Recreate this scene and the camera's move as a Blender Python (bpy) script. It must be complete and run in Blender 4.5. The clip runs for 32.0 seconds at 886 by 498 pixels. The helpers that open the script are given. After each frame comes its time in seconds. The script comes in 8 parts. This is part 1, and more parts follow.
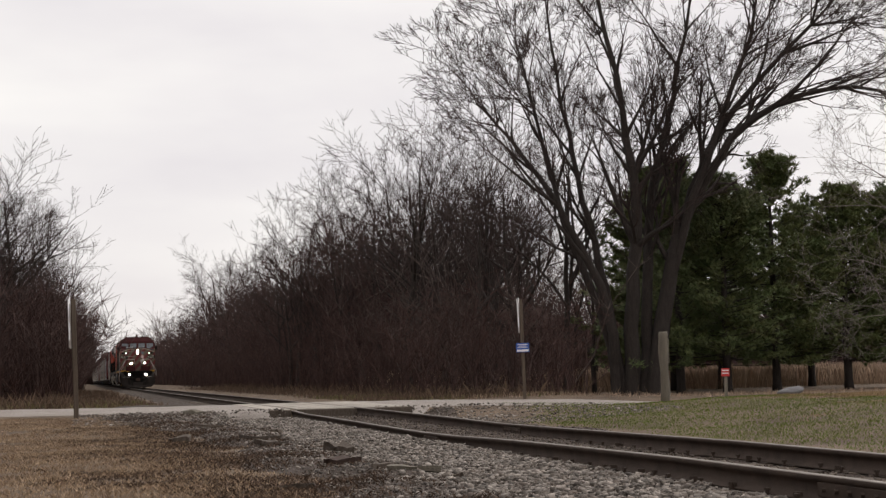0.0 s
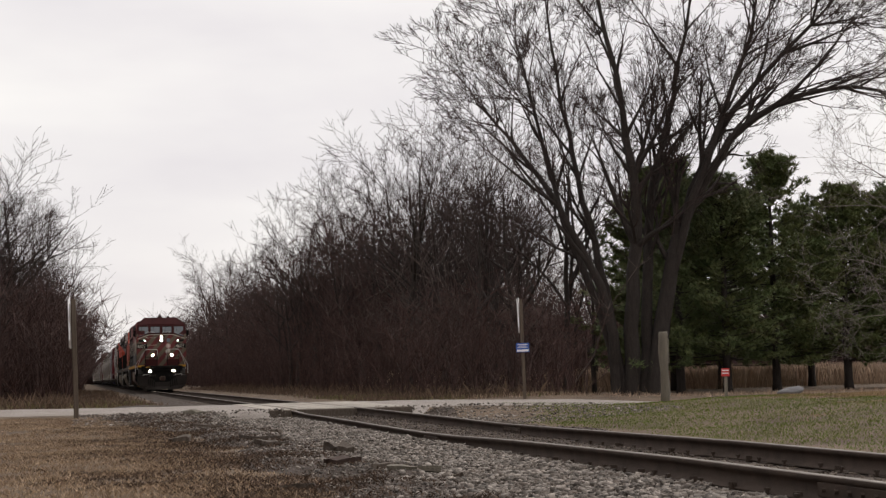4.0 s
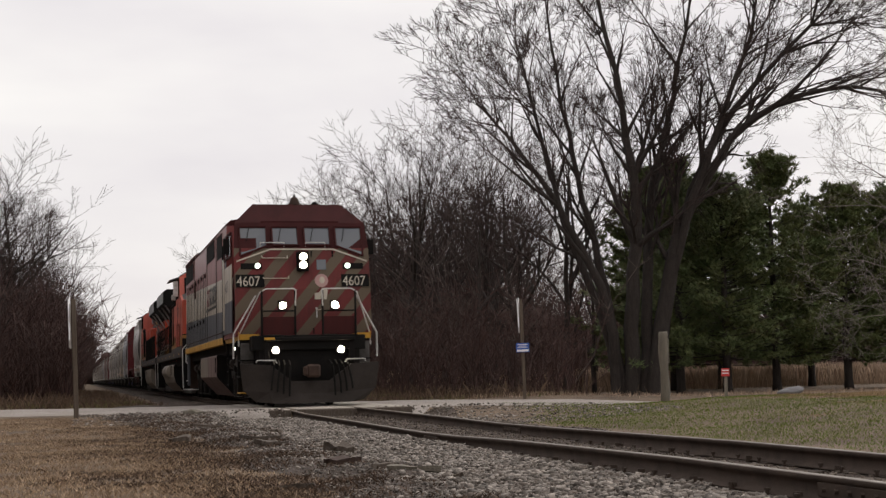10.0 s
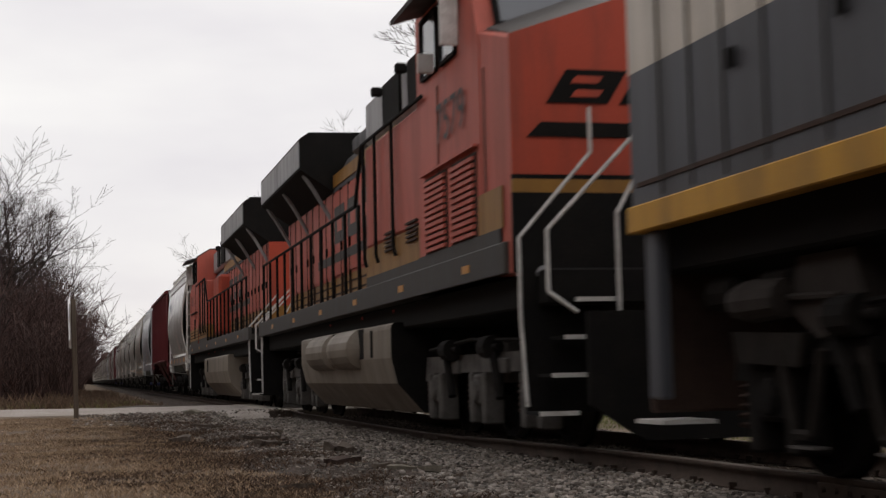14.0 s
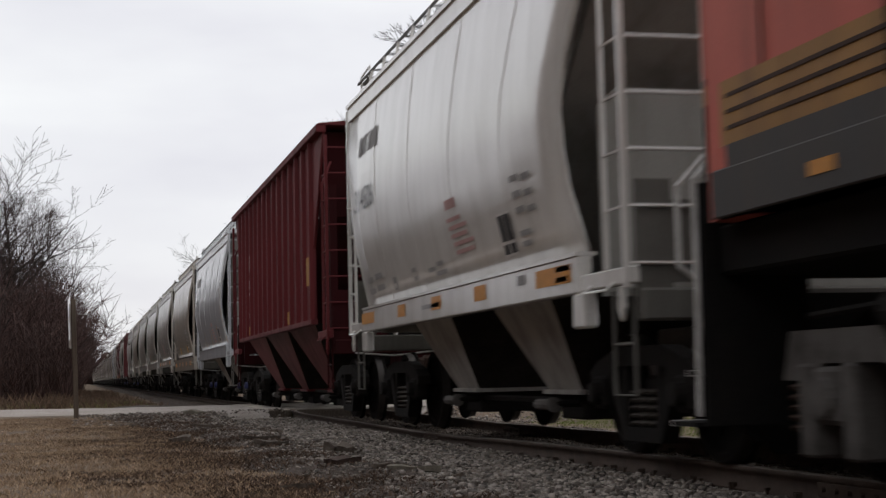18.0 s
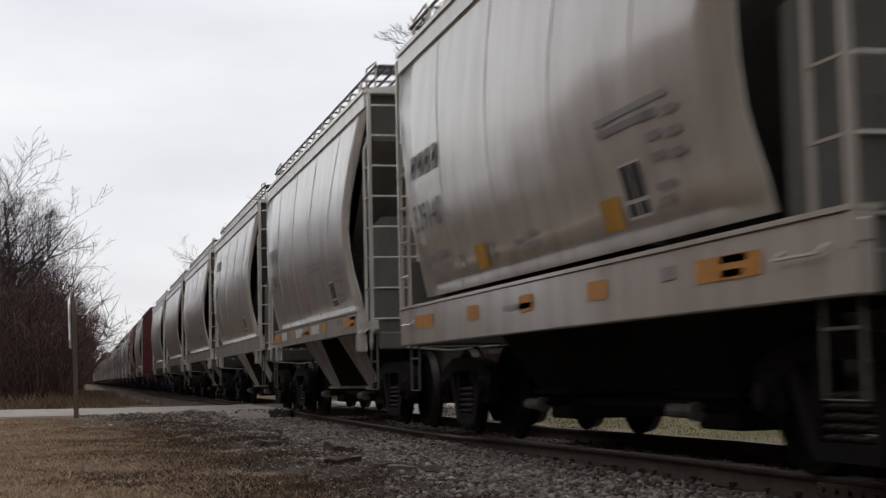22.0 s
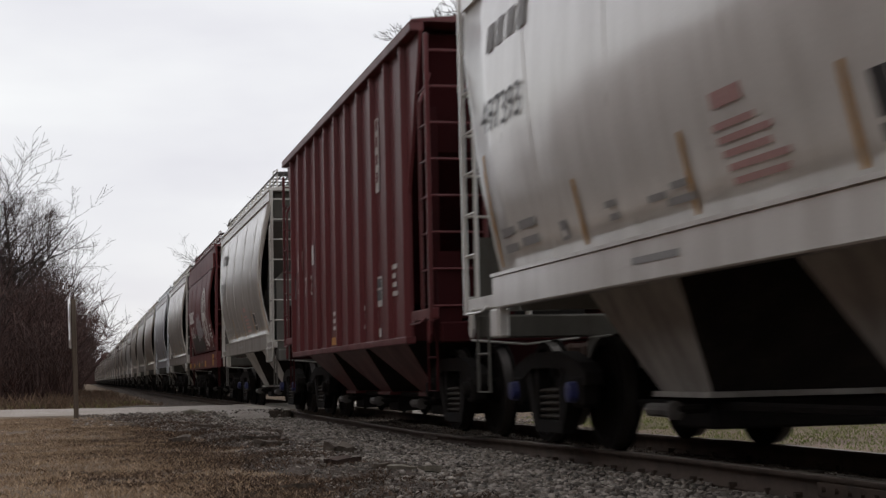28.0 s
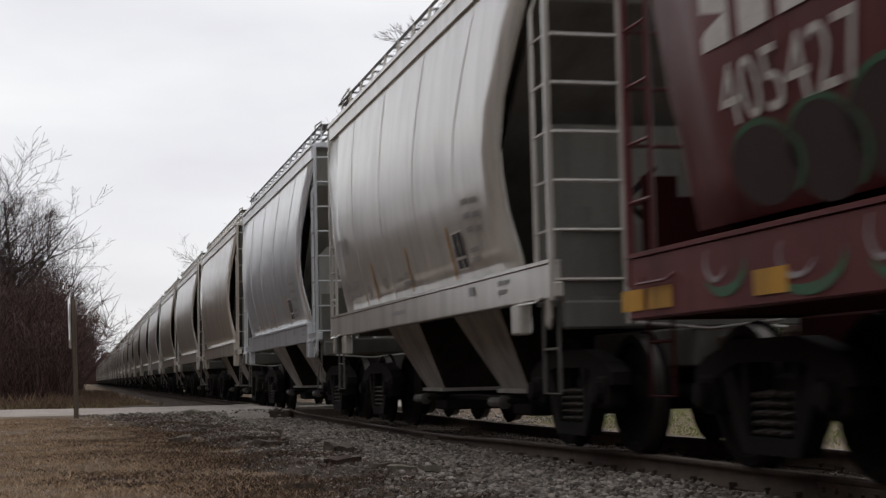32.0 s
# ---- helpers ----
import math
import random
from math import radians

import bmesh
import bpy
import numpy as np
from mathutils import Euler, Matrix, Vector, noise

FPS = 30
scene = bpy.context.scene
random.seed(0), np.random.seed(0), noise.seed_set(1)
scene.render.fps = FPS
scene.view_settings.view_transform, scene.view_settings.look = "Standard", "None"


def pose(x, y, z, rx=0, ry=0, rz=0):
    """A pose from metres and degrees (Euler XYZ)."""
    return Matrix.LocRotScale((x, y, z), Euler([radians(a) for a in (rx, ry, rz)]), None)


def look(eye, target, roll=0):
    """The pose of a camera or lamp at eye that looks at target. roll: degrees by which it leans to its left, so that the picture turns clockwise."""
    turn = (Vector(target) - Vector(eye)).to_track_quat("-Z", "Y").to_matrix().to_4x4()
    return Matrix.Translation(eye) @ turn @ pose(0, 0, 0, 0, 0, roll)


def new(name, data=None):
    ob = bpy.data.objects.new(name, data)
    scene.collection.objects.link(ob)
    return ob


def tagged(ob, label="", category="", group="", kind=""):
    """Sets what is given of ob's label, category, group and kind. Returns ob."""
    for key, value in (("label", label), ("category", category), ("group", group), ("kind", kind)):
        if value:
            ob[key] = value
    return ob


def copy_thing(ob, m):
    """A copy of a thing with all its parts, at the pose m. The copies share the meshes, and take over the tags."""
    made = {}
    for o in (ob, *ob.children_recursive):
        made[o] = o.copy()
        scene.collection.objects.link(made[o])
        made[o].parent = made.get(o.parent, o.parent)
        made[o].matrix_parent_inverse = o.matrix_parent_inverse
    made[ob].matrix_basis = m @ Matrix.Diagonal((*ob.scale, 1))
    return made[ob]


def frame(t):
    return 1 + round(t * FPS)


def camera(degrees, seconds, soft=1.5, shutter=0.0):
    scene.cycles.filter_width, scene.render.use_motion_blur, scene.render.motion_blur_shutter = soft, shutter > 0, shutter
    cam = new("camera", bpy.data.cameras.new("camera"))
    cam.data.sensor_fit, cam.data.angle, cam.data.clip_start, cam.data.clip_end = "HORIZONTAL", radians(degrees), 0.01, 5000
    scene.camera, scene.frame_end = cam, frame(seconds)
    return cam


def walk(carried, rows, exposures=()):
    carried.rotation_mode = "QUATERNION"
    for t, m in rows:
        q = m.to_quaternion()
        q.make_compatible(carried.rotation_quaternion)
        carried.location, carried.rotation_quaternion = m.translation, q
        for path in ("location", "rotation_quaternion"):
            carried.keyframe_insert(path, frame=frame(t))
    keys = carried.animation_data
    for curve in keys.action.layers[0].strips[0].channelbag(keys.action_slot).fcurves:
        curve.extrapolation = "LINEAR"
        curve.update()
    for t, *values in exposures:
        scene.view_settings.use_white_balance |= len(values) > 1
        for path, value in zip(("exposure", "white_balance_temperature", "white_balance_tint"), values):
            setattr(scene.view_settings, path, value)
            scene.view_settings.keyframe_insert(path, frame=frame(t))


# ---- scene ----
# ================= camera =================
cam = camera(34.05, 32.0, soft=1.35, shutter=0.35)
EYE = Vector((-5.411, 0.0, 0.706))
YAW, PITCH, ROLL = radians(14.057), radians(4.946), -1.294
AIM = EYE + Vector((math.sin(YAW) * math.cos(PITCH), math.cos(YAW) * math.cos(PITCH), math.sin(PITCH)))
walk(cam, [(0.0, look(EYE, AIM, ROLL)), (32.0, look(EYE, AIM, ROLL))], exposures=[(0.0, 0.0, 6800, 12), (12.0, 0.0, 6800, 12), (14.5, 0.0, 6650, 11), (17.0, 0.0, 6400, 10), (32.0, 0.0, 6450, 10)])

# ================= world and sun: bright overcast =================
world = bpy.data.worlds.new("overcast_sky")
scene.world = world
world.use_nodes = True
wt = world.node_tree
wt.nodes.clear()
w_out = wt.nodes.new("ShaderNodeOutputWorld")
w_bg = wt.nodes.new("ShaderNodeBackground")
w_sky = wt.nodes.new("ShaderNodeTexSky")
w_sky.sky_type = "NISHITA"
w_sky.sun_disc = False
w_sky.sun_elevation = radians(40)
w_sky.sun_rotation = radians(40)
w_co = wt.nodes.new("ShaderNodeTexCoord")
w_map = wt.nodes.new("ShaderNodeMapping")
w_map.inputs["Scale"].default_value = (1.6, 1.6, 5.0)
w_map.inputs["Location"].default_value = (0.35, 0.1, 0.2)
w_no = wt.nodes.new("ShaderNodeTexNoise")
w_no.inputs["Scale"].default_value = 1.5
w_no.inputs["Detail"].default_value = 5
w_no.inputs["Roughness"].default_value = 0.5
w_ramp = wt.nodes.new("ShaderNodeValToRGB")
w_ramp.color_ramp.elements[0].position, w_ramp.color_ramp.elements[0].color = 0.34, (7.0, 6.85, 7.25, 1)
w_ramp.color_ramp.elements[1].position, w_ramp.color_ramp.elements[1].color = 0.66, (9.0, 9.0, 8.9, 1)
w_mix = wt.nodes.new("ShaderNodeMix")
w_mix.data_type = "RGBA"
w_mix.inputs["Factor"].default_value = 0.93
wt.links.new(w_co.outputs["Generated"], w_map.inputs["Vector"])
wt.links.new(w_map.outputs["Vector"], w_no.inputs["Vector"])
wt.links.new(w_no.outputs["Fac"], w_ramp.inputs["Fac"])
wt.links.new(w_sky.outputs["Color"], w_mix.inputs["A"])
wt.links.new(w_ramp.outputs["Color"], w_mix.inputs["B"])
w_sep = wt.nodes.new("ShaderNodeSeparateXYZ")
w_grad = wt.nodes.new("ShaderNodeMapRange")
w_grad.inputs["From Min"].default_value, w_grad.inputs["From Max"].default_value = 0.22, 1.0
w_grad.inputs["To Min"].default_value, w_grad.inputs["To Max"].default_value = 1.0, 1.15
w_vm = wt.nodes.new("ShaderNodeVectorMath")
w_vm.operation = "SCALE"
wt.links.new(w_co.outputs["Generated"], w_sep.inputs[0])
wt.links.new(w_sep.outputs["Z"], w_grad.inputs["Value"])
wt.links.new(w_mix.outputs["Result"], w_vm.inputs[0])
wt.links.new(w_grad.outputs["Result"], w_vm.inputs["Scale"])
wt.links.new(w_vm.outputs[0], w_bg.inputs["Color"])
w_bg.inputs["Strength"].default_value = 0.11
wt.links.new(w_bg.outputs["Background"], w_out.inputs["Surface"])

sun = new("sun", bpy.data.lights.new("sun", "SUN"))
sun.data.energy = 1.2
sun.data.angle = radians(40)
sun.data.color = (1.0, 0.97, 0.93)
sun.matrix_world = look((34, 55, 44), (0, 15, 0))

# ================= materials =================


def mat(name, color, rough=0.6, metal=0.0, dirt=None, amount=0.35, scale=3.0, stretch=(1, 1, 1), grain=60.0, bump=0.15, vary=0.12, dist=0.01, random_by=None, spec=0.35):
    """Painted or natural surface: base colour, large patches of dirt, fine grain and relief."""
    m = bpy.data.materials.new(name)
    m.use_nodes = True
    t = m.node_tree
    n, k = t.nodes, t.links
    b = n["Principled BSDF"]
    co = n.new("ShaderNodeTexCoord")
    mp = n.new("ShaderNodeMapping")
    mp.inputs["Scale"].default_value = stretch
    k.new(co.outputs["Object"], mp.inputs["Vector"])
    n1 = n.new("ShaderNodeTexNoise")
    n1.inputs["Scale"].default_value = scale
    n1.inputs["Detail"].default_value = 6
    n1.inputs["Roughness"].default_value = 0.62
    k.new(mp.outputs["Vector"], n1.inputs["Vector"])
    n2 = n.new("ShaderNodeTexNoise")
    n2.inputs["Scale"].default_value = grain
    n2.inputs["Detail"].default_value = 3
    k.new(co.outputs["Object"], n2.inputs["Vector"])
    r1 = n.new("ShaderNodeValToRGB")
    r1.color_ramp.elements[0].position, r1.color_ramp.elements[1].position = 0.42, 0.72
    r1.color_ramp.elements[0].color = (0, 0, 0, 1)
    r1.color_ramp.elements[1].color = (amount, amount, amount, 1)
    k.new(n1.outputs["Fac"], r1.inputs["Fac"])
    mx = n.new("ShaderNodeMix")
    mx.data_type = "RGBA"
    d = dirt or tuple(c * 0.45 for c in color)
    mx.inputs["A"].default_value = (*color, 1)
    mx.inputs["B"].default_value = (*d, 1)
    k.new(r1.outputs["Color"], mx.inputs["Factor"])
    hsv = n.new("ShaderNodeHueSaturation")
    ma = n.new("ShaderNodeMapRange")
    ma.inputs["To Min"].default_value = 1 - vary
    ma.inputs["To Max"].default_value = 1 + vary
    if random_by == "island":
        g = n.new("ShaderNodeNewGeometry")
        k.new(g.outputs["Random Per Island"], ma.inputs["Value"])
    elif random_by == "object":
        g = n.new("ShaderNodeObjectInfo")
        k.new(g.outputs["Random"], ma.inputs["Value"])
    else:
        ma.inputs["From Min"].default_value, ma.inputs["From Max"].default_value = 0.3, 0.7
        k.new(n2.outputs["Fac"], ma.inputs["Value"])
    k.new(ma.outputs["Result"], hsv.inputs["Value"])
    k.new(mx.outputs["Result"], hsv.inputs["Color"])
    k.new(hsv.outputs["Color"], b.inputs["Base Color"])
    b.inputs["Metallic"].default_value = metal
    b.inputs["Specular IOR Level"].default_value = spec
    rr = n.new("ShaderNodeMapRange")
    rr.inputs["To Min"].default_value = max(0.02, rough - 0.1)
    rr.inputs["To Max"].default_value = min(1, rough + 0.15)
    k.new(n1.outputs["Fac"], rr.inputs["Value"])
    k.new(rr.outputs["Result"], b.inputs["Roughness"])
    if bump:
        bp = n.new("ShaderNodeBump")
        bp.inputs["Strength"].default_value = bump
        bp.inputs["Distance"].default_value = dist
        k.new(n2.outputs["Fac"], bp.inputs["Height"])
        k.new(bp.outputs["Normal"], b.inputs["Normal"])
    return m


def glow(name, color, power):
    m = bpy.data.materials.new(name)
    m.use_nodes = True
    b = m.node_tree.nodes["Principled BSDF"]
    b.inputs["Base Color"].default_value = (0.8, 0.8, 0.75, 1)
    b.inputs["Emission Color"].default_value = (*color, 1)
    b.inputs["Emission Strength"].default_value = power
    return m


def paint(name, color, dirt=(0.10, 0.085, 0.07), amount=0.45, rough=0.5, **kw):
    """Weathered railway paint with grimy streaks that run down the sides."""
    gloss = kw.pop("gloss", 0.0)
    m = mat(name, color, rough, 0.0, dirt, amount, 1.6, (1.6, 1.6, 0.28), 45.0, 0.06, 0.05, **kw)
    if gloss:
        b = m.node_tree.nodes["Principled BSDF"]
        b.inputs["Coat Weight"].default_value = gloss
        b.inputs["Coat Roughness"].default_value = 0.13
        b.inputs["Coat IOR"].default_value = 1.7
    return m


M = {}
M["rail_side"] = mat("rusty_rail_steel", (0.078, 0.056, 0.043), 0.85, 0.0, (0.034, 0.026, 0.022), 0.7, 4, grain=90, bump=0.3)
M["rail_top"] = mat("worn_rail_head", (0.15, 0.125, 0.105), 0.5, 0.4, (0.08, 0.06, 0.045), 0.7, 6, grain=120, bump=0.05)
M["tie"] = mat("creosoted_timber", (0.085, 0.065, 0.05), 0.9, 0, (0.20, 0.17, 0.14), 0.5, 5, (8, 1, 4), 70, 0.6, random_by="object", vary=0.3)
M["plank"] = mat("weathered_plank", (0.46, 0.42, 0.365), 0.9, 0, (0.17, 0.14, 0.11), 0.7, 3, (1, 8, 2), 60, 0.5, random_by="object", vary=0.15)
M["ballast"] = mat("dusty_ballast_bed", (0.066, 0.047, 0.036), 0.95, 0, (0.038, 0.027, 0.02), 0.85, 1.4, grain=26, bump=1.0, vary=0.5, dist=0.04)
M["stone"] = mat("crushed_limestone", (0.25, 0.222, 0.194), 0.92, 0, (0.085, 0.062, 0.047), 0.95, 7, grain=50, bump=0.4, vary=0.66, random_by="island")
M["dark_stone"] = mat("dirty_crushed_stone", (0.15, 0.122, 0.1), 0.95, 0, (0.05, 0.037, 0.029), 0.95, 7, grain=50, bump=0.4, vary=0.6, random_by="island")
M["road"] = mat("packed_gravel_road", (0.33, 0.295, 0.265), 0.95, 0, (0.21, 0.18, 0.155), 0.7, 1.0, grain=32, bump=0.8, vary=0.25, dist=0.02)
M["soil"] = mat("winter_turf_soil", (0.165, 0.117, 0.078), 0.97, 0, (0.072, 0.05, 0.036), 0.8, 0.6, grain=22, bump=1.0, vary=0.4, dist=0.05)
M["straw"] = mat("dead_grass_blades", (0.42, 0.305, 0.20), 0.9, 0, (0.2, 0.132, 0.085), 0.8, 0.8, grain=8, bump=0, vary=0.4, random_by="island")
M["bank_straw"] = mat("matted_straw_grass", (0.37, 0.255, 0.13), 0.95, 0, (0.16, 0.115, 0.07), 0.8, 0.8, grain=8, bump=0, vary=0.3, random_by="island")
M["turf"] = mat("half_green_grass_blades", (0.125, 0.13, 0.045), 0.9, 0, (0.27, 0.21, 0.115), 1.0, 0.9, grain=8, bump=0, vary=0.35, random_by="island")
M["litter"] = mat("rotted_brown_grass_litter", (0.11, 0.07, 0.046), 0.95, 0, (0.05, 0.034, 0.024), 0.8, 1.2, grain=8, bump=0, vary=0.5, random_by="island")
M["weed"] = mat("tall_dry_weeds", (0.44, 0.325, 0.235), 0.9, 0, (0.1, 0.065, 0.047), 0.8, 0.4, grain=5, bump=0, vary=0.35, random_by="island")
M["bark"] = mat("grey_brown_bark", (0.046, 0.037, 0.032), 0.95, 0, (0.022, 0.018, 0.016), 0.8, 3, (4, 4, 0.8), 40, 0.8, vary=0.25, dist=0.03)
M["twig"] = mat("bare_twigs", (0.05, 0.033, 0.029), 0.95, 0, (0.034, 0.024, 0.021), 0.6, 0.5, grain=6, bump=0, vary=0.35, random_by="island")
M["brush"] = mat("bare_brush_stems", (0.072, 0.04, 0.034), 0.95, 0, (0.038, 0.025, 0.022), 0.6, 0.3, grain=6, bump=0, vary=0.4, random_by="island")
M["needle"] = mat("pine_needles", (0.105, 0.14, 0.05), 0.7, 0, (0.17, 0.15, 0.06), 0.7, 0.7, grain=5, bump=0, vary=0.4, random_by="island")
M["pale_twig"] = mat("pale_smooth_bark", (0.24, 0.21, 0.19), 0.9, 0, (0.11, 0.09, 0.08), 0.6, 1.5, grain=9, bump=0, vary=0.3, random_by="island")
M["dead_weed"] = mat("dim_reddish_dead_weeds", (0.13, 0.083, 0.058), 0.95, 0, (0.17, 0.13, 0.08), 0.7, 0.35, grain=5, bump=0, vary=0.45, random_by="island")
M["green_turf"] = mat("green_grass_blades", (0.12, 0.175, 0.02), 0.9, 0, (0.2, 0.17, 0.045), 0.5, 1.2, grain=8, bump=0, vary=0.35, random_by="island")
M["dark_post"] = mat("brown_weathered_post", (0.13, 0.1, 0.075), 0.92, 0, (0.07, 0.055, 0.045), 0.7, 3, (6, 6, 0.6), 50, 0.7)
M["pale_brush"] = mat("pale_sapling_bark", (0.09, 0.068, 0.06), 0.95, 0, (0.08, 0.058, 0.05), 0.7, 0.7, grain=6, bump=0, vary=0.35, random_by="island")
M["post"] = mat("weathered_grey_wood_post", (0.18, 0.16, 0.125), 0.92, 0, (0.11, 0.095, 0.08), 0.7, 3, (6, 6, 0.6), 50, 0.7)
M["sign_white"] = mat("white_sign_paint", (0.78, 0.78, 0.78), 0.5, 0, (0.55, 0.53, 0.5), 0.5, 6, grain=40, bump=0.05)
M["sign_blue"] = mat("blue_sign_paint", (0.05, 0.12, 0.42), 0.5, 0, (0.08, 0.12, 0.3), 0.5, 6, bump=0.02)
M["sign_red"] = mat("red_sign_paint", (0.55, 0.035, 0.035), 0.5, 0, (0.35, 0.05, 0.04), 0.5, 6, bump=0.02)
M["rock"] = mat("pale_field_stone", (0.22, 0.215, 0.22), 0.9, 0, (0.25, 0.24, 0.24), 0.7, 4, bump=0.6, dist=0.03)
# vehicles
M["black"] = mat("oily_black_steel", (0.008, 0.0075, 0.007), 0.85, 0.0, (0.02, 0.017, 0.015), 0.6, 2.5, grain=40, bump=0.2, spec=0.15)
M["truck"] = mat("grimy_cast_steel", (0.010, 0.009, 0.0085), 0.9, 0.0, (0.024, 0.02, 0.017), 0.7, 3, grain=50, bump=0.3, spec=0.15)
M["grey_truck"] = mat("dusty_grey_truck_paint", (0.105, 0.097, 0.09), 0.75, 0.0, (0.035, 0.03, 0.026), 0.9, 3, grain=50, bump=0.2)
M["spring"] = mat("grey_steel_springs", (0.07, 0.06, 0.052), 0.7, 0.2, (0.03, 0.025, 0.02), 0.7, 6, grain=50, bump=0.1)
M["plough"] = mat("dusty_brown_steel", (0.034, 0.027, 0.023), 0.85, 0.0, (0.02, 0.016, 0.014), 0.8, 2, grain=30, bump=0.3)
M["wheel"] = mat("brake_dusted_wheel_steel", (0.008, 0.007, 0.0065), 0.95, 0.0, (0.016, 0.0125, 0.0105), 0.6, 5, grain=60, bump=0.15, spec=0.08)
M["tread"] = mat("polished_wheel_tread", (0.07, 0.064, 0.06), 0.5, 0.8, (0.05, 0.042, 0.037), 0.5, 6, bump=0.02)
M["cap_blue"] = mat("blue_bearing_cap", (0.03, 0.036, 0.13), 0.5, 0, (0.05, 0.05, 0.07), 0.6, 8, bump=0.05)
M["white_car"] = paint("pale_grey_hopper_paint", (0.67, 0.65, 0.61), (0.37, 0.34, 0.30), 0.5, 0.3, spec=0.6, gloss=0.9)
M["tan_car"] = paint("stained_tan_grey_paint", (0.5, 0.455, 0.39), (0.25, 0.2, 0.155), 0.65, 0.3, spec=0.6, gloss=0.9)
M["blue_car"] = paint("cool_grey_hopper_paint", (0.60, 0.625, 0.65), (0.32, 0.32, 0.32), 0.5, 0.3, spec=0.6, gloss=0.9)
M["dust_car"] = paint("dusty_grey_hopper_paint", (0.55, 0.525, 0.475), (0.27, 0.24, 0.2), 0.65, 0.3, spec=0.6, gloss=0.9)
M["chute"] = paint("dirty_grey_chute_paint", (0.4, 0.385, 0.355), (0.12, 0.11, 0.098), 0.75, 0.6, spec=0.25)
# near-black: painted shade on chute slopes, grime on truck brackets and hangers
M["shade_grime"] = mat("shaded_oily_dust", (0.022, 0.019, 0.017), 0.95, 0, (0.045, 0.038, 0.032), 0.6, 3, grain=30, bump=0.2, spec=0.1)
# end paints: car colours darkened to hold the shade between coupled cars
M["end_shade"] = paint("shade_darkened_end_paint", (0.15, 0.145, 0.13), (0.075, 0.07, 0.062), 0.7, 0.8, spec=0.15)
M["pale_end"] = paint("shaded_pale_end_paint", (0.3, 0.295, 0.27), (0.13, 0.125, 0.11), 0.65, 0.6, spec=0.3)
# dirty plates and steps, darkened further for the shade between cars
M["post_grime_shade"] = paint("dusty_shaded_post_paint", (0.14, 0.134, 0.12), (0.065, 0.06, 0.052), 0.7, 0.7, spec=0.2)
M["red_end_shade"] = paint("shade_darkened_red_end_paint", (0.04, 0.008, 0.009), (0.02, 0.008, 0.008), 0.7, 0.85, spec=0.1)
M["red_car"] = paint("faded_oxide_red_paint", (0.132, 0.021, 0.024), (0.048, 0.012, 0.012), 0.7, 0.6, spec=0.2)
M["maroon_car"] = paint("maroon_hopper_paint", (0.125, 0.026, 0.028), (0.06, 0.018, 0.017), 0.65, 0.5, spec=0.3, gloss=0.12)
M["bc_red"] = paint("sun_faded_red_paint", (0.15, 0.028, 0.026), (0.05, 0.026, 0.022), 0.75, 0.6, spec=0.25)
M["bc_roof"] = paint("dark_red_roof_paint", (0.052, 0.0095, 0.009), (0.026, 0.010, 0.009), 0.6, 0.7, spec=0.2)
M["bc_white"] = paint("grimy_cream_paint", (0.53, 0.47, 0.38), (0.16, 0.13, 0.1), 0.6, 0.5, gloss=0.3)
M["bc_side"] = paint("faded_pinkish_red_paint", (0.26, 0.058, 0.054), (0.1, 0.04, 0.035), 0.55, 0.5, gloss=0.3)
M["bc_blue"] = paint("faded_slate_blue_paint", (0.074, 0.078, 0.09), (0.042, 0.039, 0.038), 0.6, 0.5)
M["yellow"] = paint("worn_yellow_paint", (0.55, 0.29, 0.03), (0.13, 0.08, 0.04), 0.6, 0.5)
M["tank"] = paint("dusty_tank_paint", (0.23, 0.195, 0.155), (0.1, 0.083, 0.066), 0.6, 0.55)
M["pink_tank"] = paint("washed_out_red_tank_paint", (0.19, 0.125, 0.115), (0.085, 0.058, 0.05), 0.6, 0.55)
M["orange"] = paint("faded_orange_paint", (0.45, 0.066, 0.033), (0.15, 0.045, 0.032), 0.7, 0.5)
M["orange_pale"] = paint("chalky_orange_paint", (0.5, 0.112, 0.078), (0.26, 0.085, 0.062), 0.6, 0.55)
M["bn_yellow"] = paint("dull_yellow_band_paint", (0.3, 0.15, 0.03), (0.12, 0.065, 0.03), 0.7, 0.5)
M["bn_grey"] = paint("dusty_dark_grey_paint", (0.045, 0.042, 0.04), (0.075, 0.062, 0.05), 0.6, 0.6)
M["bn_roof"] = paint("sooty_silver_grey_paint", (0.085, 0.085, 0.088), (0.025, 0.023, 0.021), 0.8, 0.55)
M["rim_grey"] = paint("pale_sooted_grey_paint", (0.33, 0.33, 0.335), (0.07, 0.065, 0.06), 0.7, 0.5)
M["decal_dark"] = mat("dark_stencil_paint", (0.1, 0.1, 0.104), 0.6, 0, (0.15, 0.14, 0.13), 0.5, 6, bump=0.02)
M["decal_grey"] = mat("worn_grey_stencil_paint", (0.27, 0.265, 0.26), 0.6, 0, (0.3, 0.29, 0.27), 0.6, 6, bump=0.02)
M["decal_mid"] = mat("faded_dark_stencil_paint", (0.27, 0.265, 0.26), 0.6, 0, (0.24, 0.23, 0.22), 0.6, 6, bump=0.02)
M["decal_black"] = mat("black_stencil_paint", (0.03, 0.03, 0.032), 0.6, 0, (0.06, 0.055, 0.05), 0.6, 6, bump=0.02)
M["decal_red"] = mat("red_stencil_paint", (0.43, 0.25, 0.235), 0.6, 0, (0.44, 0.33, 0.3), 0.5, 6, bump=0.02)
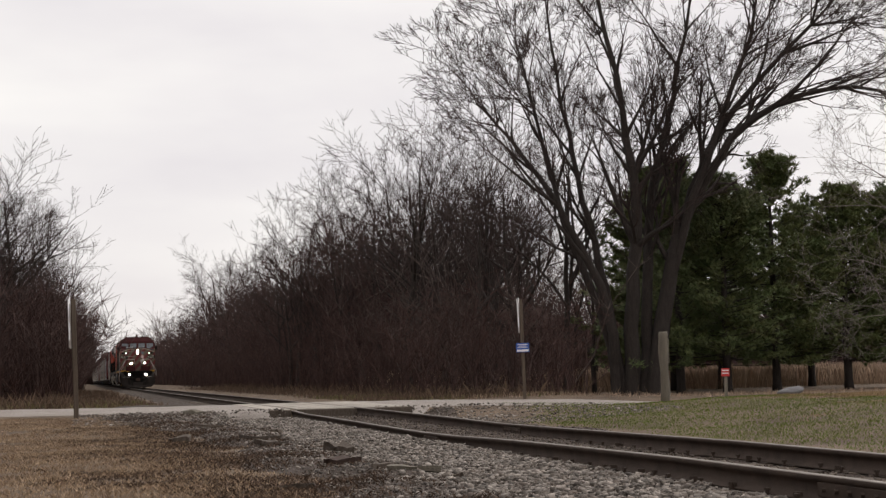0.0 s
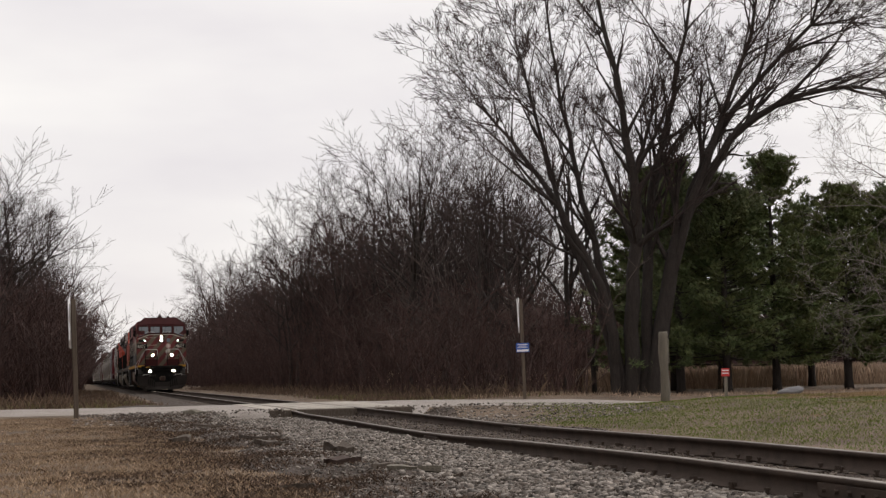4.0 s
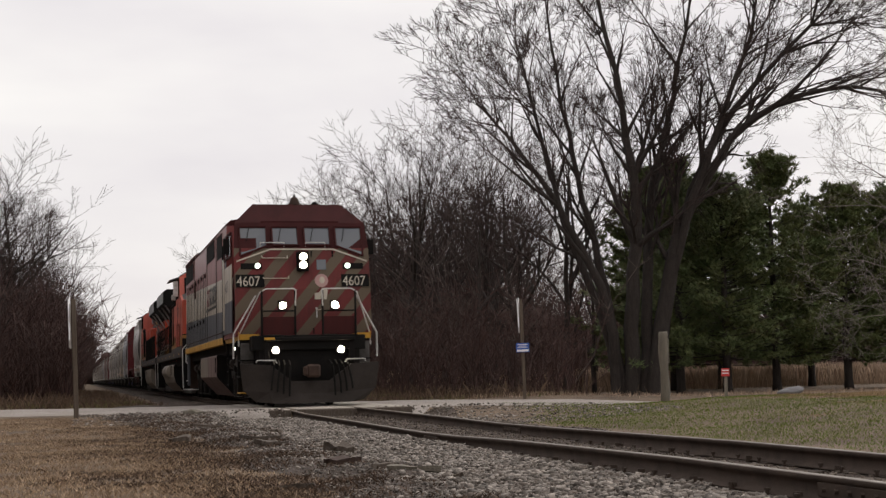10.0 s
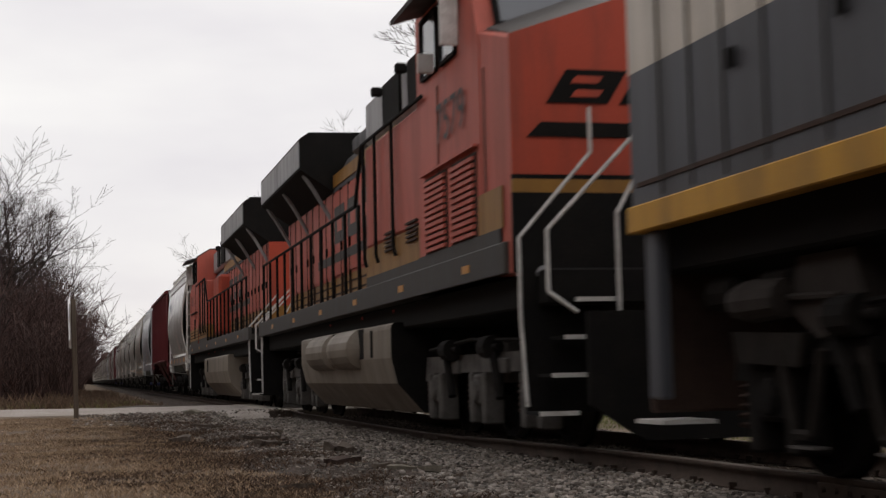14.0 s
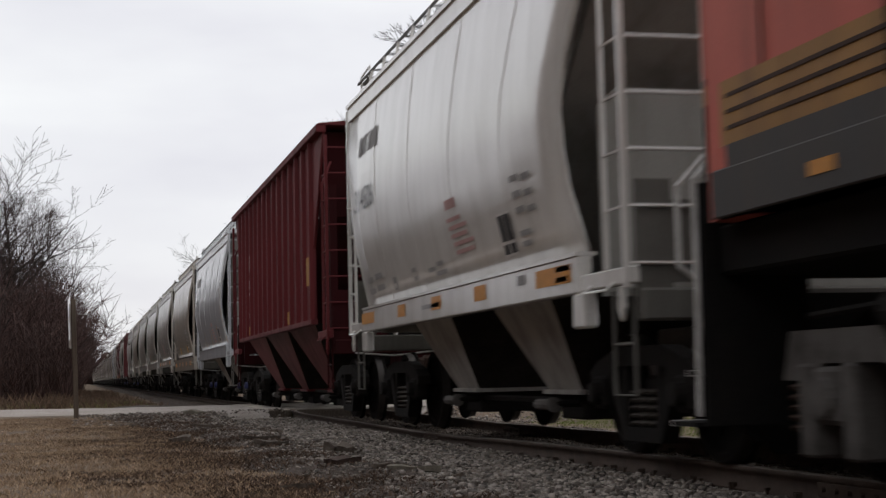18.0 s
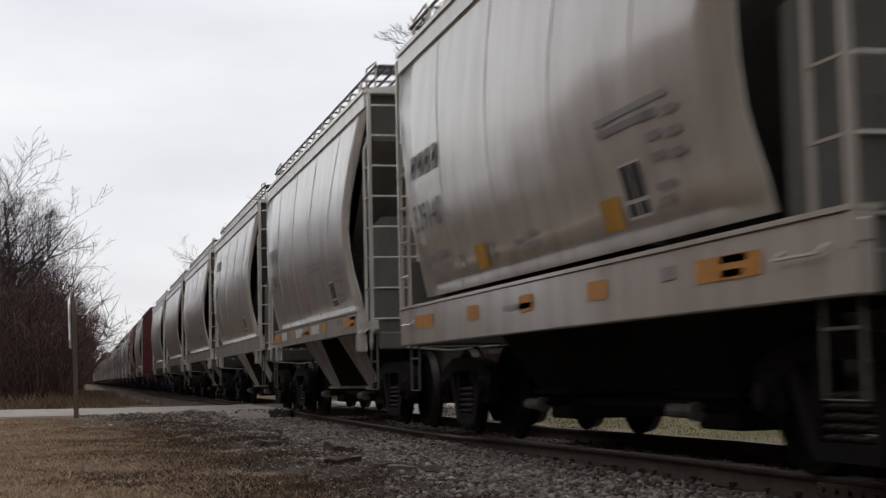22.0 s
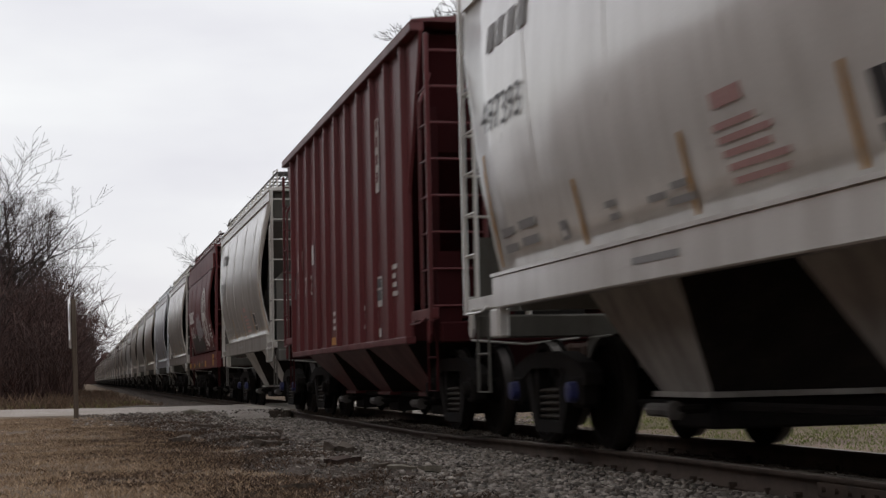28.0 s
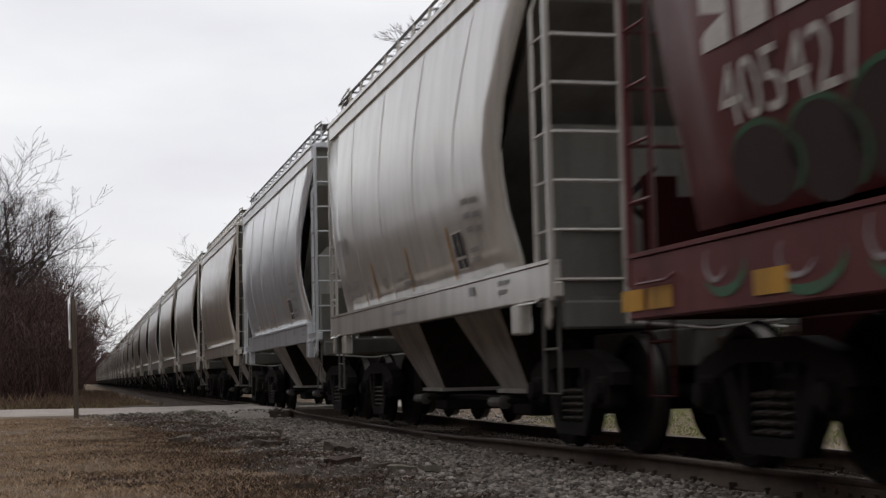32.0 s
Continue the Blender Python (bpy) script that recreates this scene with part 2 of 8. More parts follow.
M["decal_white"] = mat("white_stencil_paint", (0.62, 0.60, 0.57), 0.6, 0, (0.35, 0.28, 0.26), 0.5, 6, bump=0.02)
M["reflector"] = mat("orange_reflector_tape", (0.55, 0.24, 0.04), 0.4, 0, (0.3, 0.16, 0.06), 0.5, 8, bump=0.02)
M["rust_streak"] = mat("ochre_rust_stripe", (0.42, 0.22, 0.05), 0.7, 0, (0.35, 0.28, 0.2), 0.6, 8, bump=0.02)
M["graffiti_white"] = mat("chalky_spray_paint", (0.34, 0.32, 0.33), 0.7, 0, (0.2, 0.12, 0.12), 0.8, 9, bump=0.02)
M["graffiti_dark"] = mat("dark_spray_paint", (0.035, 0.022, 0.022), 0.6, 0, (0.06, 0.03, 0.03), 0.6, 4, bump=0.02)
M["graffiti_green"] = mat("green_spray_paint", (0.05, 0.15, 0.08), 0.7, 0, (0.1, 0.08, 0.07), 0.8, 9, bump=0.02)
M["steel_rail"] = mat("pale_handrail_paint", (0.62, 0.61, 0.58), 0.5, 0.1, (0.25, 0.22, 0.19), 0.5, 6, bump=0.03)
M["rust"] = mat("rust_brown_steel", (0.06, 0.036, 0.027), 0.85, 0.1, (0.03, 0.02, 0.017), 0.7, 3, grain=50, bump=0.2)
g_ = bpy.data.materials.new("cab_window_glass")
g_.use_nodes = True
gb = g_.node_tree.nodes["Principled BSDF"]
# grey-blue base colour stands in for sky seen in and through the panes
gb.inputs["Base Color"].default_value = (0.10, 0.11, 0.125, 1)
gb.inputs["Roughness"].default_value = 0.06
gb.inputs["Specular IOR Level"].default_value = 0.9
M["glass"] = g_
sp = M["bc_red"].copy()
sp.name = "red_and_cream_diagonal_stripes"
st = sp.node_tree
s_in = [k.from_socket for k in st.links if k.to_node.type == "HUE_SAT" and k.to_socket.name == "Color"][0]
s_hs = [n for n in st.nodes if n.type == "HUE_SAT"][0]
s_co = [n for n in st.nodes if n.type == "TEX_COORD"][0]
s_dot = st.nodes.new("ShaderNodeVectorMath")
s_dot.operation = "DOT_PRODUCT"
s_dot.inputs[1].default_value = (1 / 0.70, 0.0, -0.85 / 0.70)
s_fr = st.nodes.new("ShaderNodeMath")
s_fr.operation = "FRACT"
s_gt = st.nodes.new("ShaderNodeMath")
s_gt.operation = "GREATER_THAN"
s_gt.inputs[1].default_value = 0.52
s_mx = st.nodes.new("ShaderNodeMix")
s_mx.data_type = "RGBA"
s_mx.inputs["B"].default_value = (0.125, 0.095, 0.065, 1)
st.links.new(s_co.outputs["Object"], s_dot.inputs[0])
st.links.new(s_dot.outputs["Value"], s_fr.inputs[0])
st.links.new(s_fr.outputs[0], s_gt.inputs[0])
st.links.new(s_gt.outputs[0], s_mx.inputs["Factor"])
st.links.new(s_in, s_mx.inputs["A"])
st.links.new(s_mx.outputs["Result"], s_hs.inputs["Color"])
M["bc_stripe"] = sp
M["lamp"] = glow("lit_headlamp_lens", (1.0, 0.86, 0.66), 60)
M["class"] = glow("lit_marker_lens", (0.8, 1.0, 0.85), 3)
M["step"] = glow("lit_step_lamp", (1.0, 0.97, 0.9), 6)

# ================= mesh helpers =================


def put(name, bm, material, parent=None, label="", smooth=False):
    me = bpy.data.meshes.new(name)
    bmesh.ops.recalc_face_normals(bm, faces=bm.faces)
    if smooth:
        for f in bm.faces:
            f.smooth = True
    bm.to_mesh(me)
    bm.free()
    for m in material if isinstance(material, (list, tuple)) else [material]:
        me.materials.append(m)
    ob = new(name, me)
    if parent is not None:
        ob.parent = parent
    if label:
        ob["label"] = label
    return ob


part = put


def share(name, ob, parent, m):
    """Another object on the mesh of ob, at the pose m in its parent's space."""
    o = new(name, ob.data)
    o.parent = parent
    o.matrix_basis = m
    return o


def thing(name, label, category, group="", kind=""):
    ob = new(name)
    ob.empty_display_size = 0.3
    return tagged(ob, label, category, group, kind)


def box(bm, x0, x1, y0, y1, z0, z1, bevel=0.0, mi=0):
    vs = [bm.verts.new((x, y, z)) for z in (z0, z1) for x, y in ((x0, y0), (x1, y0), (x1, y1), (x0, y1))]
    fs = [bm.faces.new([vs[i] for i in q]) for q in ((3, 2, 1, 0), (4, 5, 6, 7), (0, 1, 5, 4), (1, 2, 6, 5), (2, 3, 7, 6), (3, 0, 4, 7))]
    if bevel:
        es = {e for f in fs for e in f.edges}
        r = bmesh.ops.bevel(bm, geom=list(es), offset=bevel, segments=1, affect="EDGES")
        fs = r["faces"]
    for f in fs:
        f.material_index = mi
    return bm


def B(*a, bevel=0.0):
    return box(bmesh.new(), *a, bevel=bevel)


def tube(bm, p, q, r, n=6, r2=None, cap=True):
    p, q = Vector(p), Vector(q)
    r2 = r if r2 is None else r2
    d = (q - p).normalized()
    a = d.orthogonal().normalized()
    b = d.cross(a)
    rings = []
    for c, rad in ((p, r), (q, r2)):
        rings.append([bm.verts.new(c + (a * math.cos(2 * math.pi * i / n) + b * math.sin(2 * math.pi * i / n)) * rad) for i in range(n)])
    for i in range(n):
        bm.faces.new((rings[0][i], rings[0][(i + 1) % n], rings[1][(i + 1) % n], rings[1][i]))
    if cap:
        bm.faces.new(rings[0][::-1])
        bm.faces.new(rings[1])
    return bm


def rod(pts, r, n=6, bm=None):
    bm = bm or bmesh.new()
    for a, b in zip(pts, pts[1:]):
        tube(bm, a, b, r, n)
    return bm


def bent(pts, r, n=6):
    """One unbroken bent bar whose line lies in a plane of equal x."""
    bm = bmesh.new()
    P = [Vector(p) for p in pts]
    rings = []
    for i, c in enumerate(P):
        d = (P[min(i + 1, len(P) - 1)] - P[max(i - 1, 0)]).normalized()
        e = Vector((1, 0, 0)).cross(d).normalized()
        rings.append([bm.verts.new(c + r * (Vector((math.cos(2 * math.pi * k / n), 0, 0)) + e * math.sin(2 * math.pi * k / n))) for k in range(n)])
    for a, b in zip(rings, rings[1:]):
        for k in range(n):
            bm.faces.new((a[k], a[(k + 1) % n], b[(k + 1) % n], b[k]))
    bm.faces.new(rings[0][::-1])
    bm.faces.new(rings[-1])
    return bm


def prism(bm, prof, y0, y1, mi=0):
    """A closed profile of (x, z) drawn along y."""
    a = [bm.verts.new((x, y0, z)) for x, z in prof]
    b = [bm.verts.new((x, y1, z)) for x, z in prof]
    n = len(prof)
    fs = [bm.faces.new((a[i], a[(i + 1) % n], b[(i + 1) % n], b[i])) for i in range(n)]
    fs += [bm.faces.new(a[::-1]), bm.faces.new(b)]
    for f in fs:
        f.material_index = mi
    return bm


def slab(bm, prof, x0, x1):
    """A closed profile of (y, z) drawn along x."""
    a = [bm.verts.new((x0, y, z)) for y, z in prof]
    b = [bm.verts.new((x1, y, z)) for y, z in prof]
    n = len(prof)
    for i in range(n):
        bm.faces.new((a[i], a[(i + 1) % n], b[(i + 1) % n], b[i]))
    bm.faces.new(a[::-1])
    bm.faces.new(b)
    return bm


def lathe(bm, prof, n=20, axis="x", at=(0, 0, 0)):
    """Turned shape: prof is (along, radius)."""
    rings = []
    for u, r in prof:
        ring = []
        for i in range(n):
            c, s = r * math.cos(2 * math.pi * i / n), r * math.sin(2 * math.pi * i / n)
            v = (u, c, s) if axis == "x" else (c, u, s) if axis == "y" else (c, s, u)
            ring.append(bm.verts.new((v[0] + at[0], v[1] + at[1], v[2] + at[2])))
        rings.append(ring)
    for a, b in zip(rings, rings[1:]):
        for i in range(n):
            bm.faces.new((a[i], a[(i + 1) % n], b[(i + 1) % n], b[i]))
    bm.faces.new(rings[0][::-1])
    bm.faces.new(rings[-1])
    return bm


def soup(name, verts, faces, materials, parent=None, index=None, smooth=False):
    """A mesh straight from number arrays (quads or triangles of one size)."""
    me = bpy.data.meshes.new(name)
    verts, faces = np.asarray(verts, np.float32), np.asarray(faces, np.int32)
    nf, w = faces.shape
    me.vertices.add(len(verts))
    me.vertices.foreach_set("co", verts.ravel())
    me.loops.add(nf * w)
    me.loops.foreach_set("vertex_index", faces.ravel())
    me.polygons.add(nf)
    me.polygons.foreach_set("loop_start", np.arange(0, nf * w, w, dtype=np.int32))
    if index is not None:
        me.polygons.foreach_set("material_index", np.asarray(index, np.int32))
    me.update(calc_edges=True)
    if smooth:
        me.polygons.foreach_set("use_smooth", np.ones(nf, bool))
    for m in materials if isinstance(materials, (list, tuple)) else [materials]:
        me.materials.append(m)
    ob = new(name, me)
    if parent is not None:
        ob.parent = parent
    return ob


def tubes(name, P, Q, R0, R1, material, n=3, parent=None):
    """Many tapered twigs in one mesh."""
    P, Q = np.asarray(P, float), np.asarray(Q, float)
    R0, R1 = np.asarray(R0, float), np.asarray(R1, float)
    d = Q - P
    d /= np.linalg.norm(d, axis=1, keepdims=True) + 1e-9
    ref = np.where(np.abs(d[:, 2:3]) < 0.9, [[0, 0, 1.0]], [[1.0, 0, 0]])
    a = np.cross(d, ref)
    a /= np.linalg.norm(a, axis=1, keepdims=True)
    b = np.cross(d, a)
    V = np.empty((len(P), 2 * n, 3))
    for i in range(n):
        c, s = math.cos(2 * math.pi * i / n), math.sin(2 * math.pi * i / n)
        o = a * c + b * s
        V[:, i] = P + o * R0[:, None]
        V[:, n + i] = Q + o * R1[:, None]
    f = np.array([[i, (i + 1) % n, n + (i + 1) % n, n + i] for i in range(n)])
    F = (np.arange(len(P)) * 2 * n)[:, None, None] + f[None]
    return soup(name, V.reshape(-1, 3), F.reshape(-1, 4), material, parent)


def text_mesh(body, size):
    cu = bpy.data.curves.new("lettering", "FONT")
    cu.body, cu.size = body, size
    cu.resolution_u = 3
    ob = new("lettering", cu)
    bpy.context.view_layer.update()
    me = bpy.data.meshes.new_from_object(ob.evaluated_get(bpy.context.evaluated_depsgraph_get()))
    bpy.data.objects.remove(ob)
    return me

# ================= ground =================
rng = np.random.default_rng(7)


def sstep(a, b, x):
    t = np.clip((np.asarray(x, float) - a) / (b - a), 0, 1)
    return t * t * (3 - 2 * t)


def lump(x, y, s, k=0):
    """Cheap smooth unevenness."""
    return (np.sin(x * s + 1.3 * k) * np.cos(y * s * 0.83 + k) + 0.6 * np.sin(x * s * 2.3 + y * s * 1.7 + k) + 0.4 * np.cos(y * s * 3.1 - x * s * 2.7 + 2 * k)) / 2


def ground_z(x, y):
    x, y = np.asarray(x, float), np.asarray(y, float)
    left = -0.15 + 0.03 * lump(x, y, 0.9) + 0.10 * sstep(22, 29, y) * sstep(-3.6, -6.5, x)
    right = -0.30 + 0.38 * sstep(2.6, 9.5, x) + 0.02 * lump(x, y, 1.1, 2) - 0.06 * sstep(13, 34, x)
    far = -0.12 + 0.04 * lump(x, y, 0.2, 1) - 0.22 * sstep(8, 16, x)
    z = np.where(x < 0, left, right)
    z = z + (far - z) * sstep(38, 50, y)
    bed = 1 - sstep(1.9, 2.9, np.abs(x))
    z = z + (-0.27 - z) * bed
    road = 0.0 + 0.05 * sstep(-3, -10, x) - 0.10 * sstep(3, 9, x) - 0.22 * sstep(8, 13, x)
    w = sstep(29.5 + 3.2 * bed, 33 + 0.3 * bed, y) * (1 - sstep(41, 46 - 4.5 * bed, y))
    return z + (road - 0.035 - z) * w


def spaced(*runs):
    out = []
    for a, b, s in runs:
        out += list(np.arange(a, b, s))
    return np.array(out + [runs[-1][1]])


def sheet(name, xs, ys, zf, material):
    X, Y = np.meshgrid(xs, ys)
    V = np.stack([X, Y, zf(X, Y)], -1).reshape(-1, 3)
    nx = len(xs)
    i = (np.arange(len(ys) - 1)[:, None] * nx + np.arange(nx - 1)[None]).ravel()
    return soup(name, V, np.stack([i, i + 1, i + nx + 1, i + nx], 1), material, smooth=True)


ground = sheet("ground", spaced((-1500, -100, 200), (-100, -20, 10), (-20, 24, 0.4), (24, 100, 6), (100, 1500, 200)),
               spaced((-1500, -60, 240), (-60, 4, 8), (4, 60, 0.4), (60, 160, 8), (160, 2400, 220)), ground_z, M["soil"])
tagged(ground, "winter-brown turf ground beside a railway line", "ground", kind="structure")


def bed_z(x, y):
    edge_l = -4.0 - 1.1 * sstep(22, 31, y) + 2.3 * sstep(41, 46, y) + 0.35 * lump(x * 0 + 1, y, 1.3, 3)
    edge_r = 3.0 - 0.5 * sstep(41, 46, y) + 0.25 * lump(x * 0 + 2, y, 1.1, 5)
    top = -0.185 + 0.016 * lump(x, y, 3.1, 4) + 0.012 * lump(x, y, 7.3, 1)
    g = ground_z(x, y)
    lift = 0.05 + 0.03 * lump(x, y, 2.4, 6)
    side = np.where(x < 0, sstep(edge_l, edge_l + 0.7, x), 1 - sstep(edge_r - 0.6, edge_r, x))
    z = np.where(np.abs(x) < 1.5, top, g + lift)
    z = z + (top - z) * (1 - sstep(1.5, 2.5, np.abs(x)))
    z = g - 0.04 + (z - g + 0.04) * side
    return z - 0.22 * sstep(32.2, 33.2, y) * (1 - sstep(40.8, 41.8, y)) * (np.abs(x) < 6)


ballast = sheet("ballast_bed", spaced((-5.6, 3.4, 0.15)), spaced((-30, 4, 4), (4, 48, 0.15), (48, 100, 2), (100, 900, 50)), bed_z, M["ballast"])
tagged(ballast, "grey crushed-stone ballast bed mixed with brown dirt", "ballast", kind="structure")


def road_z(x, y):
    base = 0.05 * sstep(-3, -10, x) - 0.10 * sstep(3, 9, x) - 0.22 * sstep(8, 13, x) - 0.012 + 0.008 * lump(x, y, 1.7) + 0.006 * lump(x, y, 6.1)
    near, far = 33.0 + 0.3 * lump(x, y * 0, 0.9) - 0.03 * x, 41.0 + 0.3 * lump(x, y * 0 + 3, 0.8) + 0.05 * x
    w = sstep(near - 0.9, near, y) * (1 - sstep(far, far + 0.9, y))
    return base - 0.30 * (1 - w)


for x0, x1 in ((-300, -1.35), (1.95, 300)):
    rd = sheet("road", spaced((x0, max(x0, -30), 30), (max(x0, -30), min(x1, 30), 0.25), (min(x1, 30), x1, 30)) if x1 < 0 else spaced((x0, 30, 0.25), (30, x1, 30)),
               spaced((31.5, 43.5, 0.25)), road_z, M["road"])
    tagged(rd, "pale packed-gravel country road crossing the track", "road", kind="structure")

# ================= railway track =================
track = thing("railway_track", "single railway track of rusty rails on wooden ties", "railway track", kind="structure")
NEAR_Y = [0, 11, 14, 16, 18, 20, 22, 26, 31, 35, 40]
NEAR_Z = [0.01, 0.0, -0.024, -0.045, -0.08, -0.095, -0.092, -0.078, -0.07, -0.012, 0.0]
FAR_Y = [0, 13, 16, 18.5, 21, 25, 29, 33, 40]
FAR_Z = [0.0, 0.0, -0.02, -0.038, -0.05, -0.03, -0.018, -0.005, 0.0]


def dip(y, side):
    return float(np.interp(y, NEAR_Y, NEAR_Z)) if side < 0 else float(np.interp(y, FAR_Y, FAR_Z))


HEAD = [(-0.037, -0.006), (-0.031, 0.0), (0.031, 0.0), (0.037, -0.006), (0.036, -0.036), (0.010, -0.050), (0.009, -0.135), (0.070, -0.158), (0.072, -0.172),
        (-0.072, -0.172), (-0.070, -0.158), (-0.009, -0.135), (-0.010, -0.050), (-0.036, -0.036)]
for side in (-1, 1):
    ys = spaced((-60, 0, 10), (0, 46, 0.5), (46, 100, 6), (100, 900, 80))
    V, F, idx = [], [], []
    for y in ys:
        dz = dip(y, side)
        V += [(side * 0.755 + x, y, z + dz) for x, z in HEAD]
    n = len(HEAD)
    for j in range(len(ys) - 1):
        for i in range(n):
            F.append((j * n + i, j * n + (i + 1) % n, (j + 1) * n + (i + 1) % n, (j + 1) * n + i))
            idx.append(1 if i in (0, 1, 2) else 0)
    soup("rail", V, F, [M["rail_side"], M["rail_top"]], track, idx)
tie = part("tie", B(-1.3, 1.3, -0.115, 0.115, -0.36, -0.178, bevel=0.012), M["tie"], track)
tie.matrix_basis = pose(0, 4.0, 0)
plate = part("tie_plate", B(-0.10, 0.10, -0.09, 0.09, -0.180, -0.166), M["rail_side"], tie)
plate.matrix_basis = pose(-0.755, 0, 0)
share("tie_plate", plate, tie, pose(0.755, 0, 0))
bm = bmesh.new()
box(bm, -0.010, 0.010, -0.010, 0.010, -0.18, -0.135)
box(bm, -0.016, 0.016, -0.018, 0.018, -0.140, -0.122)
spike = part("spike", bm, M["rail_side"], tie)
spike.matrix_basis = pose(-0.855, 0.05, 0)
for x, y in ((-0.655, -0.05), (0.655, 0.05), (0.855, -0.05)):
    share("spike", spike, tie, pose(x, y, 0))
rnd = random.Random(3)
for i in range(1, 58):
    y = 4.0 + i * 0.52 + rnd.uniform(-0.04, 0.04)
    if y > 33:
        break
    dz = (dip(y, -1) + dip(y, 1)) / 2
    copy_thing(tie, pose(rnd.uniform(-0.04, 0.04), y, dz, 0, math.degrees((dip(y, -1) - dip(y, 1)) / 1.51), rnd.uniform(-1.5, 1.5)))
for i in range(34):
    copy_thing(tie, pose(0, 42.0 + i * 0.55, 0))
# rail anchors beside the ties, and bolted joint bars
bm = bmesh.new()
box(bm, -0.03, 0.03, -0.012, 0.012, -0.19, -0.12, bevel=0.004)
anchor = part("rail_anchor", bm, M["rail_side"], track)
anchor.matrix_basis = pose(-0.83, 7.3, 0)
for i in range(44):
    y = 7.6 + i * 0.57 + rnd.uniform(-0.1, 0.1)
    side = -1 if i % 3 else 1
    share("rail_anchor", anchor, track, pose(side * 0.755 - 0.075, y, dip(y, side), rnd.uniform(-8, 8), 0, 0))
for side, y0 in ((-1, 19.4), (1, 20.6), (-1, 8.2)):
    bm = bmesh.new()
    for s in (-1, 1):
        box(bm, s * 0.012, s * 0.034, -0.42, 0.42, -0.14, -0.045, bevel=0.006)
    jb = part("joint_bar", bm, M["rail_side"], track)
    jb.matrix_basis = pose(side * 0.755, y0, dip(y0, side))
    bolt = part("bolt", tube(bmesh.new(), (-0.06, 0, 0), (-0.03, 0, 0), 0.018, 6), M["rail_side"], jb)
    bolt.matrix_basis = pose(0, -0.32, -0.09)
    for k in range(1, 5):
        share("bolt", bolt, jb, pose(0, -0.32 + k * 0.16, -0.09))

# ================= grade crossing planks =================
crossing = thing("crossing_deck", "weathered grey timber planks between and beside the rails", "crossing deck", kind="structure")
plank = None
for x0, x1 in ((-1.32, -1.08), (-1.07, -0.83), (-0.66, -0.36), (-0.35, -0.06), (-0.05, 0.24), (0.25, 0.66), (0.84, 1.10), (1.11, 1.38), (1.39, 1.66), (1.67, 1.93)):
    for y0, y1 in ((33.0, 36.9), (36.92, 41.0)):
        sh = rnd.uniform(-0.10, 0.10)
        part("plank", B(x0, x1, y0 + sh, y1 + sh, -0.17, rnd.uniform(-0.010, 0.004), bevel=0.012), M["plank"], crossing)

# dark timbers added as the shadow under the deck's near edge
for x0, x1 in ((-1.42, -0.84), (-0.67, 0.67), (0.84, 1.98)):
    part("end_timber", B(x0, x1, 32.72, 32.93, -0.24, -0.02, bevel=0.012), M["tie"], crossing)

# ================= crossing posts, signs, old post =================


def crossbuck(x, y, z, label, h, lean, blue, turn):
    t = thing("crossing_post", label, "crossing sign", "crossing posts")
    t.matrix_basis = pose(x, y, z, 0, lean, turn)
    b = B(-0.05, 0.05, -0.05, 0.05, -0.3, h, bevel=0.012)
    part("post", b, M["dark_post"], t)
    for a in (48, -48):
        bm = B(-0.012, 0.012, -0.61, 0.61, -0.115, 0.115, bevel=0.004)
        bmesh.ops.rotate(bm, verts=bm.verts, cent=(0, 0, 0), matrix=Matrix.Rotation(radians(a), 3, "X"))
        bmesh.ops.translate(bm, verts=bm.verts, vec=(-0.074 - (0.026 if a > 0 else 0), 0, h - 0.5))
        part("crossbuck_blade", bm, M["sign_white"], t, "white crossbuck board seen edge-on")
    if blue:
        bm = B(-0.20, 0.20, -0.10, -0.085, 1.42, 1.70, bevel=0.004)
        s = part("sign_plate", bm, M["sign_blue"], t, "small blue notice plate with white lines")
        for k, (w, zz, hh) in enumerate(((0.15, 1.645, 0.022), (0.12, 1.60, 0.016), (0.16, 1.56, 0.016))):
            part("text_bar", B(-w, w, -0.104, -0.101, zz, zz + hh), M["sign_white"], s)
        part("text_panel", B(-0.18, 0.18, -0.104, -0.101, 1.44, 1.505), M["sign_white"], s)
    return t


crossbuck(-5.53, 31.3, float(ground_z(-5.53, 31.3)), "weathered wooden crossing post with white crossbuck beside gravel road", 2.50, -1.5, False, 0.5)
crossbuck(7.7, 42.5, float(ground_z(7.7, 42.5)), "weathered wooden crossing post with crossbuck and blue notice", 3.05, -1.0, True, -15.5)

op = thing("wooden_post", "short thick weathered grey wooden post in grass", "post")
op.matrix_basis = pose(7.75, 31.6, float(ground_z(7.75, 31.6)), 0, 0, 20)
bm = bmesh.new()
lathe(bm, [(-0.3, 0.112), (0.25, 0.11), (0.7, 0.10), (1.1, 0.115), (1.3, 0.105), (1.45, 0.11), (1.60, 0.105), (1.66, 0.085)], 10, "z")
for v in bm.verts:
    v.co.x += 0.02 * math.sin(v.co.z * 4) + 0.012 * math.sin(v.co.z * 17 + v.co.y * 30)
part("post", bm, M["post"], op, smooth=True)
part("split_face", B(0.08, 0.135, -0.06, 0.05, 0.9, 1.50, bevel=0.02), M["post"], op)

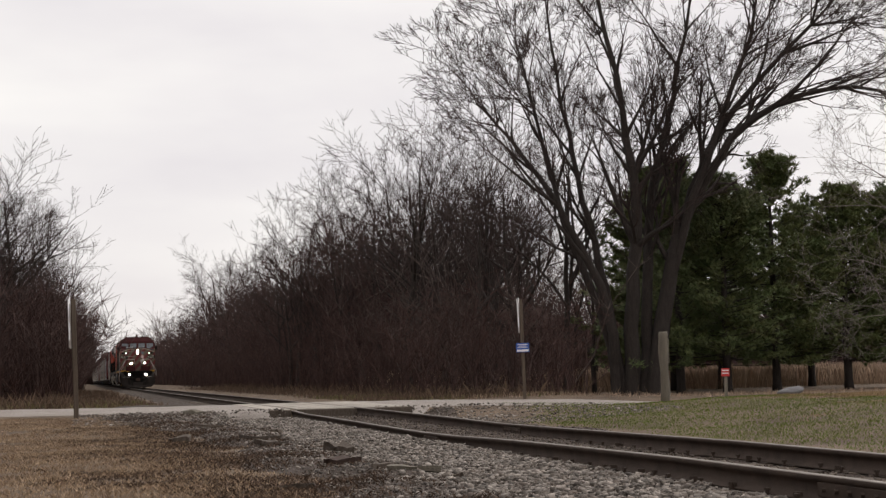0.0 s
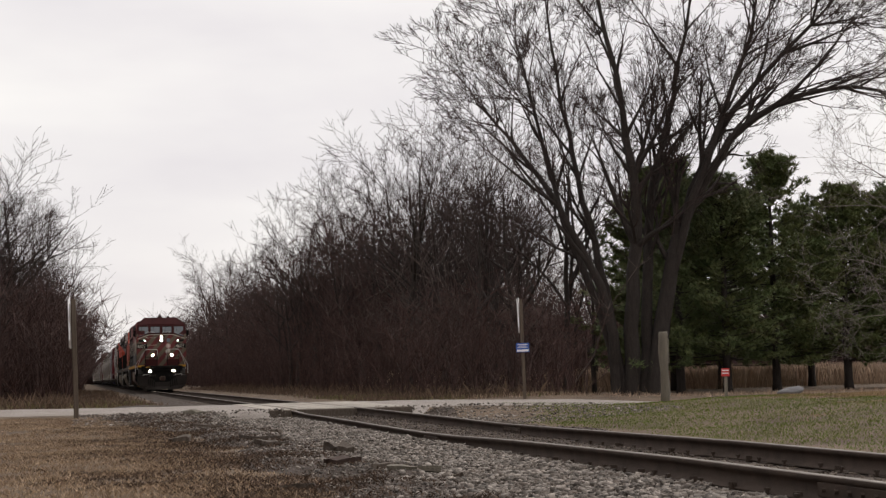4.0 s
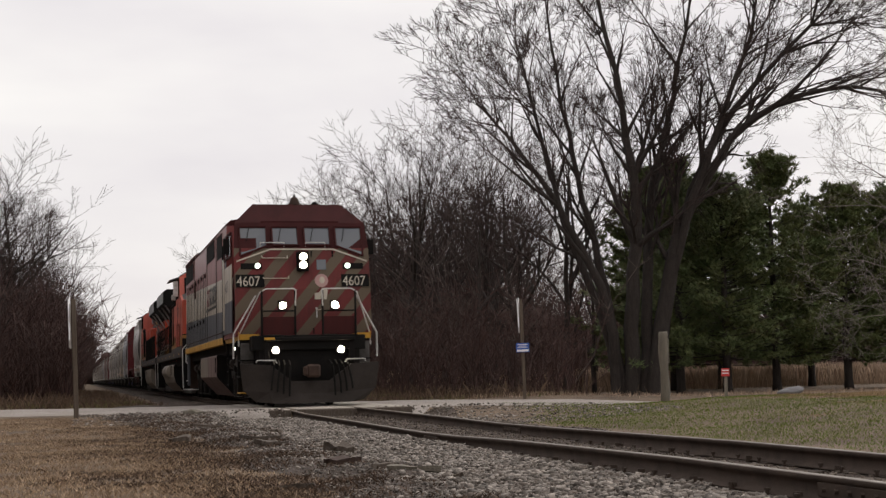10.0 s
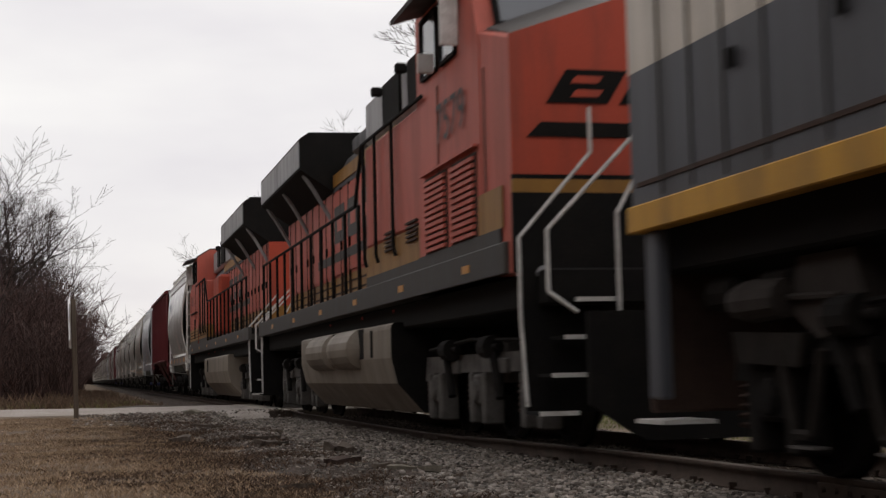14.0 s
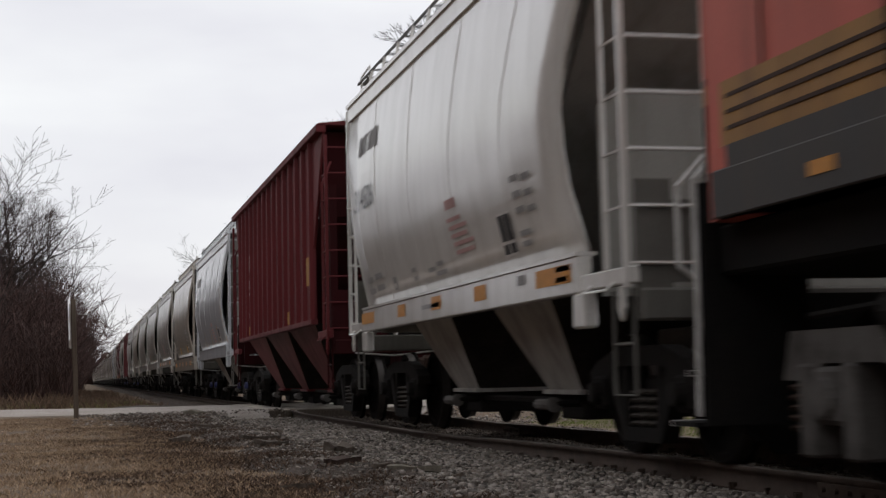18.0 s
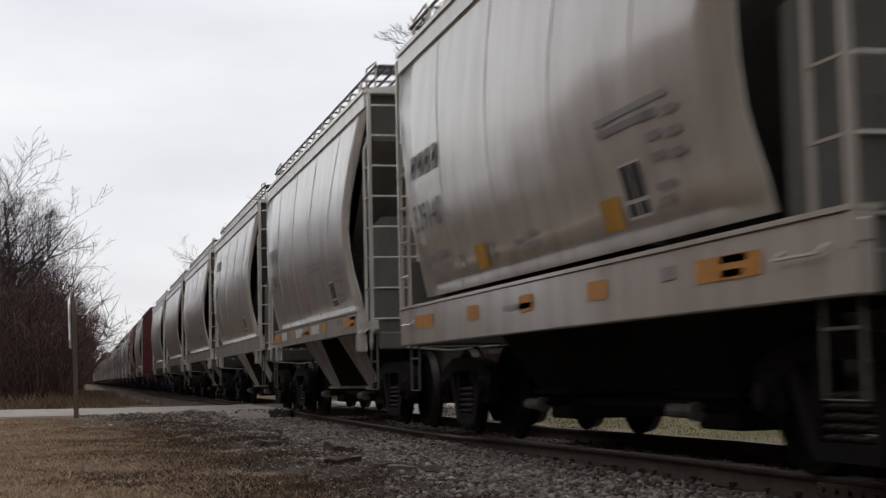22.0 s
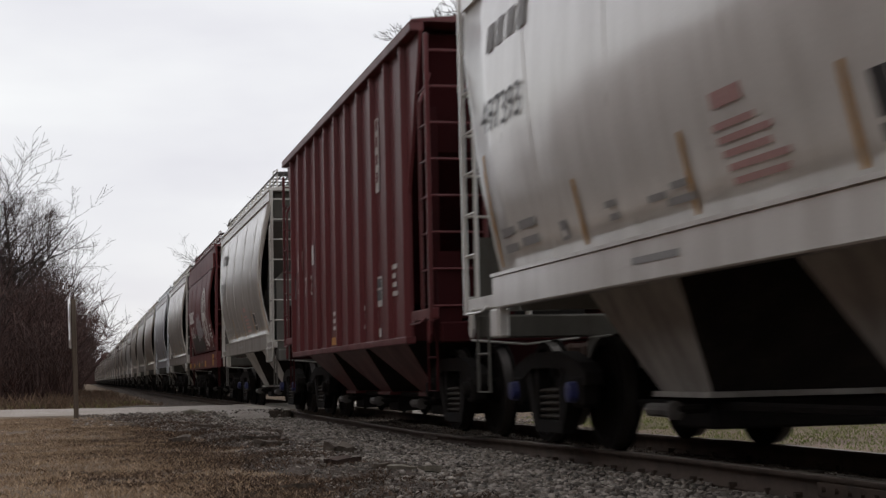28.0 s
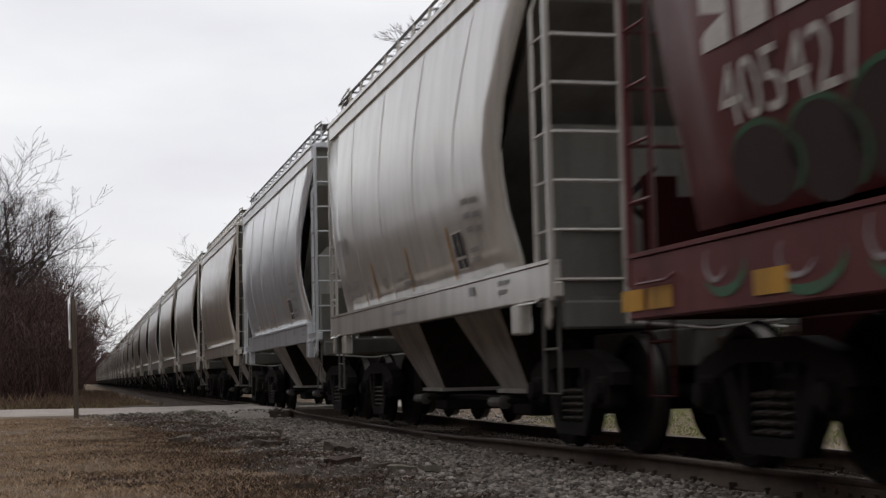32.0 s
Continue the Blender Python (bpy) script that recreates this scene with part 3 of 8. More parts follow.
ws = thing("warning_sign", "small red and white sign on a thin wooden stake", "sign")
ws.matrix_basis = pose(13.2, 40.0, float(ground_z(13.2, 40.0)) - 0.05, 0, 0, -26)
part("stake", B(-0.05, 0.05, -0.03, 0.03, -0.2, 1.05, bevel=0.01), M["post"], ws)
pl = part("sign_plate", B(-0.12, 0.12, -0.05, -0.032, 0.86, 1.10, bevel=0.004), M["sign_red"], ws, "red plate with white bars")
for zz in (0.935, 1.02):
    part("text_bar", B(-0.10, 0.10, -0.056, -0.051, zz, zz + 0.035), M["sign_white"], pl)

rk = bmesh.new()
bmesh.ops.create_icosphere(rk, subdivisions=3, radius=1)
for v in rk.verts:
    v.co *= 1 + 0.22 * noise.noise(v.co * 1.7)
    v.co = Vector((v.co.x * 0.46, v.co.y * 0.3, v.co.z * 0.15))
    if v.co.x > 0.2:
        v.co.z += 0.10 * (v.co.x - 0.2)
rko = put("boulder", rk, M["rock"], smooth=True)
rko.matrix_basis = pose(17.4, 44.0, float(ground_z(17.4, 44.0)) + 0.09, 0, -8, -20)
tagged(rko, "pale low boulder lying in the grass", "rock")

# ================= gravel, debris =================


def stones(name, x, y, size, zf, material, label, sink=0.25):
    n = len(x)
    # a sharp lump of twelve facets, each stone chipped, stretched and turned its own way
    tv = np.array([(-1, -1, -1), (1, -1, -1), (1, 1, -1), (-1, 1, -1), (-1, -1, 1), (1, -1, 1), (1, 1, 1), (-1, 1, 1)]) * 0.72
    tf = np.array([(0, 2, 1), (0, 3, 2), (4, 5, 6), (4, 6, 7), (0, 1, 5), (0, 5, 4), (1, 2, 6), (1, 6, 5), (2, 3, 7), (2, 7, 6), (3, 0, 4), (3, 4, 7)])
    V = tv[None] * (1 + rng.uniform(-0.45, 0.35, (n, len(tv), 3)))
    V = V * (size[:, None, None] * np.stack([rng.uniform(0.7, 1.25, n), rng.uniform(0.6, 1.1, n), rng.uniform(0.4, 0.75, n)], 1)[:, None])
    a = rng.uniform(0, 6.28, n)
    c, s = np.cos(a)[:, None], np.sin(a)[:, None]
    tl = rng.uniform(-0.5, 0.5, n)[:, None]
    X, Y, Z = V[..., 0] * c - V[..., 1] * s, V[..., 0] * s + V[..., 1] * c, V[..., 2] + tl * V[..., 0]
    V = np.stack([X + x[:, None], Y + y[:, None], Z + (zf(x, y) + size * (0.45 - sink))[:, None]], -1)
    F = tf[None] + (np.arange(n) * len(tv))[:, None, None]
    ob = soup(name, V.reshape(-1, 3), F.reshape(-1, 3), material)
    return tagged(ob, label, "gravel", kind="stuff")


n = 30000
gy = 8.5 + 23.5 * rng.random(n) ** 1.35
gx = -0.85 - np.abs(rng.normal(0, 1.05, n))
keep = (gx > -3.45 - 0.9 * sstep(22, 31, gy) + 0.35 * lump(gx, gy, 1.5, 3) + rng.normal(0, 0.2, n)) & ~((np.abs(gx + 0.755) < 0.08))
stones("gravel", gx[keep], gy[keep], 0.009 + 0.027 * rng.random(keep.sum()) ** 2.0, bed_z, M["stone"], "loose grey and tan crushed stones beside the rail")
n = 5200
gy = 8.5 + 24 * rng.random(n) ** 1.2
gx = rng.uniform(-0.66, 0.66, n)
stones("gravel", gx, gy, rng.uniform(0.010, 0.024, n), bed_z, M["dark_stone"], "brown-grey crushed stone ballast between the rails")
n = 7000
gy = 10 + 23 * rng.random(n)
gx = rng.uniform(0.85, 3.2, n)
stones("gravel", gx, gy, rng.uniform(0.012, 0.03, n), bed_z, M["dark_stone"], "crushed stone on the far ballast shoulder")
n = 3500
gy = rng.uniform(27.5, 33.2, n)
gx = np.where(rng.random(n) < 0.5, rng.uniform(-5.6, -1.0, n), rng.uniform(1.0, 6.5, n))
stones("gravel", gx, gy, rng.uniform(0.012, 0.04, n), lambda x, y: np.maximum(bed_z(x, y), np.maximum(ground_z(x, y), road_z(x, y))), M["stone"], "pale gravel spilling from the road edge")


def debris(name, label, category, x, y, sx, sy, sz, rz, material, seed):
    bm = bmesh.new()
    bmesh.ops.create_cube(bm, size=1)
    bmesh.ops.subdivide_edges(bm, edges=bm.edges, cuts=3, use_grid_fill=True)
    for v in bm.verts:
        p = Vector((v.co.x * sx, v.co.y * sy, v.co.z * sz))
        k = noise.noise(p * 6 + Vector((seed, 0, 0)))
        v.co = p + Vector((0.05 * k, 0.10 * k * (1 if abs(v.co.x) > 0.4 else 0.2), 0.06 * k * sz / 0.1))
    ob = put(name, bm, material)
    ob.matrix_basis = pose(x, y, float(max(bed_z(x, y), ground_z(x, y))) + sz * 0.28, 0, 4, rz)
    return tagged(ob, label, category)


debris("wood_chunk", "broken end of an old dark railway tie", "wood debris", -2.72, 15.6, 0.26, 0.20, 0.13, 25, M["tie"], 1)
debris("wood_chunk", "rotted brown chunk of tie lying in gravel", "wood debris", -3.10, 13.2, 0.30, 0.16, 0.07, 15, M["rust"], 2)
debris("wood_plank", "splintered grey board lying on the gravel", "wood debris", -2.95, 19.4, 0.95, 0.10, 0.045, 22, M["tie"], 3)
debris("wood_plank", "weathered split board lying beside the track", "wood debris", -3.15, 24.6, 1.15, 0.09, 0.04, 28, M["tie"], 4)
debris("wood_chunk", "small dark tie scrap on brown soil", "wood debris", -4.05, 20.8, 0.20, 0.14, 0.10, 0, M["tie"], 5)
debris("wood_block", "grey timber block at the road edge", "wood debris", -3.05, 31.6, 0.50, 0.22, 0.10, 8, M["post"], 6)
debris("wood_chunk", "dark splinter of timber in gravel", "wood debris", -3.2, 17.4, 0.5, 0.09, 0.06, 40, M["tie"], 7)
debris("wood_chunk", "thin grey splinter of wood in gravel", "wood debris", -2.7, 12.0, 0.42, 0.07, 0.05, -20, M["post"], 8)
for i in range(9):
    debris("wood_chip", "small splinter of broken tie", "wood debris", rnd.uniform(-4.2, -1.9), rnd.uniform(11, 24), rnd.uniform(0.12, 0.3), rnd.uniform(0.04, 0.09), 0.05, rnd.uniform(0, 180), M["tie"], 10 + i)

n = 9000
gy = 9 + 22 * rng.random(n)
gx = rng.uniform(-4.6, -1.8, n)
stones("gravel", gx, gy, rng.uniform(0.007, 0.022, n), bed_z, M["stone"], "fine gravel and grit trodden into brown soil")

# ================= grass =================


def blades(name, x, y, h, w, material, label, zf=ground_z, lean=0.5, kind="grass"):
    n = len(x)
    a = rng.uniform(0, 6.28, n)
    dx, dy = np.cos(a) * w, np.sin(a) * w
    b = rng.uniform(0, 6.28, n)
    lx, ly = np.cos(b) * h * lean * rng.random(n), np.sin(b) * h * lean * rng.random(n)
    z = zf(x, y) - 0.01
    V = np.empty((n, 4, 3))
    V[:, 0] = np.stack([x - dx, y - dy, z], 1)
    V[:, 1] = np.stack([x + dx, y + dy, z], 1)
    V[:, 2] = np.stack([x + lx * 0.4 + dx * 0.7, y + ly * 0.4 + dy * 0.7, z + h * 0.6], 1)
    V[:, 3] = np.stack([x + lx, y + ly, z + h], 1)
    F = np.array([0, 1, 2, 3])[None] + (np.arange(n) * 4)[:, None]
    ob = soup(name, V.reshape(-1, 3), F, material)
    return tagged(ob, label, kind, kind="stuff")


n = 170000
gy = 8.5 + 23 * rng.random(n) ** 1.15
gx = rng.uniform(-8.2, -3.2, n)
edge = -4.05 - 0.02 * (gy - 10) + 0.45 * lump(gx, gy, 1.4, 2) + rng.normal(0, 0.3, n)
keep = (gx < edge) & (lump(gx, gy, 2.2, 7) > -0.45)
blades("lawn_grass", gx[keep], gy[keep], rng.uniform(0.012, 0.05, keep.sum()), 0.0042, M["straw"], "short dead straw-coloured lawn grass", lean=1.2)
n = 110000
gy = 8.5 + 23 * rng.random(n) ** 1.15
gx = rng.uniform(-6.2, -2.6, n)
keep = (lump(gx, gy, 1.9, 4) + 0.5 * lump(gx, gy, 5.3, 2) + 0.6 - 0.62 * np.abs(gx + 4.1) > rng.normal(0.1, 0.25, n))
blades("grass_litter", gx[keep], gy[keep], rng.uniform(0.015, 0.05, keep.sum()), 0.005, M["litter"], "dark rotted grass and leaf litter at the ballast edge", zf=lambda x, y: np.maximum(bed_z(x, y), ground_z(x, y)), lean=1.8)
n = 300000
gy = 11 + 24 * rng.random(n)
gx = 2.5 + 16 * rng.random(n)
keep = (gx > 3.3 + 0.5 * lump(gx, gy, 1.2, 3) + 1.6 * sstep(27, 33, gy) + rng.normal(0, 0.25, n)) & (gx < 0.62 * gy - 3.5) & (gx > 0.28 * gy - 5.4)
green = 0.9 * lump(gx, gy, 0.75, 5) + 0.5 * lump(gx, gy, 2.3, 1) + 1.7 - 0.24 * np.maximum(gx - 3.6, 0) + rng.normal(0, 0.18, n) > 0.12
k1, k2 = keep & green, keep & ~green
blades("bank_grass", gx[k1], gy[k1], rng.uniform(0.015, 0.05, k1.sum()), 0.0035, M["green_turf"], "green grass patches low on the bank", lean=1.2)
blades("bank_grass", gx[k2], gy[k2], rng.uniform(0.015, 0.05, k2.sum()), 0.0038, M["bank_straw"], "pale dead straw grass on the bank crest", lean=1.3)
n = 44000
gx = rng.uniform(11, 60, n)
gy = rng.uniform(64, 88, n) + 0.1 * gx
blades("field_weeds", gx, gy, rng.uniform(0.4, 1.35, n), 0.011, M["weed"], "tall tan-brown dry weeds filling a field", lean=0.4, kind="weeds")
for side, n, off in ((1, 16000, 3.0), (-1, 14000, 2.9)):
    gy = 44.5 + 90 * rng.random(n) ** 1.5
    gx = off + rng.gamma(2.2, 1.3, n) + 0.5 * lump(gy, gy * 0, 0.5, 3)
    hh = rng.uniform(0.06, 0.3, n) * (0.5 + 0.7 * np.abs(lump(gx, gy, 0.7, 4))) + rng.random(n) ** 2 * 0.4 * sstep(4.6, 6.5, gx)
    keep = lump(gx * side, gy, 0.9, 5) > -0.35
    blades("trackside_weeds", side * gx[keep], gy[keep], hh[keep], 0.008, M["dead_weed"], "sparse dim reddish-brown weeds beside the track", lean=0.8, kind="weeds")
    n = 5000
    gy = 43.5 + 16 * rng.random(n)
    gx = 3.2 + 7 * rng.random(n)
    keep = lump(gx * side, gy, 0.8, 8) > 0.0
    blades("verge_grass", side * gx[keep], gy[keep], rng.uniform(0.05, 0.2, keep.sum()), 0.01, M["turf"], "yellow-green winter grass on the far road verge", lean=0.9)
n = 5000
gx = rng.uniform(6, 30, n)
gy = rng.uniform(43.5, 50, n)
blades("verge_weeds", gx, gy, rng.uniform(0.05, 0.2, n), 0.008, M["weed"], "short dry weeds on the far road verge", lean=0.6, kind="weeds")

# ================= bare trees =================


class Branches:
    """Grows limbs and twigs and keeps them as tapered segments."""

    def __init__(self, seed):
        self.r = random.Random(seed)
        self.big, self.fine = [], []

    def limb(self, p, d, length, rad, level, top, bend=0.16, up=0.10, kids=(4, 6), spread=(24, 52), ratio=(0.42, 0.68), steps=5, thin=0.006):
        r = self.r
        p, d = Vector(p), Vector(d).normalized()
        step = length / steps
        pts = []
        for i in range(steps):
            d = (d + Vector((r.gauss(0, bend), r.gauss(0, bend), r.gauss(0, bend) + up))).normalized()
            q = p + d * step
            ra, rb = rad * (1 - 0.8 * i / steps), rad * (1 - 0.8 * (i + 1) / steps)
            (self.big if ra > 0.045 else self.fine).append((p[:], q[:], max(ra, thin), max(rb, thin * 0.6)))
            pts.append((q, d, rb))
            p = q
        if level >= top:
            return
        for _ in range(r.randint(*kids)):
            k = r.random() ** 0.8
            i = min(steps - 1, int((0.22 + 0.78 * k) * steps))
            q, dd, rb = pts[i]
            ax = dd.cross(Vector((r.gauss(0, 1), r.gauss(0, 1), r.gauss(0, 1)))).normalized()
            nd = Matrix.Rotation(radians(r.uniform(*spread)), 3, ax) @ dd
            self.limb(q, nd, length * r.uniform(*ratio) * (1.1 - 0.35 * k), max(rb * r.uniform(0.55, 0.9), thin), level + 1, top, bend * 1.1, up, kids, spread, ratio, max(3, steps - 1), thin)

    def stem(self, pts, rad, kids):
        """A thick limb along guide points, with branches that arch away from it."""
        r = self.r
        fine = []
        n = len(pts) - 1
        for i in range(n):
            a, b = pts[max(i - 1, 0)], pts[min(i + 2, n)]
            p, q = pts[i], pts[i + 1]
            for k in range(4):
                u = k / 4
                fine.append(0.5 * (2 * p + (q - a) * u + (2 * a - 5 * p + 4 * q - b) * u * u + (3 * p - a - 3 * q + b) * u ** 3) + Vector((r.gauss(0, 0.05), r.gauss(0, 0.05), 0)))
        fine.append(pts[-1])
        m = len(fine) - 1
        for i in range(m):
            ra, rb = rad * (1 - 0.86 * i / m), rad * (1 - 0.86 * (i + 1) / m)
            self.big.append((fine[i][:], (fine[i + 1] + (fine[i + 1] - fine[i]).normalized() * rb * 0.35)[:], ra, rb))
        for _ in range(kids):
            k = 0.26 + 0.74 * r.random() ** 0.8
            i = min(m - 1, int(k * m))
            d = (fine[i + 1] - fine[i]).normalized()
            ax = d.cross(Vector((r.gauss(0, 1), r.gauss(0, 1), r.gauss(0, 1)))).normalized()
            nd = Matrix.Rotation(radians(r.uniform(20, 46)), 3, ax) @ d
            ln = r.uniform(2.7, 5.2) * (1.15 - 0.5 * k)
            self.limb(fine[i + 1], nd, ln, rad * (1 - 0.86 * k) * r.uniform(0.35, 0.6) + 0.01, 1, 4, 0.085, 0.03, (4, 6), (18, 44), (0.42, 0.66), 6, 0.0105)

    def build(self, name, label, group):
        t = thing(name, label, "tree", group)
        for nm, segs, m, n in (("trunk", self.big, M["bark"], 6), ("crown", self.fine, M["twig"], 3)):
            a = np.array([(*s[0], *s[1], s[2], s[3]) for s in segs])
            if len(a):
                tubes(nm, a[:, 0:3], a[:, 3:6], a[:, 6], a[:, 7], m, n, t)
        return t


# the great spreading tree: several stems from one stool, arching outward like a vase
gt = Branches(21)
# each stem: thickness at its foot, then its line as (sideways, up) from the stool
STEMS = [(0.25, ((-0.5, 0), (-0.8, 3.6), (-2.3, 7.0), (-4.0, 9.8), (-5.8, 12.0))),
         (0.23, ((-0.3, 0), (-0.9, 3.0), (-2.3, 6.6), (-3.2, 10.6), (-4.3, 15.0))),
         (0.21, ((-0.1, 0), (-0.9, 4.5), (-1.6, 8.0), (-2.4, 12.0), (-3.0, 16.8))),
         (0.36, ((0.1, 0), (0.2, 4.0), (0.5, 8.0), (0.0, 11.5), (-1.0, 17.5))),
         (0.28, ((0.5, 0), (0.9, 4.5), (1.2, 8.5), (2.2, 12.5), (3.3, 17.5))),
         (0.40, ((0.9, 0), (1.6, 4.2), (2.9, 8.4), (4.6, 11.6), (8.6, 15.8))),
         (0.22, ((2.6, 7.6), (4.4, 10.4), (6.8, 11.9), (9.6, 12.3), (12.2, 11.3))),
         (0.20, ((1.5, 4.0), (2.7, 7.8), (4.0, 11.2), (5.2, 14.4), (5.8, 17.8)))]
ax_r = Vector((math.cos(radians(-20)), math.sin(radians(-20)), 0))
ax_d = Vector((math.sin(radians(20)), math.cos(radians(20)), 0))
for i, (rad, line) in enumerate(STEMS):
    base = line[0][1]
    lean = lambda b: 0.039 * b * (1 if i == 5 else (i * 5) % 7 - 3) if base == 0 else 0.039 * base + 0.039 * (b - base) * (-1 if i == 6 else -3)
    gt.stem([ax_r * a + ax_d * lean(b) + Vector((0, 0, b if b else -0.5)) for a, b in line], rad, 15 if i < 3 else 24)
great = gt.build("great_tree", "large bare spreading tree with several stems", "bare trees")
great.matrix_basis = pose(16.0, 55.0, float(ground_z(16.0, 55.0)) - 0.1)

trees = []
for s in range(6):
    t = Branches(40 + s)
    ln = 8.5 + 1.4 * (s % 3)
    t.limb((0, 0, 0), (t.r.uniform(-0.1, 0.1), t.r.uniform(-0.1, 0.1), 1), ln, 0.16 + 0.02 * (s % 3), 0, 3, 0.07, 0.04, (6, 7), (24, 56), (0.35, 0.58), 8, 0.0105)
    if s % 2:
        t.limb((0.2, 0, 0), (t.r.uniform(-0.5, 0.5), t.r.uniform(-0.3, 0.3), 1), ln * 0.85, 0.13, 0, 3, 0.08, 0.05, (5, 7), (20, 50), (0.35, 0.6), 7, 0.0098)
    trees.append(t.build("bare_tree", "slender bare woodland tree with dense dark twigs", "bare trees"))
spots = []
for i in range(15):
    y = 57 + 28 * (i / 15) + rnd.uniform(-2, 2)
    spots.append((rnd.uniform(9.4, 0.34 * y - 3.0), y, rnd.uniform(0.74, 0.94)))
for i in range(38):
    y = 84 + 150 * (i / 38) ** 1.5 + rnd.uniform(-3, 3)
    spots.append((9.6 + rnd.uniform(0, 15) * (1 if i % 2 else 0.3), y, rnd.uniform(0.94, 1.14)))
for i in range(26):
    y = 200 + 300 * (i / 26) + rnd.uniform(-6, 6)
    spots.append((10 + rnd.uniform(0, 14), y, rnd.uniform(1.1, 1.35)))
for i in range(64):
    y = 70 + 125 * (i / 50) ** 1.5 + rnd.uniform(-3, 3)
    spots.append(((-9.0 if y < 92 else -7.4) - rnd.uniform(0, 9), y, rnd.uniform(0.86, 1.02) if y < 92 else rnd.uniform(0.62, 0.8)))
for i in range(22):
    y = 180 + 300 * (i / 22) + rnd.uniform(-6, 6)
    spots.append((-8.0 - rnd.uniform(0, 10), y, rnd.uniform(0.95, 1.2)))
for y, x, k in ((70, -9.3, 0.66), (74, -9.0, 0.68), (77, -9.7, 0.72), (80, -8.7, 0.68), (84, -9.4, 0.78), (88, -8.3, 0.7), (92, -9.0, 0.8), (96, -8.0, 0.8), (101, -8.6, 0.86), (108, -7.7, 0.7), (116, -7.9, 0.72), (126, -7.3, 0.62), (138, -7.2, 0.6), (150, -7.0, 0.55)):
    spots.append((x, y, k))
# tall dense trees between the track and the great tree
for i in range(20):
    y = 66 + 1.35 * i
    spots.append((-5.4 + y * (0.222 + 0.085 * ((i * 7) % 20) / 20), y, rnd.uniform(0.8, 0.95) + 0.2 * ((i * 7) % 20) / 20))
# a clump of taller trees at the edge of the woods
spots += [(8.0, 96, 0.76), (8.8, 98, 0.84), (9.7, 95, 0.82), (10.6, 99, 0.87), (11.6, 96, 0.84), (8.6, 104, 0.8), (12.4, 90, 0.84), (13.4, 88, 0.82)]
for i, (x, y, s) in enumerate(spots):
    src = trees[i % 6]
    m = pose(x, y, float(ground_z(x, y)) - 0.1, 0, 0, rnd.uniform(0, 360))
    if i < 6:
        src.matrix_basis = m @ Matrix.Scale(s, 4)
    else:
        c = copy_thing(src, m)
        c.scale = (s, s, s)


pt = Branches(91)
pt.limb((0, 0, 0), (0.05, 0.1, 1), 9.0, 0.16, 0, 3, 0.09, 0.03, (9, 11), (35, 70), (0.4, 0.6), 8, 0.006)
for hgt, aim, ln in ((1.6, (-1, -0.1, 0.45), 3.6), (2.2, (-1, 0.2, 0.25), 4.2), (2.7, (-0.9, -0.3, 0.5), 3.8), (3.4, (-1, 0.1, 0.6), 4.5), (5.5, (-0.8, 0.2, 0.9), 5.0), (7.0, (-0.6, 0.1, 1), 4.5)):
    pt.limb((0, 0, hgt), aim, ln, 0.035, 1, 4, 0.14, -0.015, (4, 6), (22, 60), (0.4, 0.65), 6, 0.006)
pale = pt.build("bare_tree", "small bare tree with pale drooping branches", "bare trees")
pale.matrix_basis = pose(25.3, 46.0, float(ground_z(25.3, 46.0)) - 0.05)
for c in pale.children:
    c.data.materials[0] = M["pale_twig"]


def scrub(name, label, n, spot, hmin, hmax, rad, forks, material):
    """Thicket of thin stems, each with a few forked twigs."""
    P, Q, R0, R1 = [], [], [], []
    for _ in range(n):
        x, y = spot()
        z = float(ground_z(x, y)) - 0.05
        h = rnd.uniform(hmin, hmax)
        p, d = Vector((x, y, z)), Vector((rnd.gauss(0, 0.34), rnd.gauss(0, 0.34), 1)).normalized()
        steps = 4
        for i in range(steps):
            q = p + d * h / steps
            P.append(p[:]); Q.append(q[:]); R0.append(rad * (1 - 0.2 * i)); R1.append(rad * (0.8 - 0.2 * i) + 0.002)
            for _k in range(forks if i else 0):
                e = Vector((rnd.gauss(0, 0.6), rnd.gauss(0, 0.6), rnd.uniform(0.2, 1))).normalized()
                w = q + e * h * rnd.uniform(0.10, 0.28)
                P.append(q[:]); Q.append(w[:]); R0.append(rad * 0.5); R1.append(rad * 0.25)
            d = (d + Vector((rnd.gauss(0, 0.26), rnd.gauss(0, 0.26), 0))).normalized()
            p = q
    ob = tubes(name, P, Q, R0, R1, material, 3)
    return tagged(ob, label, "brush", kind="stuff")


def woods_spot():
    """Under the woods, short of the pines and their open field."""
    while True:
        x, y = 6.2 + rnd.random() ** 1.3 * 22, 47 + 130 * rnd.random() ** 1.5
        if x < 0.34 * y - 4.6 or y > 105:
            return x, y


scrub("woods_brush", "dense dark bare brush under the woods", 3000, woods_spot, 0.8, 4.4, 0.022, 4, M["brush"])
scrub("woods_saplings", "pale young saplings and arching stems at the woods edge", 120, lambda: (8.6 + rnd.random() * 4.5, 52 + 26 * rnd.random()), 3, 8, 0.03, 3, M["pale_brush"])
scrub("woods_brush", "dense reddish bare brush beside the track", 3600, lambda: (-6.0 - rnd.random() ** 1.3 * 14, 62 + 130 * rnd.random() ** 1.5), 1.5, 5.6, 0.026, 4, M["brush"])
scrub("far_woods", "distant bare woods lining the track", 2400, lambda: (7.8 + rnd.random() * 22, 165 + 330 * rnd.random()), 5, 11.5, 0.042, 6, M["brush"])
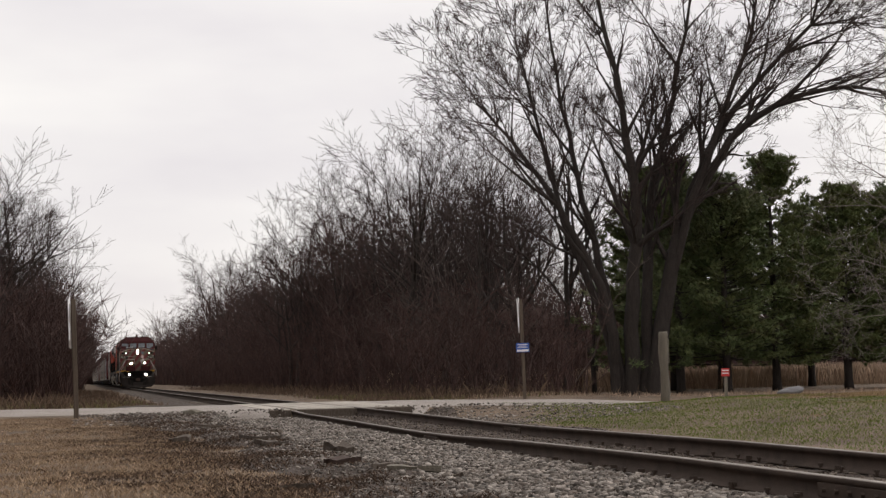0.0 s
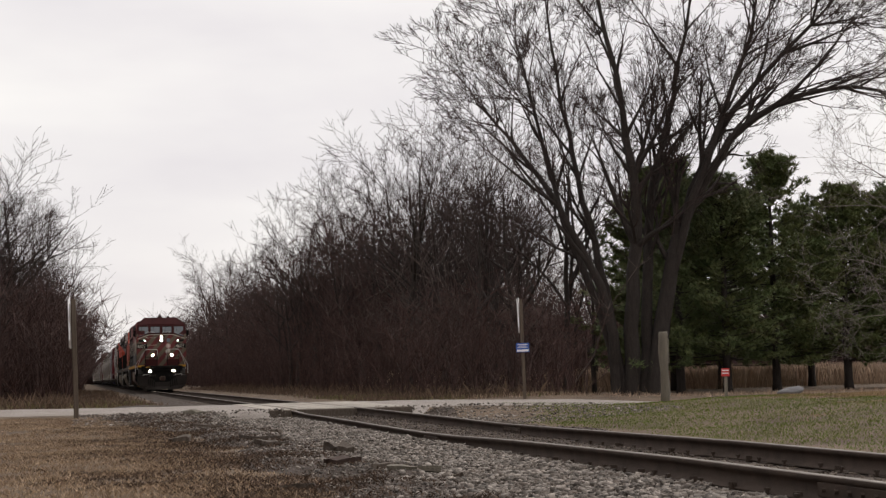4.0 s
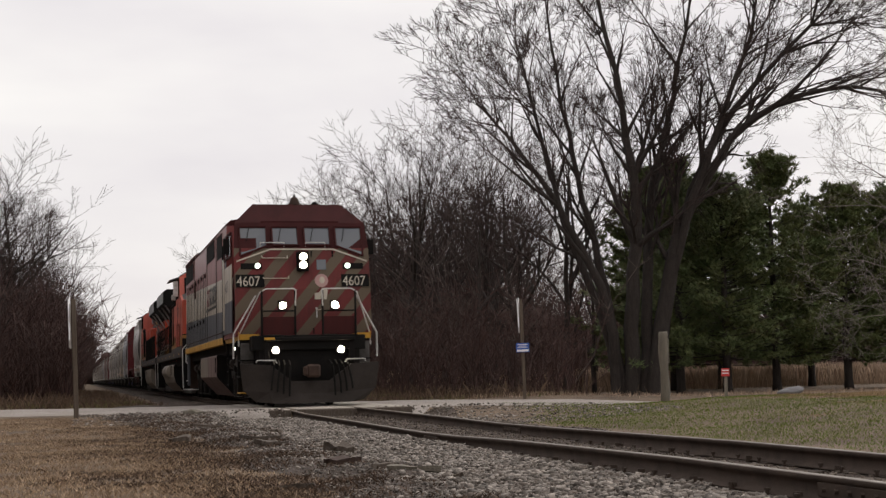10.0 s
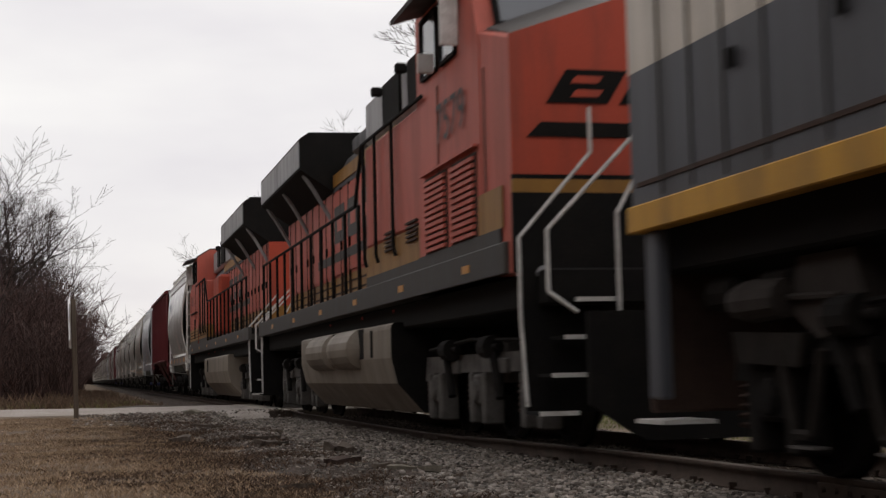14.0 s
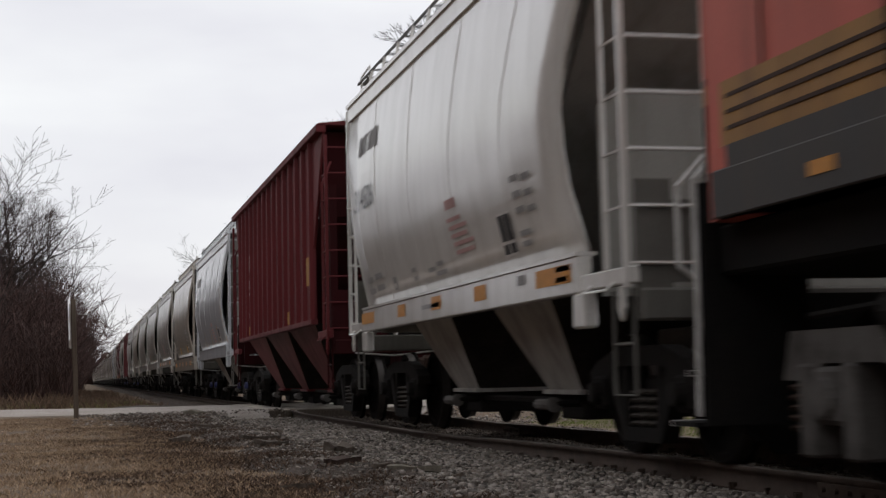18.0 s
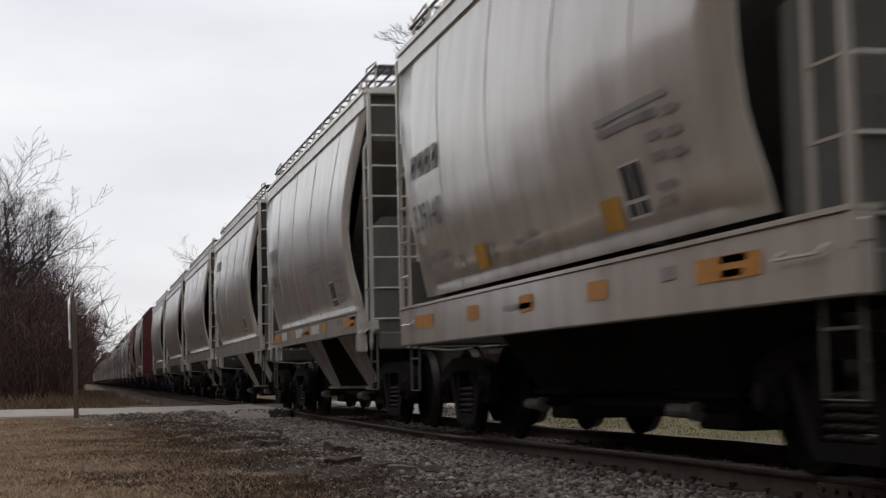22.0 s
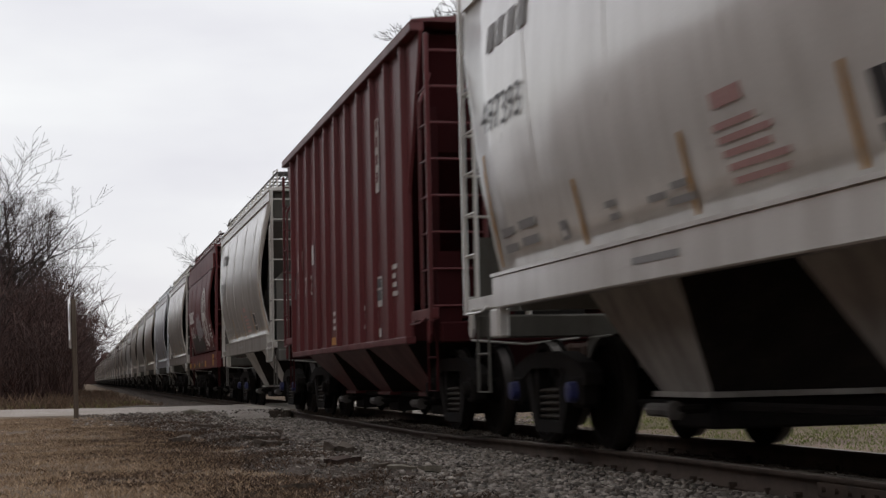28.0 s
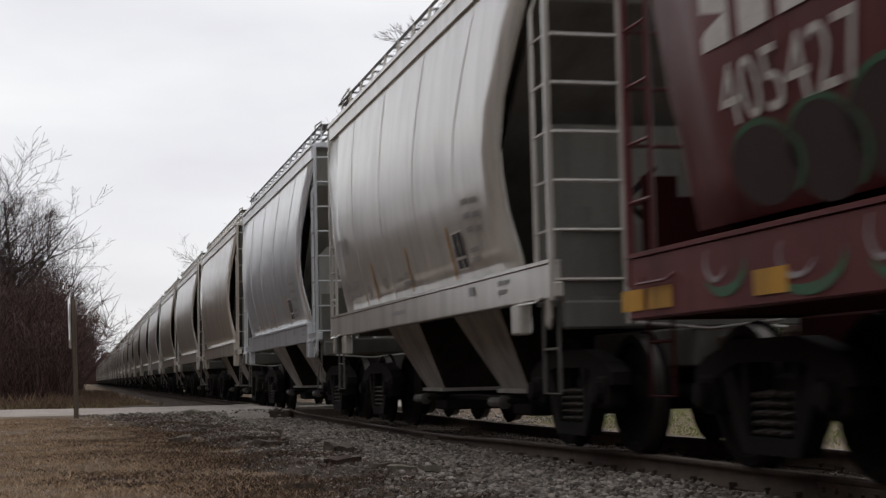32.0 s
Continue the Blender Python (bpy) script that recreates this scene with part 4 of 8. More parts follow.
scrub("far_woods", "distant bare woods lining the track", 1800, lambda: (-5.2 - rnd.random() * 12, 150 + 340 * rnd.random()), 4, 9.5, 0.042, 6, M["brush"])
scrub("woods_brush", "tall thicket filling the woods beside the track", 2300, lambda: (9.5 + rnd.random() * 12, 80 + 95 * rnd.random()), 4, 10.5, 0.026, 7, M["brush"])
scrub("woods_brush", "tall reddish thicket at the edge of the lawn woods", 1500, lambda: (-7.0 - rnd.random() * 4.2, 70 + 75 * rnd.random()), 3, 7.0, 0.022, 7, M["brush"])
scrub("far_woods", "bare woods behind the nearer trees", 1500, lambda: (22 + rnd.random() * 45, 92 + 70 * rnd.random()), 6, 11, 0.03, 5, M["brush"])

# wall of woods out of view, added to keep low skylight off the train
V, F = [], []
RIM = [(-22, 66), (-21, 30), (-21, 0), (-26, -35), (-14, -62), (14, -66), (46, -58)]
pts = []
for (xa, ya), (xb, yb) in zip(RIM, RIM[1:]):
    pts += [(xa + (xb - xa) * k / 12, ya + (yb - ya) * k / 12) for k in range(12)]
lev = 9
for i, (x, y) in enumerate(pts):
    top = 13.0 + 1.6 * math.sin(i * 0.9) + 1.2 * math.sin(i * 2.3)
    for back in (0, 1):
        for k in range(lev):
            h = k / (lev - 1)
            out = (1.6 * math.sin(h * 3.1) + 0.6 * math.sin(i * 1.7 + k * 2.1)) * (-1 if back else 1)
            V.append((x + out * (1 if x < -20 else 0.2) - (4 * back if x < -20 else 0), y + out * (0.2 if x < -20 else 1) - (4 * back if x >= -20 else 0), -0.6 + top * h))
n2 = 2 * lev
for i in range(len(pts) - 1):
    a, b = i * n2, (i + 1) * n2
    ring = list(range(lev)) + list(range(n2 - 1, lev - 1, -1))
    for k in range(n2):
        F.append((a + ring[k], a + ring[(k + 1) % n2], b + ring[(k + 1) % n2], b + ring[k]))
tagged(soup("woods_backdrop", V, F, M["brush"]), "unseen dark bare woods added behind to block low sky light", "backdrop", kind="structure")

for side, xa, xb, ya, yb, t0, t1 in ((1, 17.0, 14.0, 78, 500, 4.0, 7.8), (-1, -11.0, -10.0, 82, 480, 5.0, 6.5)):
    V, F = [], []
    for i in range(240):
        k = i / 239
        x, y = xa + (xb - xa) * min(1, k * 2) + 0.8 * math.sin(i * 1.9), ya + (yb - ya) * k ** 1.4
        top = t0 + (t1 - t0) * min(1, k * 3.5) + 0.9 * math.sin(i * 1.3) + 0.8 * math.sin(i * 3.7)
        for j in range(6):
            V.append((x + 0.7 * math.sin(i * 2.1 + j * 1.7), y, -0.8 + top * j / 5))
        for j in range(5, -1, -1):
            V.append((x + side * 3 + 0.5 * math.sin(i * 1.1 + j), y, -0.8 + top * j / 5))
    for i in range(239):
        for j in range(12):
            F.append((i * 12 + j, i * 12 + (j + 1) % 12, (i + 1) * 12 + (j + 1) % 12, (i + 1) * 12 + j))
    tagged(soup("woods_backdrop", V, F, M["brush"]), "dense dark interior of the bare woods", "backdrop", kind="structure")

V, F = [], []
for i in range(60):
    x, y = -90 + i * 3.2, 560 + 8 * math.sin(i * 0.7)
    top = 11.5 + 2.0 * math.sin(i * 1.3) + 1.4 * math.sin(i * 3.1)
    for k in range(6):
        V.append((x, y + 2 * math.sin(i * 2.1 + k * 1.7), -0.8 + top * k / 5))
    for k in range(5, -1, -1):
        V.append((x, y + 8 + math.sin(i * 1.1 + k), -0.8 + top * k / 5))
for i in range(59):
    for k in range(12):
        F.append((i * 12 + k, i * 12 + (k + 1) % 12, (i + 1) * 12 + (k + 1) % 12, (i + 1) * 12 + k))
tagged(soup("woods_backdrop", V, F, M["brush"]), "far bare woods where the track bends away", "backdrop", kind="structure")

V, F = [], []
for i in range(90):
    x, y = 14 + i * 2.2, 165 + 6 * math.sin(i * 0.7)
    top = 7.0 + 1.2 * math.sin(i * 1.3) + 0.8 * math.sin(i * 3.1)
    for k in range(6):
        V.append((x, y + 1.2 * math.sin(i * 2.1 + k * 1.7), -0.8 + top * k / 5))
    for k in range(5, -1, -1):
        V.append((x, y + 5 + 0.8 * math.sin(i * 1.1 + k), -0.8 + top * k / 5))
for i in range(89):
    for k in range(12):
        F.append((i * 12 + k, i * 12 + (k + 1) % 12, (i + 1) * 12 + (k + 1) % 12, (i + 1) * 12 + k))
tagged(soup("woods_backdrop", V, F, M["brush"]), "far low woods beyond the weedy field", "backdrop", kind="structure")

# ================= pines =================


def pine(seed, h):
    r = random.Random(seed)
    t = thing("pine_tree", "dark green pine with bare lower trunk", "pine tree", "pines")
    tr = bmesh.new()
    pr = [(0.0, 0.24), (0.4, 0.19), (2.0, 0.165), (h * 0.5, 0.12), (h * 0.8, 0.06), (h, 0.015)]
    lathe(tr, pr, 9, "z")
    part("trunk", tr, M["bark"], t, smooth=True)
    P, Q, R0, R1 = [], [], [], []
    tips = []
    z = 1.45
    while z < h - 0.1:
        k = (z - 1.7) / (h - 1.7)
        reach = (3.8 * (1 - k) ** 0.62 + 0.2) * r.uniform(0.78, 1.15)
        for _ in range(r.randint(5, 7)):
            a = r.uniform(0, 6.28)
            ln = reach * r.uniform(0.5, 1.15)
            d = Vector((math.cos(a), math.sin(a), r.uniform(-0.18, 0.15) + 0.7 * k))
            p = Vector((0, 0, z + r.uniform(-0.15, 0.15)))
            n = 6
            for i in range(n):
                q = p + d.normalized() * ln / n
                P.append(p[:]); Q.append(q[:]); R0.append(0.026 * (1 - i / n) + 0.006); R1.append(0.026 * (1 - (i + 1) / n) + 0.005)
                if i >= 1:
                    for _k in range(5):
                        tips.append((q + Vector((r.gauss(0, 0.17), r.gauss(0, 0.17), r.gauss(0.03, 0.07))), d.copy()))
                d.z += 0.07
                p = q
            tips.append((p, d.copy()))
        z += r.uniform(0.27, 0.40)
    bw = tubes("branchwork", P, Q, R0, R1, M["bark"], 3, t)
    bw["kind"] = "stuff"
    # sprays of slim needles round each tip
    V, F = [], []
    for c, d in tips:
        for _ in range(13):
            e = (d.normalized() * 0.7 + Vector((r.gauss(0, 0.75), r.gauss(0, 0.75), r.gauss(0.3, 0.55)))).normalized()
            s = e.orthogonal().normalized() * r.uniform(0.014, 0.026)
            b = c + e * r.uniform(0.13, 0.26)
            i = len(V)
            V += [(c - s)[:], (c + s)[:], (b + s * 0.5)[:], (b - s * 0.5)[:]]
            F.append((i, i + 1, i + 2, i + 3))
    soup("needles", V, F, M["needle"], t)
    return t


PINES = [(19.5, 58.0, 9.9), (21.2, 57.0, 9.4), (24.0, 58.0, 10.2), (26.9, 57.0, 8.8), (29.4, 57.0, 8.6), (31.5, 60.0, 9.2), (20.6, 64.0, 10.4), (22.6, 66.0, 10.6), (26.0, 68.0, 9.4), (30.5, 67.0, 9.0)]
for i, (x, y, h) in enumerate(PINES):
    pine(70 + i, h).matrix_basis = pose(x, y, float(ground_z(x, y)) - 0.05, 0, 0, 40 * i)

# ================= train =================
SPEED, HEAD_Y = 11.318, 13.528          # metres a second; where the headlamp is at 12 s
vehicles, rollers = [], []              # what is keyed at the end of the file


def lead(t):
    """Place of the leading headlamp along the track; the train slows a little at the end."""
    y = HEAD_Y - SPEED * (t - 12)
    return y + max(0.0, t - 27.5) * 0.42


def vehicle(name, label, category, group, u):
    t = thing(name, label, category, group)
    vehicles.append((t, u))
    return t


_wheel = {}


def wheel_mesh(r, dark=True):
    if r not in _wheel:
        bm = bmesh.new()
        tube(bm, (-0.98, 0, 0), (0.98, 0, 0), 0.075, 10)
        for s in (-1, 1):
            lathe(bm, [(s * 0.69, r + 0.026), (s * 0.715, r + 0.024), (s * 0.73, r), (s * 0.83, r - 0.006), (s * 0.835, r - 0.07), (s * 0.79, r - 0.09), (s * 0.77, 0.16), (s * 0.83, 0.12), (s * 0.83, 0.08)], 28)
            for k in range(3):
                a = k * 2.094
                tube(bm, (s * 0.80, math.cos(a) * r * 0.55, math.sin(a) * r * 0.55), (s * 0.795, math.cos(a) * r * 0.55, math.sin(a) * r * 0.55), 0.035, 6)
        me = bpy.data.meshes.new("wheelset")
        bmesh.ops.recalc_face_normals(bm, faces=bm.faces)
        for f in bm.faces:
            c = f.calc_center_median()
            f.material_index = 1 if 0.729 < abs(c.x) < 0.832 and math.hypot(c.y, c.z) > r - 0.02 else 0
        bm.to_mesh(me)
        bm.free()
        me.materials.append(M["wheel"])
        me.materials.append(M["tread"])
        _wheel[r] = me
    return _wheel[r]


def wheelset(parent, y, r, u, roll):
    ob = new("wheelset", wheel_mesh(r))
    ob.parent = parent
    ob.matrix_basis = pose(0, y, r)
    if roll:
        rollers.append((ob, y, r, u))
    return ob


_shared = {}


def piece(name, key, make, material, parent, m=None, label=""):
    if key not in _shared:
        bm = make()
        me = bpy.data.meshes.new(name)
        bmesh.ops.recalc_face_normals(bm, faces=bm.faces)
        bm.to_mesh(me)
        bm.free()
        for q in material if isinstance(material, (list, tuple)) else [material]:
            me.materials.append(q)
        _shared[key] = me
    ob = new(name, _shared[key])
    ob.parent = parent
    if m is not None:
        ob.matrix_basis = m
    if label:
        ob["label"] = label
    return ob


def side_frame():
    bm = bmesh.new()
    # cast frame with two windows: top chord, diagonal legs, bottom chord, pedestals
    slab(bm, [(-1.12, 0.62), (-0.95, 0.70), (-0.45, 0.80), (0.45, 0.80), (0.95, 0.70), (1.12, 0.62), (1.12, 0.52), (0.90, 0.52), (0.45, 0.66), (-0.45, 0.66), (-0.90, 0.52), (-1.12, 0.52)], -1.10, -0.93)
    slab(bm, [(-0.72, 0.60), (-0.55, 0.66), (-0.30, 0.22), (0.30, 0.22), (0.55, 0.66), (0.72, 0.60), (0.40, 0.12), (-0.40, 0.12)], -1.09, -0.94)
    for s in (-1, 1):
        box(bm, -1.08, -0.95, s * 0.36 - 0.05, s * 0.36 + 0.05, 0.2, 0.68, bevel=0.015)
        box(bm, -1.12, -0.93, s * 0.89 - 0.14, s * 0.89 + 0.14, 0.34, 0.60, bevel=0.03)
    return bm


def coil(x, y, z0=0.30, turns=5, pitch=0.062, r=0.072, wire=0.014):
    bm = bmesh.new()
    n, rings = 10, []
    for k in range(turns * n + 1):
        a = 2 * math.pi * k / n
        c = Vector((x + r * math.cos(a), y + r * math.sin(a), z0 + pitch * k / n))
        e = Vector((math.cos(a), math.sin(a), 0))
        rings.append([bm.verts.new(c + e * wire), bm.verts.new(c + Vector((0, 0, wire))), bm.verts.new(c - e * wire), bm.verts.new(c - Vector((0, 0, wire)))])
    for p, q in zip(rings, rings[1:]):
        for i in range(4):
            bm.faces.new((p[i], p[(i + 1) % 4], q[(i + 1) % 4], q[i]))
    return bm


def freight_truck(parent, y, u, roll=True, caps="truck", detail=True):
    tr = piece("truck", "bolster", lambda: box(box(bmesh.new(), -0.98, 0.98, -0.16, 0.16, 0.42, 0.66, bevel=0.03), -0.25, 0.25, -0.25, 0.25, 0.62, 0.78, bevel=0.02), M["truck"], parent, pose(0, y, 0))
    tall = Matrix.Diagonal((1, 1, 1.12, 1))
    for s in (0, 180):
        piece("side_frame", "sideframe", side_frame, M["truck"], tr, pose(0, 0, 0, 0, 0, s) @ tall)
        if detail:
            for k in (-0.19, 0.0, 0.19):
                piece("spring", "springs", lambda: coil(-1.02, 0, 0.22, 5, 0.055, 0.068, 0.013), M["spring"], tr, pose(0, k, 0, 0, 0, s) @ tall)
            for k in (-0.89, 0.89):
                piece("bearing_cap", "cap" + caps, lambda: lathe(bmesh.new(), [(-1.20, 0.05), (-1.19, 0.09), (-1.08, 0.105), (-1.0, 0.105)], 12), M[caps], tr, pose(0, k if s == 0 else -k, 0.52, 0, 0, s))
    for k in (-0.89, 0.89):
        wheelset(tr, k, 0.508, u + y, roll)
    if detail:
        piece("brake_beam", "beam", lambda: tube(tube(bmesh.new(), (-0.8, 0.35, 0.38), (0.8, 0.35, 0.38), 0.035, 6), (-0.8, -0.35, 0.38), (0.8, -0.35, 0.38), 0.035, 6), M["truck"], tr)
    return tr


def coupler(parent, y, s):
    def make():
        bm = bmesh.new()
        box(bm, -0.09, 0.09, -0.5, 0.32, 0.74, 0.98, bevel=0.02)
        box(bm, -0.19, 0.14, 0.28, 0.52, 0.70, 1.02, bevel=0.05)
        box(bm, 0.10, 0.22, 0.34, 0.50, 0.74, 0.98, bevel=0.04)
        return bm
    return piece("coupler", "coupler", make, M["rust"], parent, pose(0, y, 0, 0, 0, 0 if s > 0 else 180))


ROUND = [(1.50, 1.60), (1.57, 1.9), (1.64, 2.2), (1.70, 2.5), (1.73, 2.8), (1.73, 3.2), (1.70, 3.55), (1.66, 3.9), (1.60, 4.30), (1.58, 4.44), (1.58, 4.62)]


def reach(z):
    """How far the side sheets run past the sill's end: they lean out towards the roof."""
    return float(np.interp(z, [1.6, 2.2, 2.8, 3.2, 3.6, 4.0, 4.3, 4.7], [0.0, -0.06, 0.02, 0.16, 0.42, 0.66, 0.82, 0.88]))


def side_x(z):
    return float(np.interp(z, [p[1] for p in ROUND], [p[0] for p in ROUND]))


def lay_on(me, flat=None):
    """Press flat lettering, drawn in (along, up), onto the side that faces the road."""
    for v in me.vertices:
        y, z = v.co.x, v.co.y
        x = flat if flat is not None else side_x(z) + 0.010
        v.co = (-(x + 0.006), y, z)


def letters(parent, body, y, z, size, material, flat=None, name="lettering", wide=1.0):
    """Stencilled characters; y is where the line begins, reading towards the rear of the car from the road."""
    me = text_mesh(body, size)
    me.materials.append(material)
    for v in me.vertices:
        v.co = (y - v.co.x * wide, v.co.y + z, 0)
    lay_on(me, flat)
    ob = new(name, me)
    ob.parent = parent
    return ob


def patch(parent, name, y0, y1, z0, z1, material, flat=None, label="", tilt=0.0, rows=4):
    """A painted or taped rectangle lying on the side."""
    V, F = [], []
    for i in range(rows + 1):
        z = z0 + (z1 - z0) * i / rows
        x = (flat if flat is not None else side_x(z) + 0.007) + 0.005
        V += [(-x, y0 + tilt * (z - z0), z), (-x, y1 + tilt * (z - z0), z)]
    for i in range(rows):
        F.append((2 * i, 2 * i + 1, 2 * i + 3, 2 * i + 2))
    ob = soup(name, V, F, material, parent)
    if label:
        ob["label"] = label
    return ob


def bars(parent, y, z, w, h, lines, material, flat=None):
    """Small print that cannot be read: plain bars."""
    V, F = [], []
    for k in range(lines):
        zz = z - k * h * 1.9
        ww = w * (0.75 + 0.25 * ((k * 7 + 3) % 5) / 4)
        xa, xb = [(flat if flat is not None else side_x(q) + 0.007) + 0.005 for q in (zz, zz + h)]
        i = len(V)
        V += [(-xa, y, zz), (-xa, y - ww, zz), (-xb, y - ww, zz + h), (-xb, y, zz + h)]
        F.append((i, i + 1, i + 2, i + 3))
    return soup("stencil_print", V, F, material, parent)


def ladder(parent, s, e, hb, material, top=4.62, detail=True):
    """Corner ladders: s is the side (-1 road), e the end (-1 front). Corner post, stiles, and rungs round the corner."""
    yc, x, xi = e * (hb + 1.02), s * 1.58, s * 0.92
    ya = yc - e * 0.42
    k = (s, e, round(hb, 2), material.name)

    def post():
        return box(bmesh.new(), x - 0.03, x + 0.02, yc - 0.028, yc + 0.028, 1.30, top, bevel=0.006)

    def side_stile():
        return rod([(x, ya, 1.46), (x, ya, top - 0.75), (s * 1.40, ya - e * 0.18, top - 0.35)], 0.022, 6)

    def end_stile():
        return tube(bmesh.new(), (xi, yc, 1.1), (xi, yc, top), 0.03, 6)
    heights = [0.64 + i * 0.42 for i in range(10)]
    side_z = [z for z in heights if 1.5 < z < top - 0.6]
    end_z = [z for z in heights if 1.1 < z < top]
    if not detail:
        def whole():
            bm = rod([(x, ya, 1.46), (x, ya, top - 0.75)], 0.022, 4, post())
            for z in side_z:
                tube(bm, (x, ya, z), (x, yc, z), 0.014, 4)
            for z in end_z:
                tube(bm, (x, yc, z), (xi, yc, z), 0.014, 4)
            return bm
        return tagged(piece("ladder", ("farladder",) + k, whole, material, parent), kind="stuff")
    ob = piece("ladder", ("ladder",) + k, post, material, parent)
    piece("stile", ("stile",) + k, side_stile, material, ob)
    piece("stile", ("endstile",) + k, end_stile, material, ob)
    for z in side_z:
        piece("rung", ("rung",) + k, lambda: tube(bmesh.new(), (x, ya, 0), (x, yc, 0), 0.014, 5), material, ob, pose(0, 0, z))
    for z in end_z:
        piece("rung", ("endrung",) + k, lambda: tube(bmesh.new(), (x, yc, 0), (xi, yc, 0), 0.014, 5), material, ob, pose(0, 0, z))
    return ob


def chute(parent, key, c0, h0, c1, h1, zt, zb, xt, xb, material):
    def make():
        bm = bmesh.new()
        a = [bm.verts.new(p) for p in ((-xt, c0 - h0, zt), (xt, c0 - h0, zt), (xt, c0 + h0, zt), (-xt, c0 + h0, zt))]
        b = [bm.verts.new(p) for p in ((-xb, c1 - h1, zb), (xb, c1 - h1, zb), (xb, c1 + h1, zb), (-xb, c1 + h1, zb))]
        # front and rear slopes take the dark slot: shade painted by facing
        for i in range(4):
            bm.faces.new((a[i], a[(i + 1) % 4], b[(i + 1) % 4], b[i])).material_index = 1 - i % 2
        bm.faces.new(a[::-1])
        bm.faces.new(b)
        box(bm, -xb - 0.05, xb + 0.05, c1 - h1 - 0.06, c1 + h1 + 0.06, zb - 0.045, zb - 0.001)
        return bm
    ch = piece("hopper_chute", key, make, [material, M["shade_grime"]], parent)

    def gate():
        bm = bmesh.new()
        box(bm, -0.75, 0.75, c1 - 0.36, c1 + 0.36, zb - 0.29, zb - 0.05, bevel=0.02)
        for s in (-1, 1):
            tube(bm, (-1.0, c1 + s * 0.24, zb - 0.13), (1.0, c1 + s * 0.24, zb - 0.13), 0.035, 8)
        return bm
    og = piece("outlet_gate", key + ("gate",), gate, M["truck"], ch)
    for s in (-1, 1):
        piece("outlet_tube", "outlettube", lambda: lathe(bmesh.new(), [(-0.27, 0.03), (-0.26, 0.075), (-0.2, 0.075), (-0.19, 0.055), (0.25, 0.055), (0.26, 0.03)], 10, "y"), M["grey_truck"], og, pose(s * 1.02, c1, zb - 0.14))
    return ch


def roof_walk(car, hb, material, z=5.02):
    def make():
        bm = bmesh.new()
        for s in (-1, 1):
            x0 = s * 0.80
            for k in range(5):
                x = x0 + s * k * 0.16
                box(bm, x - 0.012, x + 0.012, -hb - 0.9, hb + 0.9, z - 0.03, z)
            for i in range(int(hb * 4) + 4):
                y = -hb - 0.85 + i * (2 * hb + 1.7) / (int(hb * 4) + 3)
                box(bm, min(x0, x0 + s * 0.65), max(x0, x0 + s * 0.65), y - 0.012, y + 0.012, z - 0.028, z - 0.002)
        for e in (-1, 1):
            for k in range(4):
                y = e * (hb + 0.45 + 0.15 * k)
                box(bm, -1.40, 1.40, y - 0.012, y + 0.012, z - 0.028, z - 0.002)
        return bm
    rw = piece("running_board", ("walk", round(hb, 2), z), make, M["bn_grey"], car)

    def legs():
        bm = bmesh.new()
        for i in range(11):
            y = -hb + 0.2 + i * (2 * hb - 0.4) / 10
            for s in (-1, 1):
                tube(bm, (s * 1.50, y, 4.67), (s * 1.44, y, z - 0.02), 0.020, 5)
                tube(bm, (s * 0.80, y, 4.74), (s * 0.80, y, z - 0.02), 0.018, 5)
        for e in (-1, 1):
            for s in (-1, 1):
                tube(bm, (s * 1.15, e * (hb + 0.95), 4.2), (s * 1.15, e * (hb + 0.95), z + 0.02), 0.022, 6)
                rod([(s * 1.42, e * (hb + 0.7), 4.66), (s * 1.42, e * (hb + 0.75), z + 0.06), (s * 1.42, e * (hb + 0.1), z + 0.10), (s * 1.42, e * (hb + 0.05), 4.66)], 0.016, 5, bm)
        return bm
    tagged(piece("board_bracket", ("legs", round(hb, 2), material.name, z), legs, material, rw), kind="stuff")
    for i in range(4):
        y = (i - 1.5) * hb * 0.45
        piece("hatch_cover", ("hatch", material.name), lambda: box(bmesh.new(), -0.32, 0.32, -0.75, 0.75, 4.80, 4.91, bevel=0.03), material, car, pose(0, y, 0))


